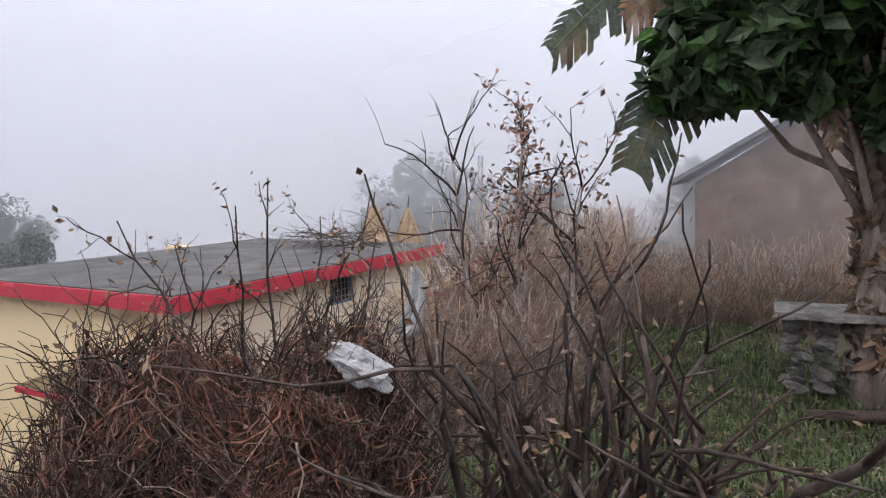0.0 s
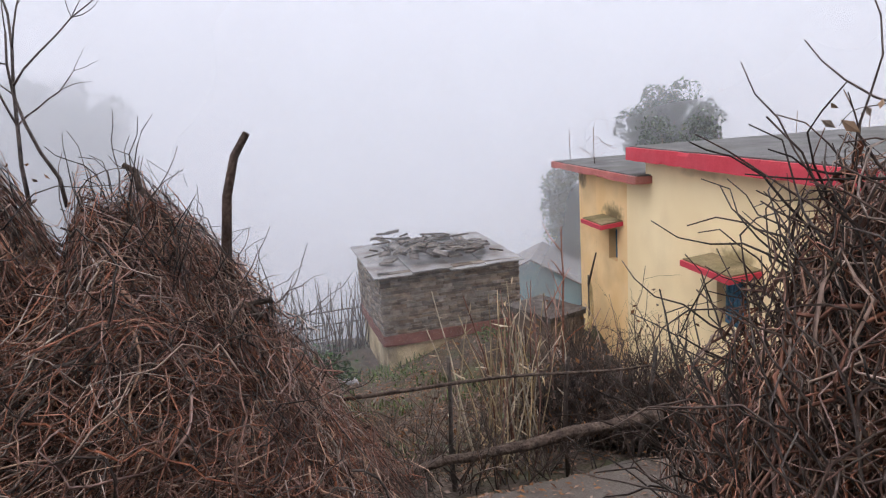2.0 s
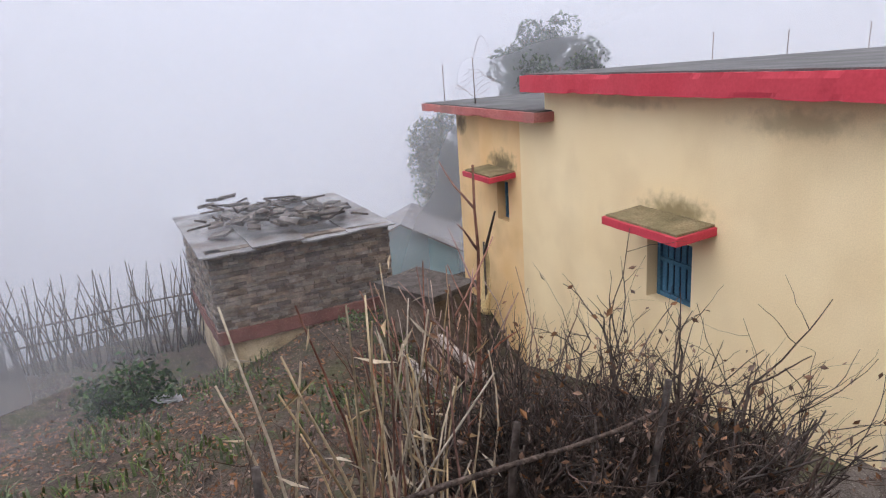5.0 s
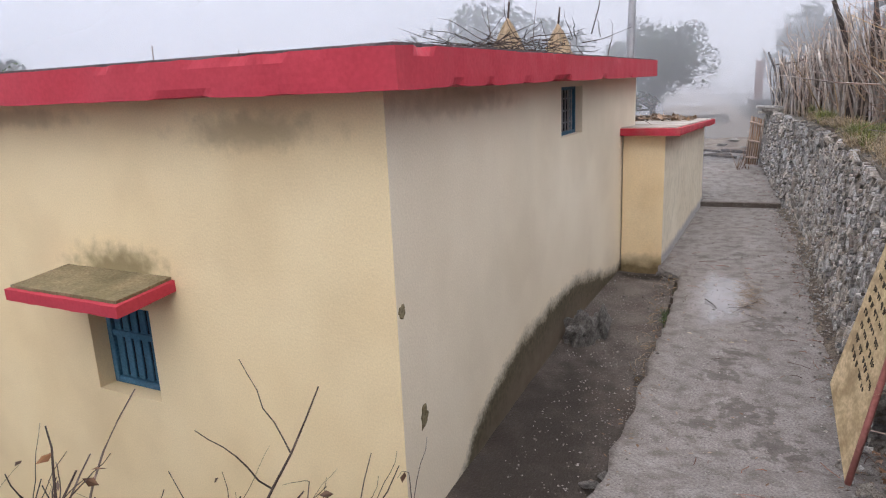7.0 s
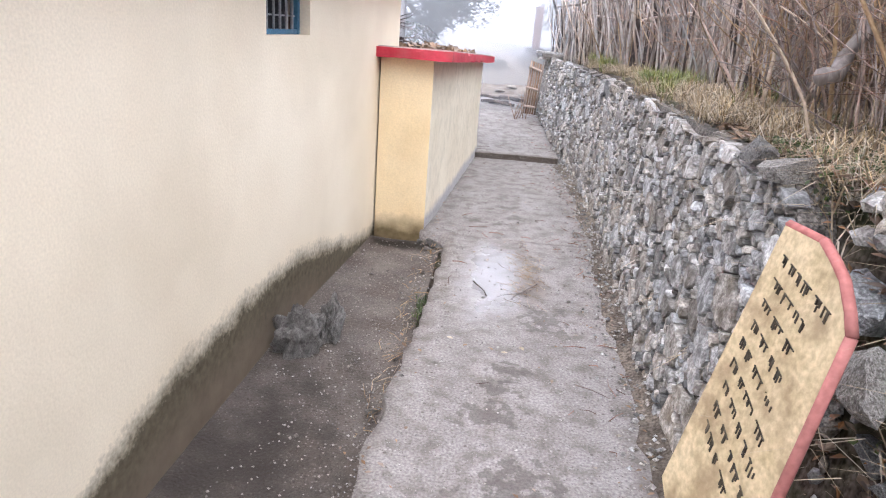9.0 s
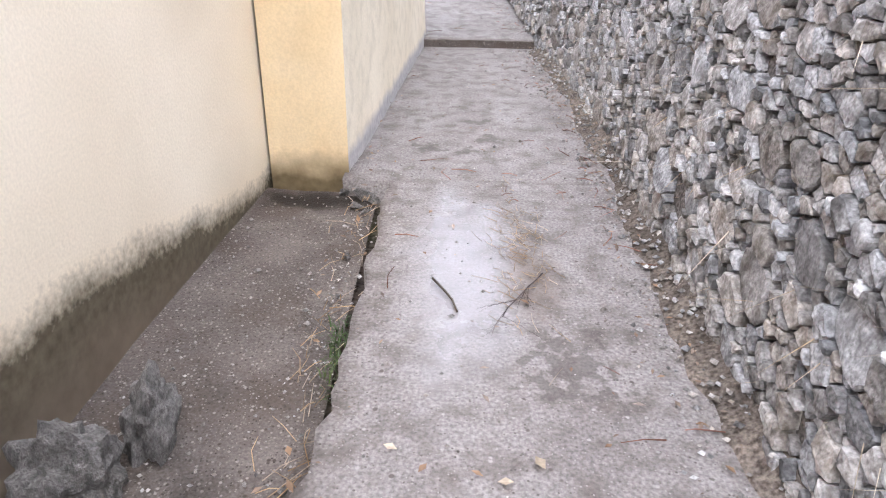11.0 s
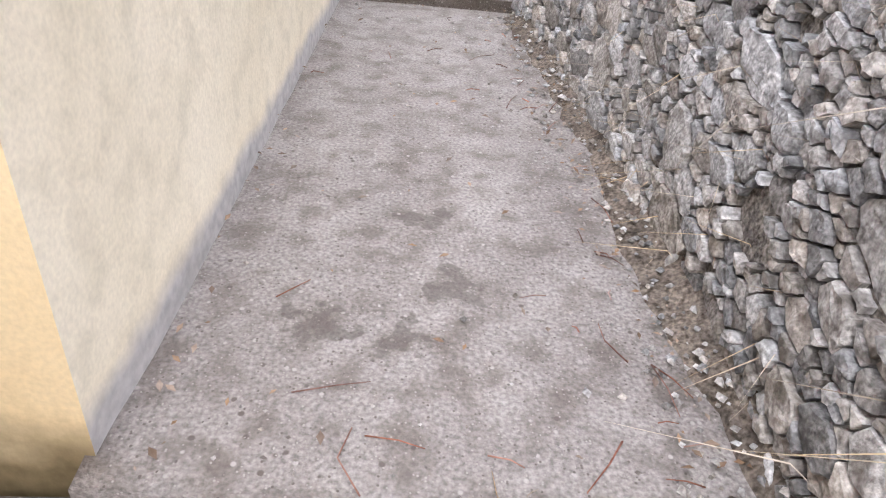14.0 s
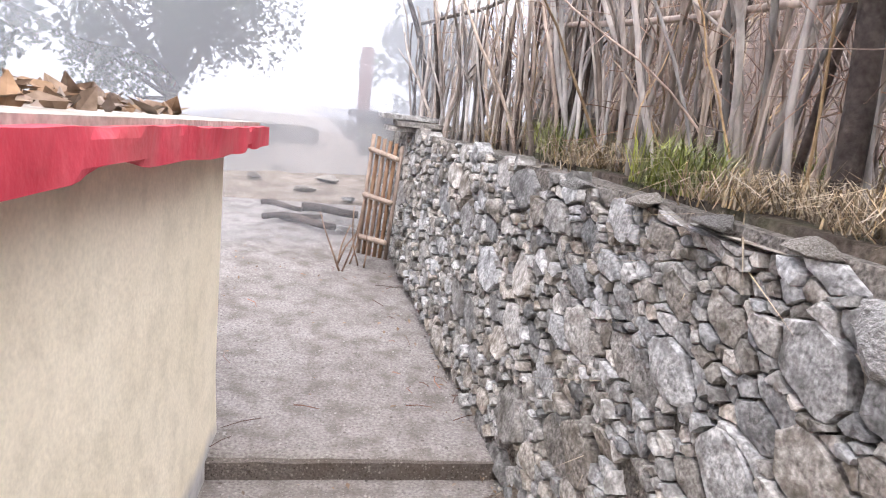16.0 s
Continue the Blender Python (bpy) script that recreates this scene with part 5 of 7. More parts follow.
# ---- mist: thin veils that hang round the place, denser with distance ----
def mist_material(name, density):
    m = bpy.data.materials.new(name)
    m.use_nodes = True
    n, l = m.node_tree.nodes, m.node_tree.links
    n.clear()
    out = n.new("ShaderNodeOutputMaterial")
    tr, df, tl = n.new("ShaderNodeBsdfTransparent"), n.new("ShaderNodeBsdfDiffuse"), n.new("ShaderNodeBsdfTranslucent")
    for b in (df, tl):
        b.inputs["Color"].default_value = (0.93, 0.95, 1.0, 1)
    half, mix = n.new("ShaderNodeMixShader"), n.new("ShaderNodeMixShader")
    l.new(df.outputs[0], half.inputs[1])
    l.new(tl.outputs[0], half.inputs[2])
    nz = n.new("ShaderNodeTexNoise")
    nz.inputs["Scale"].default_value, nz.inputs["Detail"].default_value = 0.09, 3
    geo = n.new("ShaderNodeNewGeometry")
    l.new(geo.outputs["Position"], nz.inputs["Vector"])
    sep = n.new("ShaderNodeSeparateXYZ")
    l.new(geo.outputs["Position"], sep.inputs[0])
    fade = n.new("ShaderNodeMapRange")
    fade.inputs["From Min"].default_value, fade.inputs["From Max"].default_value = 24.0, 7.0
    l.new(sep.outputs["Z"], fade.inputs["Value"])
    a = n.new("ShaderNodeMapRange")
    a.inputs["To Min"].default_value, a.inputs["To Max"].default_value = density * 0.65, min(1.0, density * 1.35)
    l.new(nz.outputs["Fac"], a.inputs["Value"])
    mu = n.new("ShaderNodeMath")
    mu.operation = "MULTIPLY"
    l.new(a.outputs[0], mu.inputs[0])
    l.new(fade.outputs[0], mu.inputs[1])
    l.new(mu.outputs[0], mix.inputs[0])
    l.new(tr.outputs[0], mix.inputs[1])
    l.new(half.outputs[0], mix.inputs[2])
    l.new(mix.outputs[0], out.inputs[0])
    return m


for r, dens in ((9.0, 0.05), (10.6, 0.10), (13.0, 0.26), (16.5, 0.2), (22.0, 0.52), (32.0, 0.65), (55.0, 0.9)):
    v, f = [], []
    seg = 72
    for z in (-30.0, 26.0):
        for i in range(seg):
            t = 2 * math.pi * i / seg
            k = 1 + 0.03 * noise.noise(Vector((math.cos(t) * 3, math.sin(t) * 3, r))) + (0.35 if r < 10 else 0.15) * max(0.0, math.sin(t)) ** 16
            v.append((1.2 + r * k * math.cos(t), -1.2 + r * k * math.sin(t), z))
    for i in range(seg):
        j = (i + 1) % seg
        f.append((i, j, seg + j, seg + i))
    tagged(mesh_object("mist", v, f, mist_material("mist_veil", dens), smooth=True), "thin veil of grey mountain mist", "mist", kind="structure")


M_MUD = node_material("brown_mud_plaster", (0.16, 0.10, 0.075), (0.27, 0.185, 0.14), 2.0, 0.95, 0.5, 40, dirt=(0.10, 0.07, 0.055))


# ---- stick fence on the wall, hedge, stones, board ----
FENCE = [(1.30, 11.5), (1.75, 9.6), (2.02, 8.0), (2.22, 6.0), (2.32, 4.0), (2.42, 2.0)]


def polyline_point(line, k):
    n = len(line) - 1
    i = min(n - 1, int(k * n))
    t = k * n - i
    (ax, ay), (bx, by) = line[i], line[i + 1]
    return ax + (bx - ax) * t, ay + (by - ay) * t


M_FENCE = node_material("brown_grey_stick", (0.19, 0.158, 0.138), (0.50, 0.44, 0.395), 10.0, 0.9, 0.5, 50, random_tint=0.5, bump_scale=30, stretch=(1, 1, 0.25), sat=(0.4, 1.6))


def stick_fence():
    rng = np.random.default_rng(71)
    ob = thing("stick_fence", "fence of close-set rough grey branches on the stone wall", "fence")
    shapes = []
    for i in range(36):
        h = rng.uniform(1.25, 1.8)
        r = rng.uniform(0.007, 0.021)
        p = wander(rng, (0, 0, -0.1), (rng.normal(0, 0.035), rng.normal(0, 0.035), 1), h, r, r * 0.6, 8, 0.13)
        v, f = tube_arrays([p] + ([wander(rng, p[4][0], (rng.normal(0, 0.5), rng.normal(0, 0.5), 1), 0.5, r * 0.45, r * 0.2, 4, 0.2)] if i % 3 == 0 else []), 6)
        me = bpy.data.meshes.new("stick")
        me.from_pydata([tuple(q) for q in v], [], f)
        me.materials.append(M_FENCE if i % 7 else M_BARK_DARK)
        me.polygons.foreach_set("use_smooth", [True] * len(me.polygons))
        shapes.append(me)
    for i in range(290):
        k = i / 290
        x, y = polyline_point(FENCE, min(0.999, max(0, k + rng.normal(0, 0.004))))
        x += rng.normal(0, 0.05)
        o = new("stick", shapes[rng.integers(0, 36)])
        o.parent = ob
        o.matrix_basis = pose(x, y, max(ground_height(x, y), 1.4), 0, 0, rng.uniform(0, 360)) @ Matrix.Diagonal((1, 1, rng.uniform(0.85, 1.1) * (0.8 if k < 0.3 else 1.0), 1))
    for z, a, b in ((1.0, 0.0, 0.42), (0.75, 0.25, 0.75), (0.9, 0.6, 0.98)):
        pts = []
        for k in np.linspace(a, b, 12):
            x, y = polyline_point(FENCE, k)
            pts.append(((x - 0.05, y, max(ground_height(x, y), 1.4) + z + 0.03 * math.sin(9 * k)), 0.016))
        sticks("rail", [pts], M_BARK, ob, sides=6)
    for x, y, dx, r, h in ((2.06, 6.75, -0.32, 0.05, 1.9), (2.12, 6.3, 0.1, 0.045, 1.7), (1.36, 11.3, -0.25, 0.035, 1.35), (2.2, 5.7, -0.1, 0.04, 1.8)):
        z = max(ground_height(x, y), 1.4)
        pts = [((x + 0.05 * math.sin(3 * k) + dx * k * k, y + 0.1 * k, z - 0.08 + h * k), r * (1 - 0.35 * k)) for k in np.linspace(0, 1, 9)]
        sticks("post", [pts], M_BARK_DARK, ob, "thick crooked dark post", sides=8)


stick_fence()


def stem_hedge(name, x0, y0, x1, y1, n, h, seed, label, width=0.35, pale=0.5, back=None):
    """A hedge of long leaning stems, straw and twigs."""
    rng = np.random.default_rng(seed)
    ob = thing(name, label, "hedge")
    groups = {"stem_tangle": [], "straw_tangle": [], "twig_tangle": []}
    for _ in range(n):
        k = rng.random()
        x, y = x0 + (x1 - x0) * k + rng.normal(0, width * 0.5), y0 + (y1 - y0) * k + rng.normal(0, width * 0.5)
        z = ground_height(x, y) - 0.05
        L = h * rng.uniform(0.45, 1.15)
        p = wander(rng, (x, y, z), (rng.normal(0, 0.22), rng.normal(0, 0.22), 1), L, rng.uniform(0.003, 0.009) if rng.random() < 0.85 else rng.uniform(0.010, 0.022), 0.003, 8, 0.26, 0.0)
        groups["straw_tangle" if rng.random() < pale else "stem_tangle"].append(p)
        for _ in range(4):
            q = p[rng.integers(2, 8)][0]
            groups["twig_tangle"].append(wander(rng, q, rng.normal(0, 0.7, 3) + np.array((0, 0, 0.35)), rng.uniform(0.2, 0.6), 0.003, 0.0015, 4, 0.4))
    for nm, mt in (("stem_tangle", M_BARK_STEM), ("straw_tangle", M_STRAW_DULL), ("twig_tangle", M_TWIG_PALE)):
        sticks(nm, groups[nm], mt, ob, sides=4)["kind"] = "stuff"
    return ob


M_BARK_STEM = node_material("grey_brown_stem", (0.17, 0.132, 0.112), (0.44, 0.355, 0.31), 8.0, 0.85, 0.0, 50, random_tint=0.4, island=True)
M_STRAW_DULL = node_material("dull_dry_stem", (0.25, 0.175, 0.11), (0.46, 0.345, 0.23), 5.0, 0.85, 0.0, 40, random_tint=0.45, island=True)
stem_hedge("hedge", 2.35, -1.9, 2.5, 2.4, 760, 1.95, 81, "tall dry hedge of leaning stems and withered straw", 0.4, 0.5)
stem_hedge("hedge", 2.8, 2.0, 2.0, 10.6, 420, 1.75, 82, "loose dry brush behind the stick fence", 0.3, 0.25)
stem_hedge("hedge", 2.15, -2.6, 3.1, 1.2, 420, 1.75, 83, "dark overgrown hedge along the terrace garden", 0.45, 0.12)
stem_hedge("hedge", 2.05, -2.95, 3.55, -1.95, 700, 1.3, 86, "dense dark hedge of bare stems beside the grass", 0.35, 0.05)
stem_hedge("hedge", 3.0, 2.3, 7.4, 3.1, 800, 1.3, 84, "brown wattle hedge at the far edge of the grass", 0.3, 0.3)


def leaning_trunks():
    rng = np.random.default_rng(85)
    for (a, b, r) in (((2.3, 0.2, 1.45), (2.1, -0.4, 3.1), 0.05), ((2.5, 1.3, 1.45), (2.45, 1.0, 3.6), 0.06), ((2.15, -1.2, 1.35), (2.5, -0.7, 3.3), 0.05), ((1.95, 0.7, 1.75), (2.3, 1.3, 2.25), 0.045)):
        a, b = np.array(a), np.array(b)
        path = [(a + (b - a) * k + rng.normal(0, 0.03, 3), r * (1 - 0.4 * k)) for k in np.linspace(0, 1, 8)]
        tagged(sticks("dead_trunk", [path], M_BARK, sides=8), "grey dead trunk leaning in the dry hedge", "trunk", "dead trunks in the hedge")


leaning_trunks()


def small_rock(seed):
    rng = np.random.default_rng(seed)
    bm = bmesh.new()
    bmesh.ops.create_icosphere(bm, subdivisions=1, radius=1.0)
    for v in bm.verts:
        v.co *= rng.uniform(0.65, 1.1)
    me = bpy.data.meshes.new("pebble")
    bm.to_mesh(me)
    bm.free()
    return me


SMALL = [small_rock(300 + i) for i in range(4)]


def slope_stones():
    """Rubble and cap stones round the lower end of the wall."""
    rng = np.random.default_rng(91)
    for i in range(290):
        x, y = rng.uniform(1.16, 1.95), rng.uniform(-2.6, -0.45)
        s = rng.uniform(0.06, 0.17) * (1.35 if rng.random() < 0.12 else 1)
        z = ground_height(x, y)
        rock("rubble_stone", x, y, z - s * 0.05, s, s * rng.uniform(0.6, 0.95), s * rng.uniform(0.5, 0.9), rng.uniform(0, 360), i, "loose grey rubble stone on the bank", rx=rng.uniform(-30, 30), ry=rng.uniform(-30, 30), group="rubble on the bank")
    jv, jf = [], []
    for i in range(1500):
        x, y = rng.uniform(1.16, 2.25), rng.uniform(-3.2, -0.4)
        s = rng.uniform(0.025, 0.09)
        m = pose(x, y, ground_height(x, y) + s * 0.2, *rng.uniform(0, 360, 3)) @ Matrix.Diagonal((s, s * rng.uniform(0.5, 0.9), s * rng.uniform(0.4, 0.8), 1))
        me = SMALL[i % 4]
        b = len(jv)
        jv += [tuple(m @ q.co) for q in me.vertices]
        jf += [tuple(b + k for k in p.vertices) for p in me.polygons]
    stuff("rubble", jv, jf, M_RUBBLE, "small grey rubble over the bank", "rubble")
    sp = on_ground(rng, 4200, 1.35, 2.6, -2.8, 0.3, 0.05)
    v, f = leaf_arrays(rng, sp, rng.uniform(0.03, 0.09, len(sp)), 0.5)
    stuff("fallen_leaves", v, f, M_LEAF_ORANGE, "rust-brown fallen leaves on the bank", "leaves")
    for i in range(30):
        k = i / 30
        y = -0.6 + 11.6 * k
        x = 1.40 + 0.27 + (0.1 if y < 5 else 0.1 - 0.07 * (y - 5)) + rng.normal(0, 0.05)
        s = rng.uniform(0.06, 0.13)
        rock("cap_stone", x, y, 1.42, s * 1.1, s, s * 0.55, rng.uniform(0, 360), i, "flat weathered cap stone on the wall", group="cap stones of the wall")
    rock("boulder", 1.66, 0.12, 1.46, 0.2, 0.15, 0.15, 20, 3, "large pale grey stone lying on the wall")
    rock("boulder", 1.60, 0.42, 1.46, 0.17, 0.12, 0.14, 80, 5, "blue-grey angular stone lying on the wall")
    rock("boulder", 1.52, -0.95, 1.0, 0.15, 0.13, 0.22, 10, 2, "pale rough stone beside a painted board")
    for i, (x, y, z, q) in enumerate(((1.62, -0.80, 0.95, 0.24), (1.68, -0.52, 1.15, 0.26), (1.50, -0.50, 0.70, 0.22), (1.75, -1.05, 1.02, 0.2))):
        rock("boulder", x, y, z, q, q * 0.8, q * 0.75, 61 * i, i + 2, "grey angular stone at the tumbled end of the wall", group="stones at the wall's end")
    rock("boulder", 1.70, 5.2, 1.33, 0.30, 0.16, 0.16, 95, 6, "large flat grey stone on top of the wall")
    rock("boulder", 1.69, 6.1, 1.30, 0.30, 0.14, 0.17, 85, 1, "large flat grey stone on top of the wall")


slope_stones()


def painted_board():
    tl, tr, br, bl = (Vector(p) for p in ((1.28, -0.74, 1.42), (1.32, -1.165, 1.34), (1.11, -1.22, 0.12), (1.06, -0.77, 0.50)))
    ob = thing("sign_board", "weathered yellow painted board with a red edge, leaning on the wall", "sign")
    nrm = (tr - tl).cross(bl - tl).normalized()
    if nrm.x > 0:
        nrm = -nrm

    def at(u, w, off=0.0):
        return tl.lerp(tr, u).lerp(bl.lerp(br, u), w) + nrm * off

    def slab(u0, u1, w0, w1, o0, o1, n=1):
        bm = bmesh.new()
        a = [bm.verts.new(at(u, w, o1)) for u, w in ((u0, w0), (u1, w0), (u1, w1), (u0, w1))]
        b = [bm.verts.new(at(u, w, o0)) for u, w in ((u0, w0), (u1, w0), (u1, w1), (u0, w1))]
        bm.faces.new(a)
        bm.faces.new(b[::-1])
        for i in range(4):
            j = (i + 1) % 4
            bm.faces.new((b[i], b[j], a[j], a[i]))
        bmesh.ops.recalc_face_normals(bm, faces=bm.faces[:])
        return bm
    def top_edge(u):
        return np.interp(u, (0.0, 0.42, 0.75, 1.0), (0.0, -0.035, 0.0, 0.075))
    cols, rows = 10, 16
    v = [at(u, top_edge(u) + (1 - top_edge(u)) * k / rows, o) for o in (0.0, -0.03) for k in range(rows + 1) for u in np.linspace(0, 1, cols + 1)]
    w, half = cols + 1, (cols + 1) * (rows + 1)
    f = [(k * w + c, k * w + c + 1, (k + 1) * w + c + 1, (k + 1) * w + c) for k in range(rows) for c in range(cols)]
    f += [tuple(half + q for q in reversed(quad)) for quad in f]
    loop = list(range(cols)) + [k * w + cols for k in range(rows)] + [rows * w + c for c in range(cols, 0, -1)] + [k * w for k in range(rows, 0, -1)]
    f += [(loop[q - 1], loop[q], half + loop[q], half + loop[q - 1]) for q in range(len(loop))]
    bm = bmesh.new()
    bv = [bm.verts.new(q) for q in v]
    for face in f:
        bm.faces.new([bv[q] for q in face])
    bmesh.ops.recalc_face_normals(bm, faces=bm.faces[:])
    panel = part("panel", bm, M_BOARD, ob)

    def edging(points, label):
        path = [(at(u, w, -0.014), 0.017) for u, w in points]
        sticks("edge_strip", [path], M_RED_FADED, panel, label, sides=6)
    edging([(0.0, 0.0), (0.2, -0.018), (0.42, -0.035)], "worn red painted edge")
    edging([(0.42, -0.035), (0.6, -0.018), (0.75, 0.0), (0.9, 0.04), (1.0, 0.075)], "worn red painted edge")
    edging([(1.0, 0.075), (1.0, 0.35), (1.0, 0.7), (1.0, 1.0)], "worn red painted edge")
    rng = np.random.default_rng(95)
    for row in range(9):
        w = 0.07 + row * 0.072
        u = 0.10 + rng.uniform(0, 0.08)
        end = rng.uniform(0.5, 0.86)
        while u < end:
            n = rng.uniform(0.04, 0.15)
            part("lettering", slab(u, min(end, u + n), w, w + 0.003, -0.002, 0.0045), M_INK, panel)
            for _ in range(4):
                a = rng.uniform(u, u + n)
                h = rng.uniform(0.012, 0.03)
                part("lettering", slab(a, a + 0.007, w + 0.003, w + 0.003 + h, -0.002, 0.0045), M_INK, panel)
            u += n + rng.uniform(0.03, 0.07)


painted_board()


# ---- litter in the lane ----
def lane_litter():
    rng = np.random.default_rng(101)

    def dark_rock(x, y, s, k, label, tall=0.8, rz=0):
        bm = bmesh.new()
        bmesh.ops.create_icosphere(bm, subdivisions=4, radius=1.0)
        o = Vector((k * 7.3, k * 3.1, 0.5))
        for q in bm.verts:
            d = q.co.normalized()
            r = 1 + 0.42 * noise.noise(d * 1.6 + o) + 0.2 * noise.noise(d * 4.0 + o) + 0.12 * noise.noise(d * 10 + o) + 0.06 * noise.noise(d * 24 + o)
            q.co = d * r
        me = bpy.data.meshes.new("concrete_lump")
        bm.to_mesh(me)
        bm.free()
        me.materials.append(M_LUMP)
        ob = new("concrete_lump", me)
        ob.matrix_world = pose(x, y, gutter_level(y) + s * tall * 0.55, 8, 0, rz) @ Matrix.Diagonal((s, s * 0.7, s * tall, 1))
        tagged(ob, label, "rock")
    dark_rock(-0.77, 1.04, 0.145, 2, "rough dark lump of broken concrete in the gutter", 1.5, 30)
    dark_rock(-0.62, 1.30, 0.115, 4, "jagged grey lump of broken concrete in the gutter", 1.6, 100)
    for i, (x, y) in enumerate(((-0.2, -0.42), (-0.24, -0.62), (-0.22, -0.8), (-0.3, -0.98), (-0.16, 0.1), (-0.12, 0.9), (-0.1, 1.35), (-0.4, -1.1), (-0.3, -1.35))):
        rock("kerb_stone", x + 0.1, y, gutter_level(y) + 0.05, rng.uniform(0.05, 0.1), 0.05, 0.06, rng.uniform(0, 360), i, "loose stone at the broken edge of the lane", M_LUMP, group="loose stones at the kerb")
    stick = [((0.30, 2.19, 0.014), 0.006), ((0.35, 2.10, 0.012), 0.005), ((0.39, 2.01, 0.014), 0.005), ((0.41, 1.92, 0.012), 0.004)]
    tagged(sticks("twig", [stick], M_INK, sides=6), "short black bent twig lying on the wet lane", "twig")
    out = []
    for _ in range(150):
        x, y = 0.74 + rng.normal(0, 0.08), 2.5 + rng.normal(0, 0.32)
        a = rng.normal(1.9, 0.5)
        n = rng.uniform(0.03, 0.15)
        out.append([((x, y, 0.012 + rng.uniform(0, 0.012)), 0.0018), ((x + math.cos(a) * n * 0.5 + rng.normal(0, 0.01), y + math.sin(a) * n * 0.5, 0.016), 0.0016), ((x + math.cos(a) * n, y + math.sin(a) * n, 0.013), 0.001)])
    ob = sticks("straw_litter", out, M_STRAW_DULL, sides=3)
    tagged(ob, "trodden wisp of wet straw on the lane", "straw", kind="stuff")
    edge = []
    for _ in range(110):
        x, y, a, n = -0.14 + rng.normal(0, 0.05), rng.uniform(0.2, 3.4), rng.normal(1.4, 0.6), rng.uniform(0.03, 0.2)
        z = gutter_level(y) + 0.03
        edge.append([((x, y, z), 0.0022), ((x + math.cos(a) * n * 0.5 + rng.normal(0, 0.01), y + math.sin(a) * n * 0.5, z + 0.012), 0.002), ((x + math.cos(a) * n, y + math.sin(a) * n, z), 0.0012)])
    tagged(sticks("straw_litter", edge, M_STRAW_DULL, sides=3), "dry straw caught along the broken edge of the lane", "straw", kind="stuff")
    for i, (x, y, q) in enumerate(((-0.16, 3.36, 0.09), (-0.27, 3.42, 0.06), (-0.08, 3.28, 0.07), (-0.19, 3.22, 0.05), (-0.12, 3.12, 0.05), (-0.15, 2.6, 0.04), (-0.13, 2.2, 0.035), (-0.17, 0.5, 0.05), (-0.14, 1.1, 0.04))):
        rock("broken_lump", x, y, gutter_level(y) + q * 0.5, q, q * 0.7, q * 0.9, 53 * i, i, "crumbled lump of dark concrete at the lane's broken edge", M_LUMP, group="crumbled lumps")
    br = []
    branchy(rng, (0.80, 2.25, 0.012), (-0.55, -0.85, 0.0), 0.42, 0.004, 2, br, 0.15, 5, 0.45)
    br = [[((p[0], p[1], 0.014 + 0.006 * rng.random()), r) for p, r in path] for path in br]
    tagged(sticks("twig", br, M_TWIG_DARK, sides=4), "thin forked dry twig lying flat on the lane", "twig")
    bits = []
    for _ in range(130):
        side = rng.random()
        y = rng.uniform(-3.0, 11.0)
        x = rng.uniform(-0.05, 1.3) if side < 0.4 else rng.normal(1.18, 0.1)
        if y > 7.7:
            x *= 0.9
        z = lane_at(0.5, y)[0] + (0.0 if y < 7.66 else 0.09 * max(0, 1 - (y - 7.66) * 0.4)) + 0.012
        a, n = rng.uniform(0, 6.3), rng.uniform(0.03, 0.22)
        bits.append([((x, y, z), 0.0028), ((x + math.cos(a) * n * 0.5 + rng.normal(0, 0.015), y + math.sin(a) * n * 0.5, z + 0.008), 0.0024), ((x + math.cos(a) * n, y + math.sin(a) * n, z), 0.0016)])
    tagged(sticks("twig_litter", bits, M_TWIG, sides=4), "scattered bits of twig on the concrete lane", "litter", kind="stuff")
    sp = []
    for _ in range(900):
        y = rng.uniform(-2.5, 11)
        x = rng.normal(1.3, 0.09) if rng.random() < 0.6 else (rng.uniform(-0.1, 1.3) if rng.random() < 0.55 else rng.normal(-0.12, 0.06))
        sp.append((x, y, lane_at(0.5, y)[0] + (0.02 if y < 7.66 else 0.06)))
    v, f = leaf_arrays(rng, sp, rng.uniform(0.012, 0.05, len(sp)), 0.8)
    stuff("leaf_litter", v, f, M_LEAF_DRY, "small brown leaf bits along the foot of the wall", "leaves")
    sp = on_ground(rng, 1500, -0.35, 2.2, -7.2, -4.4, 0.065, lambda x, y: abs(lane_at(x, y)[1]) < 0.85)
    v, f = leaf_arrays(rng, sp, rng.uniform(0.012, 0.06, len(sp)), 0.8)
    stuff("leaf_litter", v, f, M_LEAF_RUST, "brown leaf and twig bits trodden on the lane", "leaves")
    # grit and pebbles
    v, f = [], []
    for _ in range(2600):
        inn = rng.random()
        y = rng.uniform(-2.5, 9)
        if inn < 0.35:
            x, y = rng.uniform(-1.0, -0.12), rng.uniform(-2.0, 3.4)
            z = gutter_level(y) + 0.02
        else:
            x = rng.uniform(-0.08, 1.34) if rng.random() < 0.6 else rng.normal(1.28, 0.07)
            z = lane_at(0.5, y)[0] + (0.0 if y < 7.66 else 0.05)
        s = rng.uniform(0.003, 0.010) * (1.8 if rng.random() < 0.05 else 1)
        b = len(v)
        c = np.array((x, y, z + s * 0.3))
        for dx, dy, dz in ((1, 0, 0), (-1, 0, 0), (0, 1, 0), (0, -1, 0), (0, 0, 0.8), (0, 0, -0.8)):
            v.append(c + np.array((dx, dy, dz)) * s * rng.uniform(0.6, 1.3))
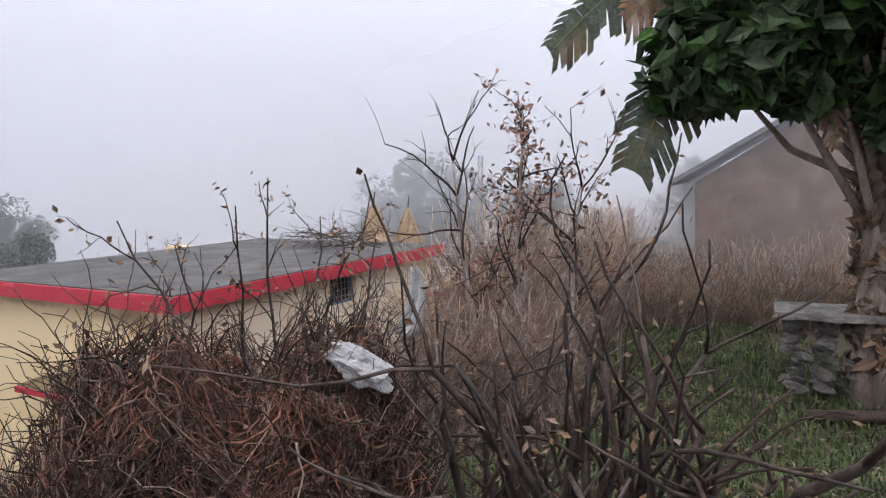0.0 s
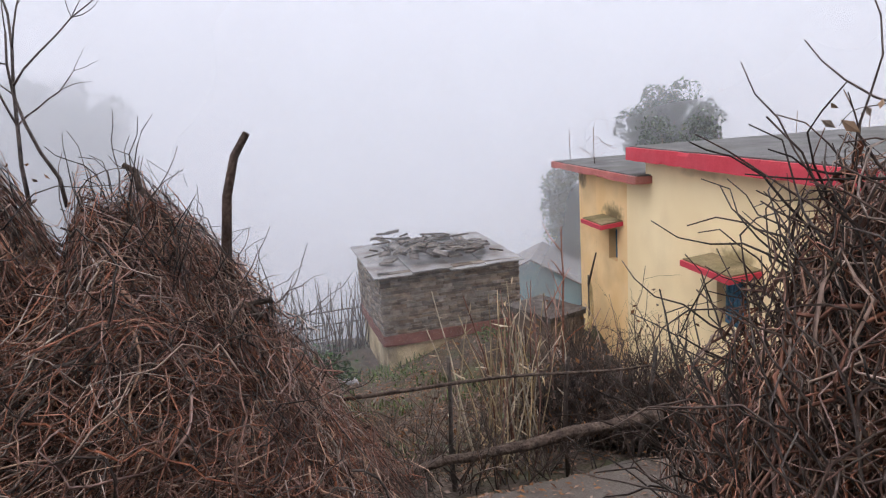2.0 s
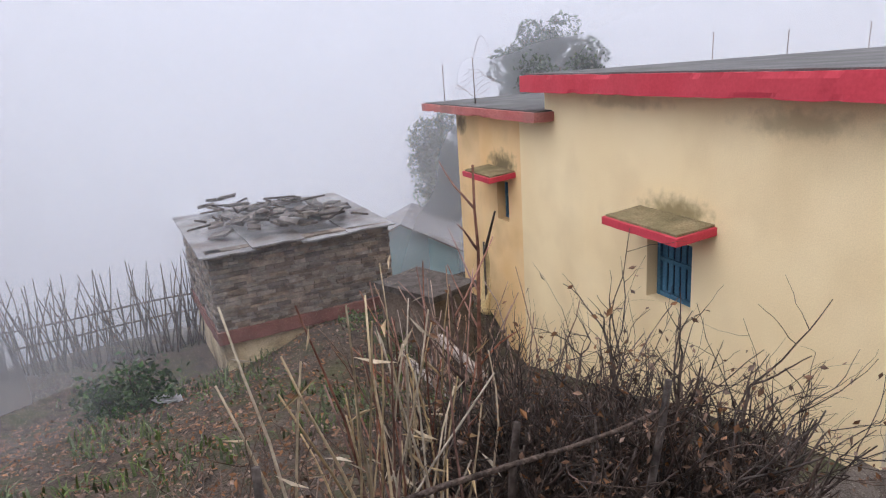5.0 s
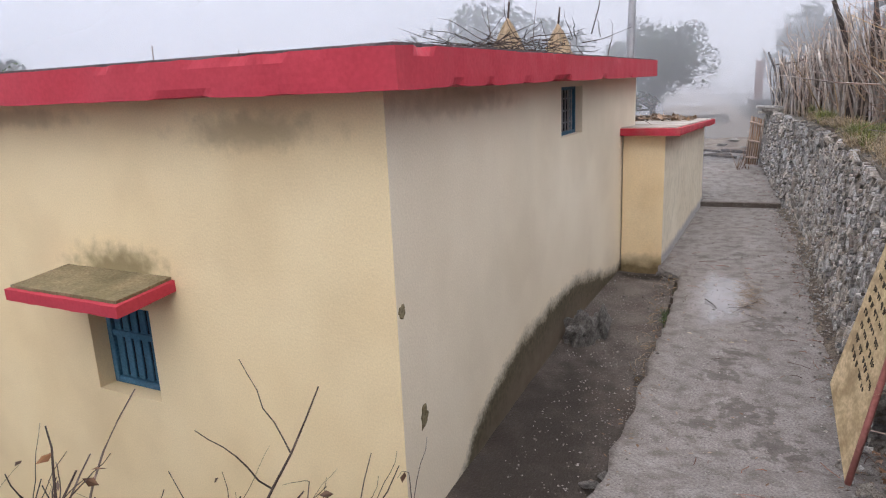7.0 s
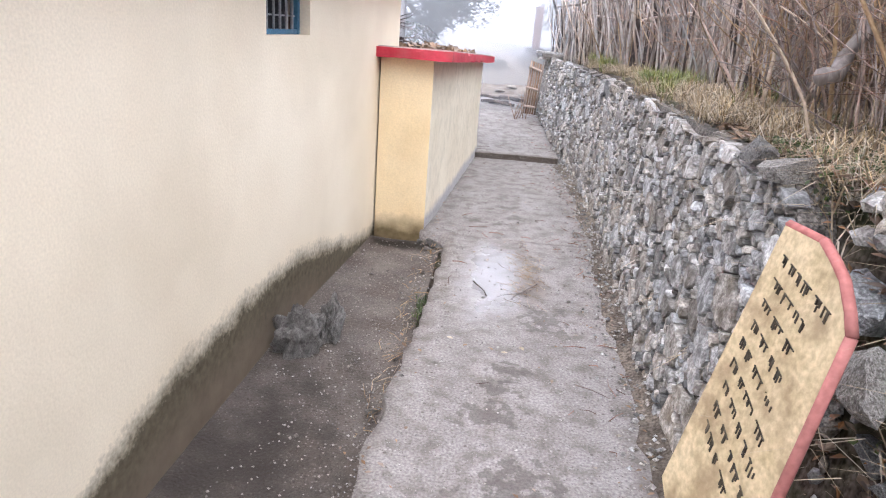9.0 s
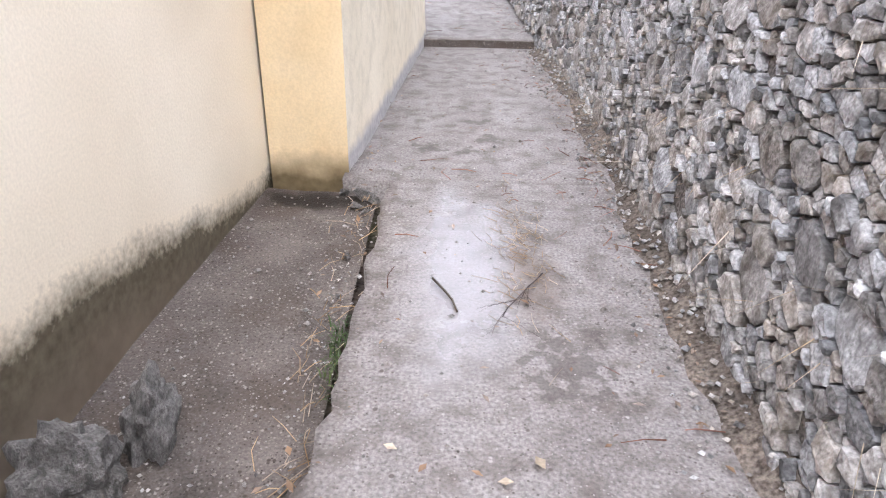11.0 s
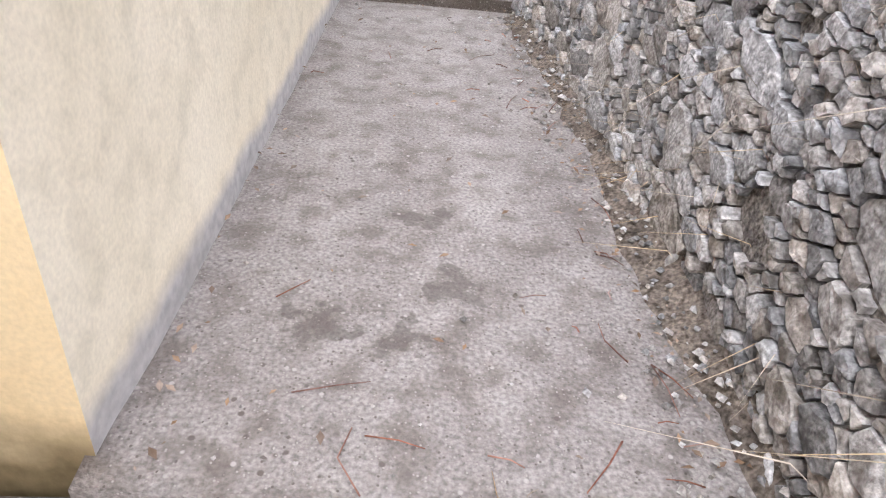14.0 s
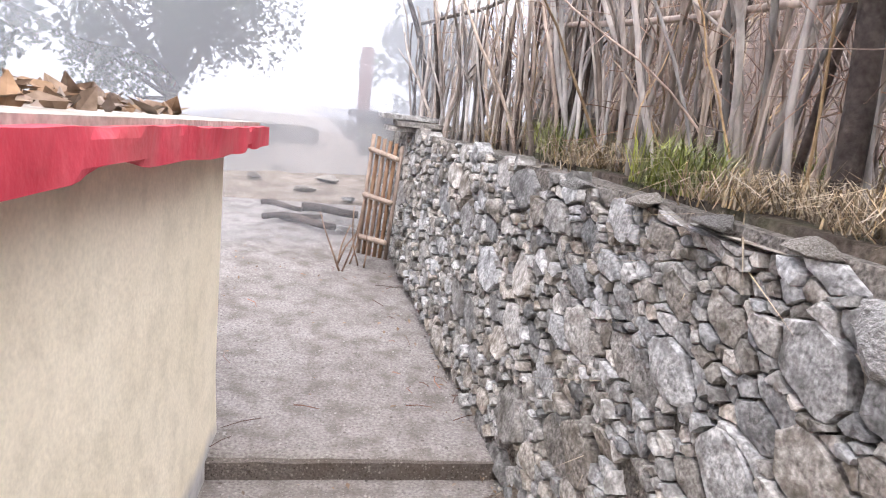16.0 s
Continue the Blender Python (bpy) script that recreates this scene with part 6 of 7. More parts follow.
        f += [(b + i, b + j, b + k) for i, j, k in ((0, 2, 4), (2, 1, 4), (1, 3, 4), (3, 0, 4), (2, 0, 5), (1, 2, 5), (3, 1, 5), (0, 3, 5))]
    stuff("grit", v, f, M_GRIT, "small pale pebbles and grit on the lane", "gravel")
    for x, y, r in ((0.20, 1.13, 0.05), (0.66, 1.08, 0.06), (0.55, 1.0, 0.05)):
        v, f = leaf_arrays(rng, [(x, y, 0.018)], [r * 1.0], 0.95, 0.6)
        tagged(mesh_object("fallen_leaf", v, f, M_STRAW), "single fallen yellow leaf on the lane", "leaf", "fallen leaves")
    sp = [(-0.06 + rng.normal(0, 0.02), 1.7 + rng.normal(0, 0.12), -0.06) for _ in range(160)]
    v, f = blade_arrays(rng, sp, rng.uniform(0.02, 0.05, len(sp)), 1.0, 0.003)
    stuff("weeds", v, f, M_GRASS, "small green weeds in the joint of the gutter", "plants")


def soil_strips():
    """Loose brown soil along the foot of the stone wall and along the broken edge of the lane."""
    v, f = [], []
    n = 7
    ss = np.arange(0.05, 8.1, 0.07)
    for s in ss:
        p, t = wall_foot(s)
        nrm = Vector((-t.y, t.x, 0))
        w = 0.15 + 0.11 * noise.noise(Vector((s * 1.1, 3, 1))) + 0.05 * noise.noise(Vector((s * 6, 2, 8)))
        for i in range(n):
            k = i / (n - 1)
            q = p + nrm * (w * k - 0.04)
            h = 0.085 * (1 - k) ** 1.6 + 0.004 + 0.022 * (1 - k) * noise.noise(Vector((q.x * 14, q.y * 14, 4))) - (0.02 if i == n - 1 else 0)
            v.append((q.x, q.y, ground_base(q.y) + h))
    for j in range(len(ss) - 1):
        for i in range(n - 1):
            f.append((j * n + i, (j + 1) * n + i, (j + 1) * n + i + 1, j * n + i + 1))
    tagged(mesh_object("soil_strip", v, f, M_CRUMBS, smooth=True), "loose brown soil along the foot of the stone wall", "soil", kind="structure")
    rng = np.random.default_rng(109)
    v, f = [], []
    for _ in range(900):
        if rng.random() < 0.65:
            p, t = wall_foot(rng.uniform(0.05, 8.1))
            o = abs(rng.normal(0, 0.12))
            x, y, z = p.x - t.y * o, p.y, ground_base(p.y) + 0.06 * max(0.0, 1 - o / 0.15)
        else:
            y = rng.uniform(-1.2, 3.4)
            x, z = -0.15 + rng.normal(0, 0.05), gutter_level(y) + 0.015
        s = rng.uniform(0.006, 0.022) * (0.45 if x < 0 else 1.0)
        b = len(v)
        c = np.array((x, y, z + s * 0.3))
        for d in ((1, 0, 0), (-1, 0, 0), (0, 1, 0), (0, -1, 0), (0, 0, 0.7), (0, 0, -0.7)):
            v.append(c + np.array(d) * s * rng.uniform(0.5, 1.3))
        f += [(b + i, b + j, b + k) for i, j, k in ((0, 2, 4), (2, 1, 4), (1, 3, 4), (3, 0, 4), (2, 0, 5), (1, 2, 5), (3, 1, 5), (0, 3, 5))]
    stuff("rubble", v, f, M_STONE_IS, "small stone chips along the edges of the lane", "gravel")


M_CRUMBS = node_material("brown_crumbly_soil", (0.08, 0.062, 0.048), (0.20, 0.16, 0.125), 9.0, 1.0, 1.0, 60, dirt=(0.05, 0.04, 0.03), bump_scale=45, grain=0.5)
soil_strips()
M_LUMP = node_material("broken_concrete", (0.13, 0.12, 0.11), (0.35, 0.33, 0.31), 16.0, 0.95, 0.9, 70, dirt=(0.05, 0.05, 0.045), dirt_scale=4, bump_scale=30)
M_GRIT = node_material("pale_grit", (0.16, 0.142, 0.127), (0.34, 0.31, 0.285), 30.0, 0.9, 0.0, 60, random_tint=0.4, island=True)
lane_litter()


# ---- far end of the lane ----
def leaning_gate():
    ob = thing("wooden_gate", "old slatted wooden gate leaning on the stone wall", "gate")
    a, b, c, d = (Vector(p) for p in ((0.86, 10.46, 1.40), (1.07, 10.2, 1.34), (1.0, 10.1, 0.44), (0.80, 10.36, 0.42)))
    n = 6
    for i in range(n):
        k = i / (n - 1)
        p, q = a.lerp(b, k), d.lerp(c, k)
        sticks("slat", [[(p, 0.017), (p.lerp(q, 0.5), 0.018), (q, 0.017)]], M_WOOD, ob, sides=4)
    for w in (0.12, 0.5, 0.85):
        p, q = a.lerp(d, w), b.lerp(c, w)
        sticks("crossbar", [[(p + Vector((-0.02, -0.02, 0)), 0.022), (q + Vector((-0.02, -0.02, 0)), 0.022)]], M_WOOD_PALE, ob, sides=4)


M_WOOD_PALE = node_material("pale_wood", (0.32, 0.24, 0.19), (0.46, 0.36, 0.29), 8.0, 0.85, 0.3, 50)
leaning_gate()


def far_end():
    rng = np.random.default_rng(111)
    for i, (x0, y0, x1, y1, r) in enumerate(((0.1, 11.5, 0.62, 11.1, 0.04), (-0.05, 11.3, 0.5, 11.55, 0.03), (0.3, 11.7, 0.85, 11.5, 0.045), (-0.1, 11.75, 0.3, 11.5, 0.03))):
        z = max(lane_at(x0, y0)[0], lane_at(x1, y1)[0]) + r + 0.02 * i
        path = [((x0 + (x1 - x0) * k, y0 + (y1 - y0) * k + 0.02 * math.sin(7 * k), z + 0.01 * math.sin(5 * k)), r * (1 - 0.2 * k)) for k in np.linspace(0, 1, 7)]
        tagged(sticks("log", [path], M_BARK_DARK, sides=8), "short dark log lying across the lane", "log", "logs on the lane")
    for i, (x, y, s) in enumerate(((0.72, 11.2, 0.14), (0.3, 12.6, 0.16), (-0.3, 13.0, 0.15), (0.55, 13.2, 0.2), (-0.1, 13.6, 0.12), (0.8, 12.3, 0.12))):
        rock("flat_stone", x, y, lane_at(x, y)[0] + 0.05, s, s * 0.8, s * 0.4, 40 * i, i, "flat grey stone lying on the lane", group="flat stones")
    # small unfinished hut with one standing post
    ob = thing("ruined_hut", "low stone hut with a single concrete post in the mist", "hut")
    part("post", box_bm([(1.08, 17.75, 0.75, 1.30, 17.98, 2.6)], 0.01), M_POST, ob, "reddish concrete post")
    part("lintel", box_bm([(0.92, 17.6, 1.34, 2.6, 18.2, 1.46)], 0.01), M_SLAB, ob, "grey slab on top of the wall")
    part("stub", box_bm([(1.10, 17.78, 0.9, 1.28, 17.95, 1.33)], 0.01), M_CLOTH, ob, "pale plastered stub of a pillar")
    part("wall", roughen(box_bm([(0.95, 17.6, -0.2, 1.32, 20.0, 0.88)]), 0.2, 0.03, 4.0), M_STONE_IS, ob, "brown stone side wall")
    part("wall", roughen(box_bm([(1.2, 17.9, -0.2, 3.4, 18.2, 1.34)]), 0.25, 0.03, 4.0), M_SLAB_PALE, ob, "pale plastered back wall")
    low = thing("low_wall", "low dry stone wall across the slope in the mist", "wall")
    part("stones", roughen(box_bm([(-4.5, 15.5, 0.2, 0.4, 15.9, 1.15)]), 0.2, 0.06, 3.0), M_STONE_IS, low)
    for x, y, z, sx, sy in ((1.25, 10.9, 1.43, 0.26, 0.2), (1.3, 10.8, 1.48, 0.24, 0.2), (1.22, 11.0, 1.53, 0.28, 0.2)):
        o = part("slate_slab", roughen(box_bm([(x - sx, y - sy, z, x + sx, y + sy, z + 0.04)]), 0.1, 0.008, 8.0), M_STONE, None)
        tagged(o, "flat slate slab stacked on the wall end", "slab", "stacked slabs")
    # sticks leaning by the gate
    out = [wander(rng, (0.62 + rng.uniform(0, 0.3), 10.0 + rng.uniform(0, 0.4), 0.33), (rng.normal(0.1, 0.25), rng.normal(0.1, 0.2), 1), rng.uniform(0.3, 0.7), 0.008, 0.004, 4, 0.2) for _ in range(7)]
    tagged(sticks("kindling", out, M_WOOD), "bundle of thin sticks beside the leaning gate", "sticks", kind="stuff")


M_POST = node_material("reddish_post", (0.22, 0.13, 0.12), (0.32, 0.2, 0.185), 4.0, 0.9, 0.3)
far_end()


# ---- trees ----
def tree(name, x, y, z0, trunk_h, r, crown, leaf, n, seed, label, material, leaf_material, clumps=26):
    """Tapered trunk with limbs and a crown of leaf clumps; crown: centre and radii."""
    rng = np.random.default_rng(seed)
    ob = thing(name, label, "tree")
    c, rad = np.array(crown[0]), np.array(crown[1])
    top = np.array((x, y, z0 + trunk_h))
    trunk = [(np.array((x, y, z0)) + (top - np.array((x, y, z0))) * k + rng.normal(0, 0.03, 3) * (k > 0), r * (1 - 0.45 * k)) for k in np.linspace(0, 1, 7)]
    stem = sticks("trunk", [trunk], material, ob, sides=9)
    limbs, spots = [], []
    for _ in range(clumps):
        d = rng.normal(0, 1, 3)
        d /= np.linalg.norm(d)
        p = c + d * rad * rng.uniform(0.45, 1.0)
        s = trunk[rng.integers(3, 7)][0]
        mid = (s + p) / 2 + rng.normal(0, 0.12, 3)
        limbs.append([(s, r * 0.35), (mid, r * 0.22), (p, r * 0.08)])
        cr = rad.mean() * rng.uniform(0.2, 0.42)
        for _ in range(n // clumps):
            q = rng.normal(0, 1, 3)
            q /= np.linalg.norm(q)
            spots.append(p + q * cr * rng.uniform(0.3, 1.0) ** 0.5)
    for i, l in enumerate(limbs):
        if i < 12:
            sticks("limb", [l], material, stem, sides=5)
    sticks("twig_tangle", limbs[12:], material, stem, sides=4)["kind"] = "stuff"
    v, f = leaf_arrays(rng, spots, rng.uniform(leaf * 0.6, leaf * 1.3, len(spots)), 0.15, 0.5)
    mesh_object("crown", v, f, leaf_material, ob)["kind"] = "stuff"
    return ob


tree("tree", -12.2, 3.0, -2.5, 4.2, 0.16, ((-12.15, 2.95, 2.25), (1.35, 1.35, 1.1)), 0.13, 15000, 121, "round leafy tree behind the house in the mist", M_BARK_DARK, M_LEAF_FAR, 60)
tree("tree", -1.5, 14.3, 0.3, 2.2, 0.1, ((-1.5, 14.3, 2.6), (1.35, 1.2, 1.2)), 0.09, 12000, 122, "leafy tree by the lane, pale in the mist", M_BARK_DARK, M_LEAF_FAR, 55)
tree("tree", -21.5, -14.2, -5.2, 8.0, 0.2, ((-21.3, -14.0, 2.4), (2.6, 2.6, 3.2)), 0.2, 14000, 123, "tall tree, faint in the fog", M_BARK_DARK, M_LEAF_FAR, 60)
tree("tree", -16.5, -11.0, -3.6, 3.4, 0.16, ((-16.5, -11.0, -0.2), (1.8, 1.8, 1.6)), 0.24, 3600, 124, "spreading tree, faint in the fog", M_BARK_DARK, M_LEAF_FAR, 26)
tree("tree", -14.3, 1.0, -2.9, 2.6, 0.14, ((-14.2, 1.0, -0.4), (0.95, 1.1, 1.7)), 0.11, 13000, 125, "dense dark tree beside the house end", M_BARK_DARK, M_LEAF_FAR, 60)
tree("tree", -7.5, 17.5, 0.0, 3.0, 0.14, ((-7.5, 17.5, 3.0), (3.2, 2.5, 2.2)), 0.26, 4200, 126, "broad tree on the slope, faint in the fog", M_BARK_DARK, M_LEAF_FAR, 30)
tree("tree", 3.4, 24.0, 0.6, 2.4, 0.12, ((3.4, 24.0, 2.8), (1.8, 1.5, 1.6)), 0.22, 3000, 127, "small tree beyond the hut, faint in the fog", M_BARK_DARK, M_LEAF_FAR, 24)
tree("tree", -4.6, 13.5, 0.0, 2.0, 0.1, ((-4.6, 13.5, 2.1), (1.9, 1.3, 1.1)), 0.16, 4000, 128, "bushy tree behind the hay stacks in the mist", M_BARK_DARK, M_LEAF_FAR, 28)
tree("broadleaf_tree", 6.15, -0.75, 1.55, 3.1, 0.15, ((6.0, -1.05, 5.15), (1.75, 1.2, 1.15)), 0.27, 12500, 129, "dark green broadleaf tree with a trunk wrapped in dry bark", M_BARK, M_LEAF, 44)


def dry_wraps():
    rng = np.random.default_rng(131)
    sp = [(6.15 + 0.16 * math.cos(a), -0.75 + 0.16 * math.sin(a), z) for a, z in zip(rng.uniform(0, 6.3, 260), rng.uniform(1.9, 4.2, 260))]
    v, f = leaf_arrays(rng, sp, rng.uniform(0.12, 0.3, len(sp)), 0.0, 0.4)
    stuff("dry_leaves", v, f, M_LEAF_DRY, "dry brown leaf sheaths hanging on a trunk", "leaves")


dry_wraps()


def banana_leaf(root, tip, width, seed, material, sag=0.25):
    """A long torn leaf: a midrib with ragged strips on both sides."""
    rng = np.random.default_rng(seed)
    r, t = np.array(root), np.array(tip)
    n = 22
    spine = [r + (t - r) * k + np.array((0, 0, sag * math.sin(math.pi * k))) for k in np.linspace(0, 1, n)]
    ob = thing("banana_leaf", "large torn drooping banana leaf", "leaf", group="banana leaves")
    sticks("midrib", [[(p, 0.018 * (1 - 0.8 * i / n)) for i, p in enumerate(spine)]], M_LEAF_RIB, ob, sides=5)
    d = (t - r) / np.linalg.norm(t - r)
    s = np.cross(d, (0.25, 0.95, 0.15))
    s /= np.linalg.norm(s)
    v, f = [], []
    for side in (-1, 1):
        for i in range(n - 1):
            k = (i + 0.5) / n
            w = width * math.sin(math.pi * min(1, 0.12 + k * 0.84)) ** 0.5 * (rng.uniform(0.88, 1.05) if rng.random() < 0.7 else rng.uniform(0.6, 0.85))
            droop = np.array((0, 0, -0.35 * w)) + d * w * 0.35
            a, b = spine[i], spine[i + 1]
            o = side * s * w + droop + rng.normal(0, 0.012, 3)
            m = side * s * w * 0.5 + droop * 0.3 + np.array((0, 0, 0.03))
            j = len(v)
            v += [a, b, b + m, a + m, a * 0.04 + b * 0.96 + o, a * 0.94 + b * 0.06 + o]
            f += [(j, j + 1, j + 2, j + 3), (j + 3, j + 2, j + 4, j + 5)]
    mesh_object("blade", v, f, material, ob)


M_LEAF_RIB = node_material("leaf_rib", (0.12, 0.15, 0.07), (0.2, 0.22, 0.11), 6.0, 0.6, 0.0)
M_BANANA = node_material("banana_leaf", (0.035, 0.05, 0.035), (0.08, 0.10, 0.07), 5.0, 0.5, 0.2, 30, dirt=(0.16, 0.11, 0.06), dirt_scale=2.0, dirt_amount=0.7, random_tint=0.2, island=True)
banana_leaf((4.85, -1.25, 5.05), (4.12, -1.5, 3.82), 0.38, 1, M_BANANA)
banana_leaf((4.6, -1.4, 5.6), (3.40, -1.72, 4.92), 0.28, 2, M_BANANA, 0.2)
banana_leaf((5.0, -1.4, 5.6), (4.05, -1.6, 5.15), 0.28, 3, M_LEAF_DRY, 0.15)
banana_leaf((5.6, -1.3, 4.7), (5.75, -1.5, 3.95), 0.12, 4, M_LEAF_DRY, 0.05)


def bare_tree(x, y, h, seed, label, leaves=0, lean=(0, 0), r=0.035, spread=0.45):
    rng = np.random.default_rng(seed)
    ob = thing("bare_tree", label, "tree")
    out = []
    z = ground_height(x, y)
    trunk = wander(rng, (x, y, z - 0.1), (lean[0], lean[1], 1), h, r, r * 0.3, 8, 0.1)
    sticks("trunk", [trunk], M_BARK, ob, sides=7)
    for k in range(3, 9):
        for _ in range(2):
            branchy(rng, trunk[k][0], rng.normal(0, spread, 3) + np.array((0, 0, 0.8)), h * rng.uniform(0.18, 0.4), r * 0.35, 2, out, 0.25, 3, 0.6)
    sticks("branch_tangle", out, M_TWIG_DARK, ob)["kind"] = "stuff"
    if leaves:
        paths = out + [trunk[2:]] * 10
        v, f = seed_leaves(rng, paths, leaves, 0.085, 0.07)
        mesh_object("withered_leaves", v, f, M_LEAF_RED, ob)["kind"] = "stuff"


M_LEAF_RED = node_material("red_brown_leaf", (0.16, 0.085, 0.065), (0.30, 0.185, 0.15), 5.0, 0.85, 0.1, 30, random_tint=0.4, island=True)
bare_tree(3.1, -1.85, 2.75, 141, "bare sapling with hanging red-brown withered leaves", 5, (0.05, 0.0))
bare_tree(2.75, -1.9, 2.6, 142, "thin bare sapling in the garden hedge", 0, (-0.03, 0))
bare_tree(3.4, -1.2, 2.3, 143, "bare sapling with a few brown leaves", 2, (0.1, 0))


ROCKS_DARK = []
for me in ROCKS:
    me = me.copy()
    me.materials.clear()
    me.materials.append(M_LUMP)
    ROCKS_DARK.append(me)


def garden_shrubs():
    rng = np.random.default_rng(151)
    for i, (x, y, h, n) in enumerate(((4.02, -5.15, 1.35, 9), (4.42, -5.2, 1.75, 13), (4.66, -5.35, 1.5, 8), (4.88, -5.15, 1.6, 3), (5.2, -5.35, 1.1, 7), (3.85, -4.7, 1.2, 9))):
        out = []
        for _ in range(n):
            px, py = x + rng.normal(0, 0.09), y + rng.normal(0, 0.09)
            branchy(rng, (px, py, ground_height(px, py) - 0.05), (rng.normal(0, 0.16), rng.normal(0, 0.16), 1), h * rng.uniform(0.55, 1.05), 0.026 if n > 4 else 0.034, 1, out, 0.3, 4, 0.6)
        ob = thing("bare_shrub", "bare dark shrub stems with a few shrivelled leaves", "shrub", group="bare shrubs")
        for k, p in enumerate(out[:10]):
            sticks("stem", [p], M_BARK_DARK, ob, sides=6)
        sticks("twig_tangle", out[10:] or out[:1], M_TWIG_DARK, ob)["kind"] = "stuff"
        v, f = seed_leaves(rng, out, 3 if n > 4 else 1, 0.05, 0.03)
        mesh_object("shrivelled_leaves", v, f, M_LEAF_DRY, ob)["kind"] = "stuff"
    # stacked stones with a plank, a branch on the ground
    ob = thing("stone_stack", "square stack of dark field stones with a flat slab on top", "stones")
    k = 0
    for lev in range(5):
        for a in range(3):
            for b in range(2):
                o = new("stone", ROCKS_DARK[k % 8])
                o.parent = ob
                o.matrix_basis = pose(5.55 + a * 0.24 + rng.normal(0, 0.02), -0.75 + b * 0.25, 1.72 + lev * 0.15, 0, 0, 37 * k) @ Matrix.Diagonal((0.15, 0.14, 0.11, 1))
                k += 1
    part("slab", roughen(box_bm([(5.35, -1.0, 2.42, 6.25, -0.35, 2.48)]), 0.15, 0.012, 6.0), M_LUMP, ob)
    path = [((5.6 + 1.3 * q, -1.3 - 0.3 * q, ground_height(5.6 + 1.3 * q, -1.3 - 0.3 * q) + 0.05 + 0.18 * q), 0.06) for q in np.linspace(0, 1, 6)]
    tagged(sticks("fallen_branch", [path], M_BARK_DARK, sides=7), "thick dark branch lying on the garden soil", "branch")


garden_shrubs()


def stone_house():
    ob = thing("stone_house", "old stone house with a pitched slate roof, faint in the fog", "house")
    part("wall", roughen(box_bm([(3.9, 10.5, 1.2, 10.2, 10.9, 3.6)]), 0.3, 0.03, 3.0), M_MUD, ob, "brown mud-plastered gable wall")
    bm = bmesh.new()
    a = [bm.verts.new(p) for p in ((3.9, 10.5, 3.6), (10.2, 10.5, 3.6), (7.05, 10.5, 5.6))]
    b = [bm.verts.new(p) for p in ((3.9, 10.9, 3.6), (10.2, 10.9, 3.6), (7.05, 10.9, 5.6))]
    bm.faces.new(a)
    bm.faces.new(b[::-1])
    for i in range(3):
        j = (i + 1) % 3
        bm.faces.new((a[j], a[i], b[i], b[j]))
    part("gable", bm, M_MUD, ob)
    part("wall", roughen(box_bm([(3.9, 10.9, 1.2, 4.3, 16.0, 3.6)]), 0.3, 0.03, 3.0), M_MUD, ob, "brown mud-plastered side wall")
    for sgn in (-1, 1):
        bm = box_bm([(0, 10.1, 0, 4.3, 16.4, 0.12)])
        for v in bm.verts:
            k = v.co.x / 4.3
            v.co.x = 7.05 + sgn * (0.0 + 3.75 * k)
            v.co.z += 5.72 - 2.2 * k
        if sgn < 0:
            bmesh.ops.reverse_faces(bm, faces=bm.faces[:])
        part("roof_slope", roughen(bm, 0.35, 0.03, 4.0), M_SLATE, ob, "grey slate roof slope")


M_SLATE = node_material("grey_slate", (0.11, 0.11, 0.115), (0.2, 0.2, 0.21), 5.0, 0.8, 0.5, 40)
stone_house()


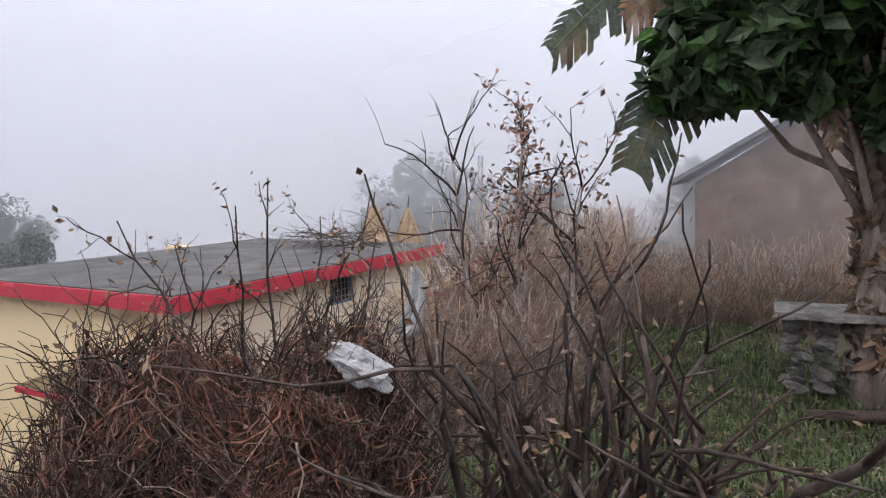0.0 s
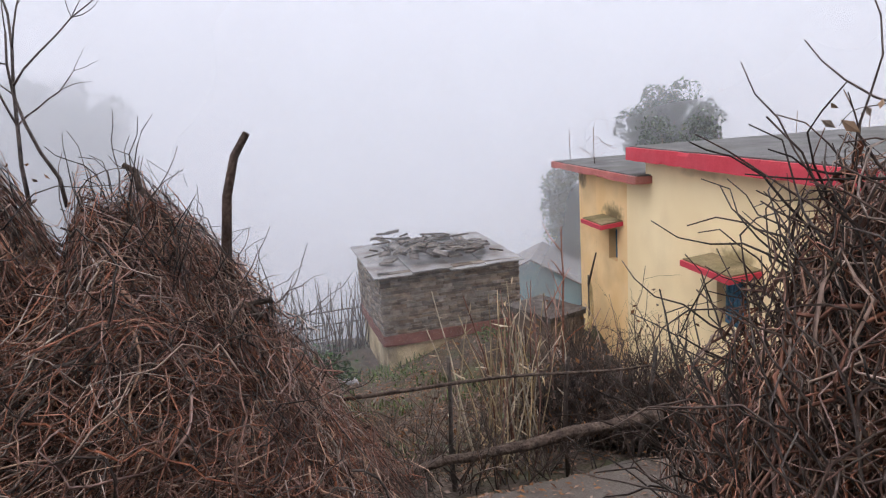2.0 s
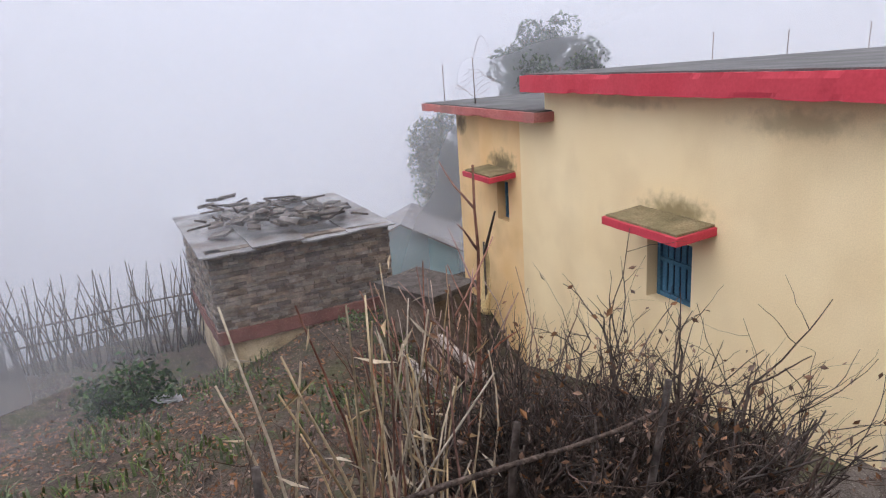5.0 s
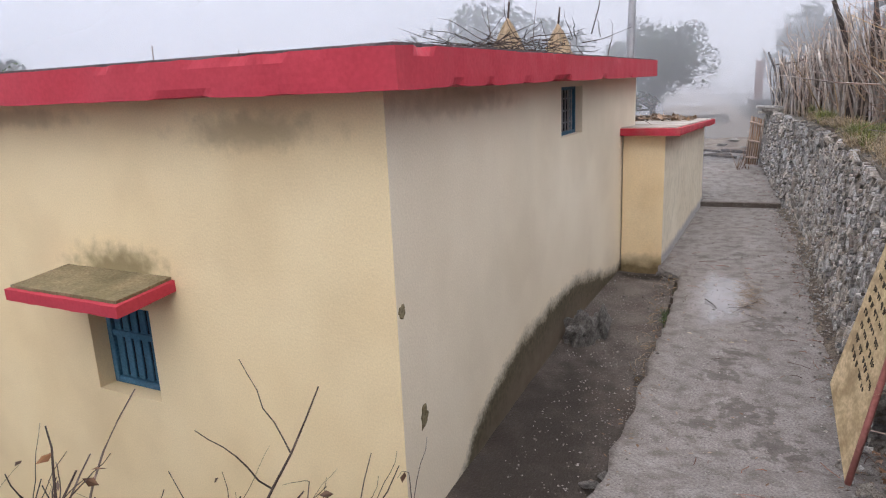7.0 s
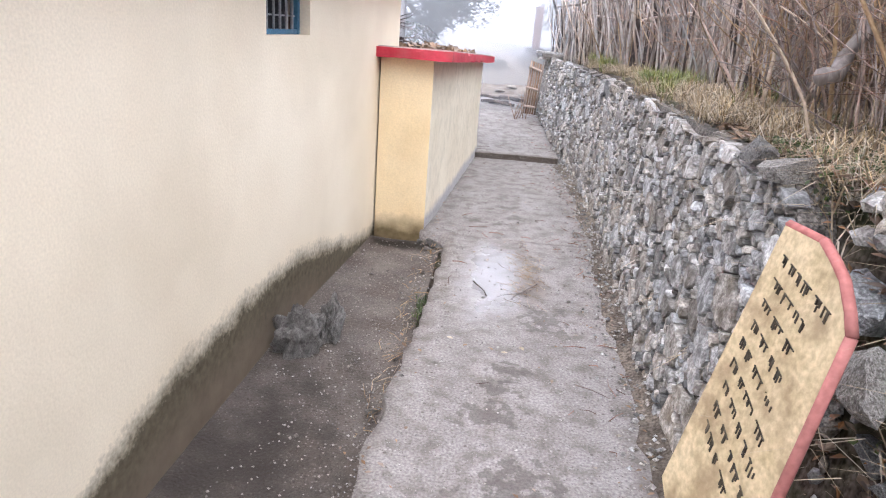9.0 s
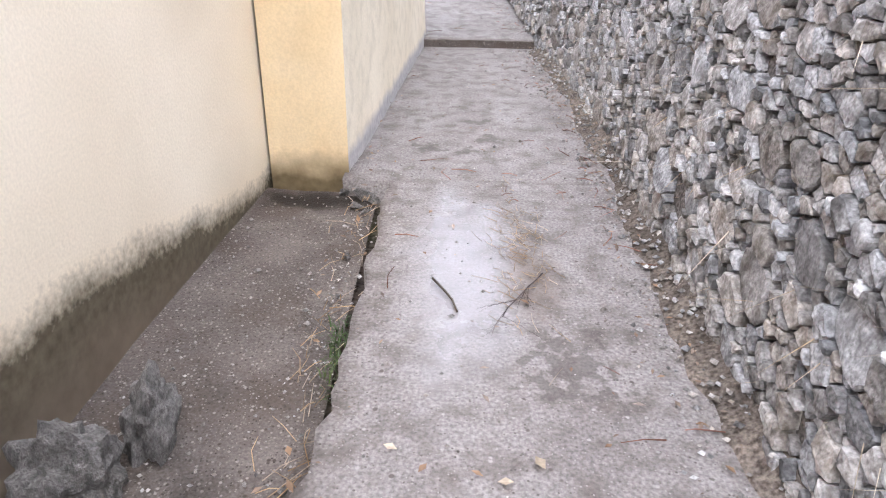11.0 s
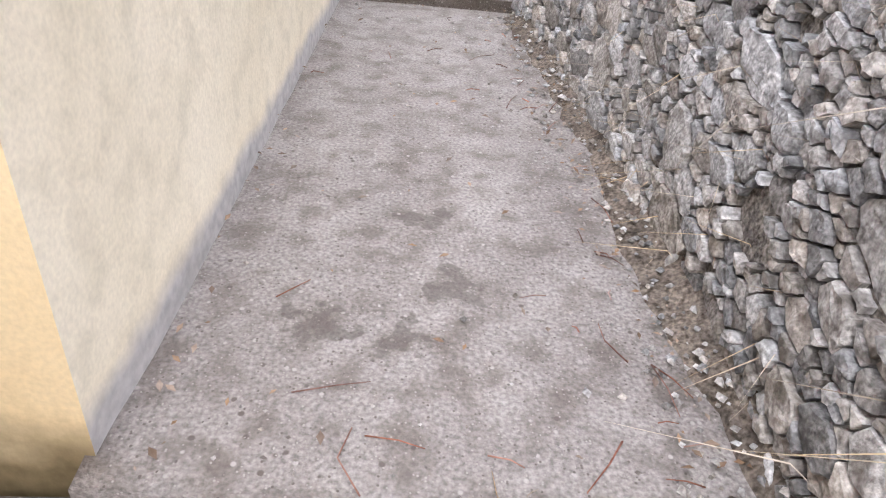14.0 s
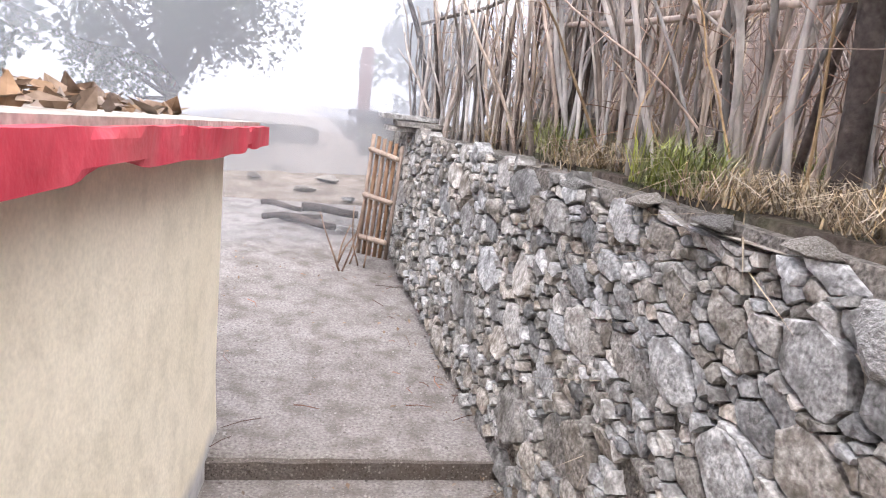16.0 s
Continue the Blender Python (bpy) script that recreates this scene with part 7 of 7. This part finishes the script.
# ---- roofs: bars, wires, brushwood, hay, pole ----
def roof_things():
    rng = np.random.default_rng(161)
    for x, y, h in ((-4.6, 2.6, 0.38), (-4.55, 3.9, 0.36), (-4.3, 5.2, 0.4), (-3.4, 6.2, 0.4), (-2.2, 6.3, 0.35), (-0.9, 6.3, 0.3)):
        p = h_point(x, y, 2.48)
        tagged(sticks("reinforcing_bar", [[((p.x, p.y, p.z - 0.03), 0.006), ((p.x + 0.01, p.y, p.z + h), 0.006)]], M_STEEL, sides=5), "thin rusty steel bar standing out of the roof", "steel bar", "roof bars")
    for x, y, h in ((-7.9, 0.0, 0.62), (-6.9, 0.1, 0.7), (-5.2, 0.6, 0.5)):
        p = h_point(x, y, 2.05)
        tagged(sticks("reinforcing_bar", [[((p.x, p.y, p.z - 0.03), 0.008), ((p.x - 0.02, p.y, p.z + h), 0.007)]], M_STEEL, sides=5), "thin rusty steel bar standing out of the low roof", "steel bar", "roof bars")
    p = h_point(-6.9, 0.1, 2.7)
    arc = [((p.x + 0.02 + 0.55 * k, p.y, p.z + 0.5 * math.sin(math.pi * min(1, 0.15 + 0.75 * k)) - 0.15), 0.004) for k in np.linspace(0, 1, 12)]
    tagged(sticks("wire", [arc], M_STEEL, sides=4), "thin looped wire above the low roof", "wire")
    w = []
    for i in range(7):
        a, b = h_point(-7.8 + 0.1 * i, 0.05, 2.2 + 0.05 * i), h_point(-6.7 + 0.1 * i, 0.2, 2.25 + 0.03 * i)
        w.append([((a.x + (b.x - a.x) * k + rng.normal(0, 0.02), a.y + (b.y - a.y) * k + rng.normal(0, 0.03), a.z + 0.08 * math.sin(6 * k + i)), 0.003) for k in np.linspace(0, 1, 9)])
    tagged(sticks("wire_tangle", w, M_STEEL, sides=3), "tangle of loose rusty wire on the low roof", "wire", kind="stuff")
    # brushwood on the main roof's far end and on the annex
    for nm, cx, cy, z, sx, sy, n, h in (("brush_pile", -2.2, 3.35, 2.5, 1.0, 0.45, 170, 0.3), ("brush_pile", -0.95, 4.75, 1.66, 0.12, 0.25, 70, 0.28)):
        out = []
        for _ in range(n):
            out.append(wander(rng, (cx + rng.normal(0, sx * 0.5), cy + rng.normal(0, sy * 0.5), z + rng.uniform(0, h)), (rng.normal(0, 1), rng.normal(0, 0.8), rng.normal(0.1, 0.22)), rng.uniform(0.3, 1.0) * (1 if z > 2 else 0.45), 0.007, 0.002, 6, 0.3))
        tagged(sticks(nm, out, M_TWIG_DARK, sides=4), "pile of dry brushwood lying on the flat roof", "brushwood", kind="stuff")
    sp = [(rng.uniform(-1.4, -0.1), rng.uniform(6.3, 7.7), 0) for _ in range(500)]
    sp = [(x, y, 1.712 - 0.04 * (y - 3.4) + rng.uniform(0, 0.07) * math.exp(-((x + 0.75) / 0.5) ** 2)) for x, y, _ in sp]
    v, f = leaf_arrays(rng, sp, rng.uniform(0.05, 0.16, len(sp)), 0.45, 0.5)
    stuff("dry_leaves", v, f, M_LEAF_DRY, "curled dry leaves and husks on the annex roof", "leaves")
    for x, y, r, h, s in ((-2.95, 5.95, 0.62, 1.72, 1), (-2.2, 6.25, 0.55, 1.6, 2)):
        hay_stack(x, y, 1.60, r, h, s)
    pts = [((-1.44 + 0.06 * k, 8.95, 1.0 + 3.4 * k), 0.07) for k in np.linspace(0, 1, 5)]
    tagged(sticks("utility_pole", [pts], M_POLE, sides=14), "grey steel utility pole beside the annex", "pole")


def hay_stack(x, y, z, r, h, seed):
    rng = np.random.default_rng(200 + seed)
    ob = thing("hay_stack", "conical stack of pale hay on the low roof", "hay stack", group="hay stacks")
    bm = bmesh.new()
    rings = []
    for i in range(9):
        k = i / 8
        rings.append([bm.verts.new((x + r * (1 - k) ** 0.8 * math.cos(2 * math.pi * j / 18) * (1 + 0.1 * rng.normal()), y + r * (1 - k) ** 0.8 * math.sin(2 * math.pi * j / 18) * (1 + 0.1 * rng.normal()), z + h * k)) for j in range(18)] if i < 8 else None)
    top = bm.verts.new((x, y, z + h))
    for i in range(7):
        for j in range(18):
            bm.faces.new((rings[i][j], rings[i][(j + 1) % 18], rings[i + 1][(j + 1) % 18], rings[i + 1][j]))
    for j in range(18):
        bm.faces.new((rings[7][j], rings[7][(j + 1) % 18], top))
    part("hay", bm, M_HAY, ob)
    out = []
    for _ in range(500):
        a, k = rng.uniform(0, 6.3), rng.uniform(0, 0.95)
        rr = r * (1 - k) ** 0.8 * 1.03
        p = np.array((x + rr * math.cos(a), y + rr * math.sin(a), z + h * k))
        out.append([(p, 0.003), (p + np.array((math.cos(a) * 0.06, math.sin(a) * 0.06, -0.12)), 0.003), (p + np.array((math.cos(a) * 0.07, math.sin(a) * 0.07, -0.26)), 0.002)])
    sticks("loose_straw", out, M_STRAW, ob, sides=3)["kind"] = "stuff"
    sticks("stake", [[((x, y, z + h - 0.1), 0.02), ((x + 0.03, y, z + h + 0.22), 0.014)]], M_BARK_DARK, ob, sides=5)


M_HAY = node_material("pale_hay", (0.28, 0.2, 0.125), (0.40, 0.3, 0.2), 9.0, 0.9, 0.8, 60, stretch=(1, 1, 0.2))
roof_things()


# ---- lower garden: shed, fence, small buildings ----
def stone_shed():
    rng = np.random.default_rng(171)
    m = pose(-8.52, -5.56, 0, 0, 0, 92)  # x runs along the front, y into the depth
    ob = thing("stone_shed", "small dry stone shed with a broken tin and slate roof", "shed", m)
    L, D = 2.82, 2.6
    part("plinth", roughen(box_bm([(0.04, 0.03, -2.2, L - 0.04, D, -1.12)]), 0.3, 0.01, 4.0), M_ORANGE_PALE, ob, "cream plastered plinth with dark splashes")
    part("band", roughen(box_bm([(-0.03, -0.04, -1.12, L + 0.03, D + 0.03, -0.92)]), 0.25, 0.015, 4.0), M_DULLRED, ob, "faded red band")
    v, f = [], []
    z = -0.92
    while z < 0.26:
        h = rng.uniform(0.04, 0.075)
        for axis in (0, 1):
            x = 0.0
            while x < (L if axis == 0 else D):
                w = rng.uniform(0.1, 0.34)
                w = min(w, (L if axis == 0 else D) - x + 0.01)
                o = rng.uniform(-0.02, 0.02)
                b = len(v)
                if axis == 0:
                    bx = (x + 0.004, o, z + 0.004, x + w - 0.004, 0.2, z + h - 0.004)
                else:
                    bx = (o, x + 0.004, z + 0.004, 0.2, x + w - 0.004, z + h - 0.004)
                x0, y0, z0, x1, y1, z1 = bx
                v += [(x0, y0, z0), (x1, y0, z0), (x1, y1, z0), (x0, y1, z0), (x0, y0, z1), (x1, y0, z1), (x1, y1, z1), (x0, y1, z1)]
                f += [tuple(b + i for i in q) for q in ((0, 3, 2, 1), (4, 5, 6, 7), (0, 1, 5, 4), (1, 2, 6, 5), (2, 3, 7, 6), (3, 0, 4, 7))]
                x += w
        z += h
    mesh_object("stones", v, f, M_STONE_BROWN, ob, "thin coursed brown-grey stones")["kind"] = "stuff"
    part("core", box_bm([(0.05, 0.05, -0.92, L - 0.05, D - 0.05, 0.25)]), M_EARTH, ob)
    for i in range(4):
        a = -0.12 + i * 0.74
        bm = box_bm([(a, -0.16, 0.27, a + 0.78, D + 0.1, 0.292)])
        for q in bm.verts:
            q.co.z += 0.10 * (q.co.y / D) + 0.03 * math.sin(a * 3)
        part("tin_sheet", roughen(bm, 0.12, 0.012, 5.0, a), M_TIN, ob, "bent weathered tin sheet")
    for i in range(60):
        x, y = rng.uniform(0.35, L - 0.3), rng.uniform(0.2, D - 0.2)
        k = 1 - abs(x - 1.0) / 2.0
        bm = box_bm([(-rng.uniform(0.06, 0.22), -0.1, 0, rng.uniform(0.06, 0.22), 0.1, 0.04)])
        lift, rx, ry, rz = rng.uniform(0.0, 0.36), rng.uniform(-16, 16), rng.uniform(-16, 16), rng.uniform(0, 360)
        for q in bm.verts:
            q.co = pose(x, y, 0.36 + lift * max(0, k), rx, ry, rz) @ q.co
        part("slate", bm, M_SLATE_BROWN, ob)
    out = []
    for _ in range(30):
        x, y = rng.uniform(0.2, L - 0.2), rng.uniform(0.2, D - 0.4)
        a = rng.uniform(0, 6.3)
        n = rng.uniform(0.25, 0.6)
        k = max(0, 1 - abs(x - 1.0) / 1.6)
        out.append([((x, y, 0.42 + 0.22 * k), 0.022), ((x + math.cos(a) * n, y + math.sin(a) * n * 0.6, 0.45 + 0.2 * k * rng.random()), 0.016)])
    for p in out:
        sticks("roof_pole", [p], M_BARK_DARK, ob, sides=5)


M_ORANGE_PALE = node_material("pale_plinth_plaster", (0.5, 0.38, 0.22), (0.66, 0.54, 0.36), 2.0, 0.85, 0.3, 50, dirt=(0.12, 0.09, 0.06), dirt_scale=1.3, dirt_amount=0.9)
M_STONE_BROWN = node_material("brown_coursed_stone", (0.13, 0.10, 0.08), (0.25, 0.205, 0.17), 7.0, 0.9, 0.4, 40, random_tint=0.4, island=True)
M_SLATE_BROWN = node_material("brown_slate", (0.07, 0.06, 0.056), (0.19, 0.165, 0.15), 7.0, 0.85, 0.4, 40, random_tint=0.4)
stone_shed()


def lower_garden():
    rng = np.random.default_rng(181)
    # low concrete tank by the house, small turquoise house
    ob = thing("water_tank", "low flat concrete tank beside the house", "tank", pose(-7.3, -2.7, -0.35, 0, 0, 20))
    part("body", roughen(box_bm([(-0.6, -0.4, -1.75, 0.5, 0.4, -0.12)]), 0.25, 0.02, 4.0), M_EARTHWALL, ob, "dark brown side wall")
    part("lid", roughen(box_bm([(-0.67, -0.46, -0.12, 0.57, 0.46, -0.03)]), 0.2, 0.012, 5.0), M_SLATE_BROWN, ob, "grey-brown weathered slab")
    ob = thing("small_house", "small turquoise washed house in the mist", "house", pose(-13.0, -0.6, -3.0, 0, 0, 60))
    part("wall", box_bm([(-1.2, -1.0, 0, 1.2, 1.0, 1.7)]), M_TURQ, ob)
    bm = bmesh.new()
    a = [bm.verts.new(p) for p in ((-1.2, -1.0, 1.7), (1.2, -1.0, 1.7), (0, -1.0, 2.3))]
    b = [bm.verts.new(p) for p in ((-1.2, 1.0, 1.7), (1.2, 1.0, 1.7), (0, 1.0, 2.3))]
    bm.faces.new(a)
    bm.faces.new(b[::-1])
    for i in range(3):
        j = (i + 1) % 3
        bm.faces.new((a[j], a[i], b[i], b[j]))
    part("gable", bm, M_TURQ, ob)
    for s in (-1, 1):
        bm = box_bm([(0, -1.15, 0, 1.4, 1.15, 0.04)])
        for v in bm.verts:
            v.co.z += 2.34 - 0.5 * v.co.x
            v.co.x *= s
        if s < 0:
            bmesh.ops.reverse_faces(bm, faces=bm.faces[:])
        part("roof_slope", bm, M_TIN, ob)
    # stick fence below the garden
    ob = thing("garden_fence", "rough stick fence below the garden, grey in the mist", "fence")
    for i in range(210):
        k = i / 210
        x, y = -10.9 - 0.2 * math.sin(6 * k), -11.5 + 6.2 * k
        p = wander(rng, (x + rng.normal(0, 0.06), y, -2.1), (rng.normal(0, 0.1), rng.normal(0, 0.12), 1), rng.uniform(1.2, 1.95), 0.018, 0.008, 5, 0.15)
        sticks("stick", [p], M_BARK_DARK, ob, sides=5)
    for z in (-1.3, -1.0):
        sticks("rail", [[((-10.95, -11.5 + 6.2 * k, z + 0.04 * math.sin(9 * k)), 0.018) for k in np.linspace(0, 1, 9)]], M_BARK_DARK, ob, sides=5)
    # white scrap in the garden
    v, f = leaf_arrays(rng, [(-7.5 + 0.03 * i, -6.5 + 0.05 * i, ground_height(-7.5, -6.5) + 0.07) for i in range(5)], [0.3, 0.24, 0.26, 0.2, 0.22], 0.55, 0.7)
    ob = mesh_object("plastic_bag", v, f, M_CLOTH, smooth=True)
    md = ob.modifiers.new("thick", "SOLIDIFY")
    md.thickness = 0.01
    tagged(ob, "crumpled white plastic bag on the garden soil", "bag")
    # bush and stalks on the garden
    for x, y, s in ((-7.6, -6.7, 0.45), (-8.1, -7.2, 0.35)):
        sp = [np.array((x, y, ground_height(x, y) + s * 0.6)) + rng.normal(0, s * 0.45, 3) for _ in range(650)]
        v, f = leaf_arrays(rng, sp, rng.uniform(0.06, 0.13, len(sp)), 0.1, 0.55)
        ob = thing("leafy_bush", "small leafy green bush in the lower garden", "bush")
        mesh_object("leaves", v, f, M_LEAF, ob)["kind"] = "stuff"
        sticks("stem", [wander(rng, (x, y, ground_height(x, y) - 0.05), (0, 0, 1), s * 1.4, 0.02, 0.008, 5, 0.2)], M_BARK_DARK, ob)
    out = []
    for _ in range(60):
        x, y = rng.uniform(-6.2, -2.6), rng.uniform(-4.6, -2.6)
        out.append(wander(rng, (x, y, ground_height(x, y) - 0.03), (rng.normal(0, 0.2), rng.normal(0, 0.2), 1), rng.uniform(0.5, 1.5), 0.012, 0.005, 6, 0.2))
    tagged(sticks("dead_stalks", out, M_TWIG_PALE, sides=4), "scattered dead stalks along the house front", "plants", kind="stuff")
    # logs and a grey trunk lying before the tank
    for a, b, r in (((-5.9, -3.2, -0.65), (-5.0, -3.0, -0.95), 0.07), ((-6.0, -3.6, -0.9), (-5.0, -3.5, -1.0), 0.05)):
        a, b = np.array(a), np.array(b)
        tagged(sticks("log", [[(a + (b - a) * k, r) for k in np.linspace(0, 1, 5)]], M_BARK, sides=7), "pale broken log lying before the house", "log", "logs before the house")


M_EARTHWALL = node_material("dark_mud_wall", (0.10, 0.075, 0.06), (0.19, 0.15, 0.12), 3.0, 0.95, 0.4, 40)
lower_garden()
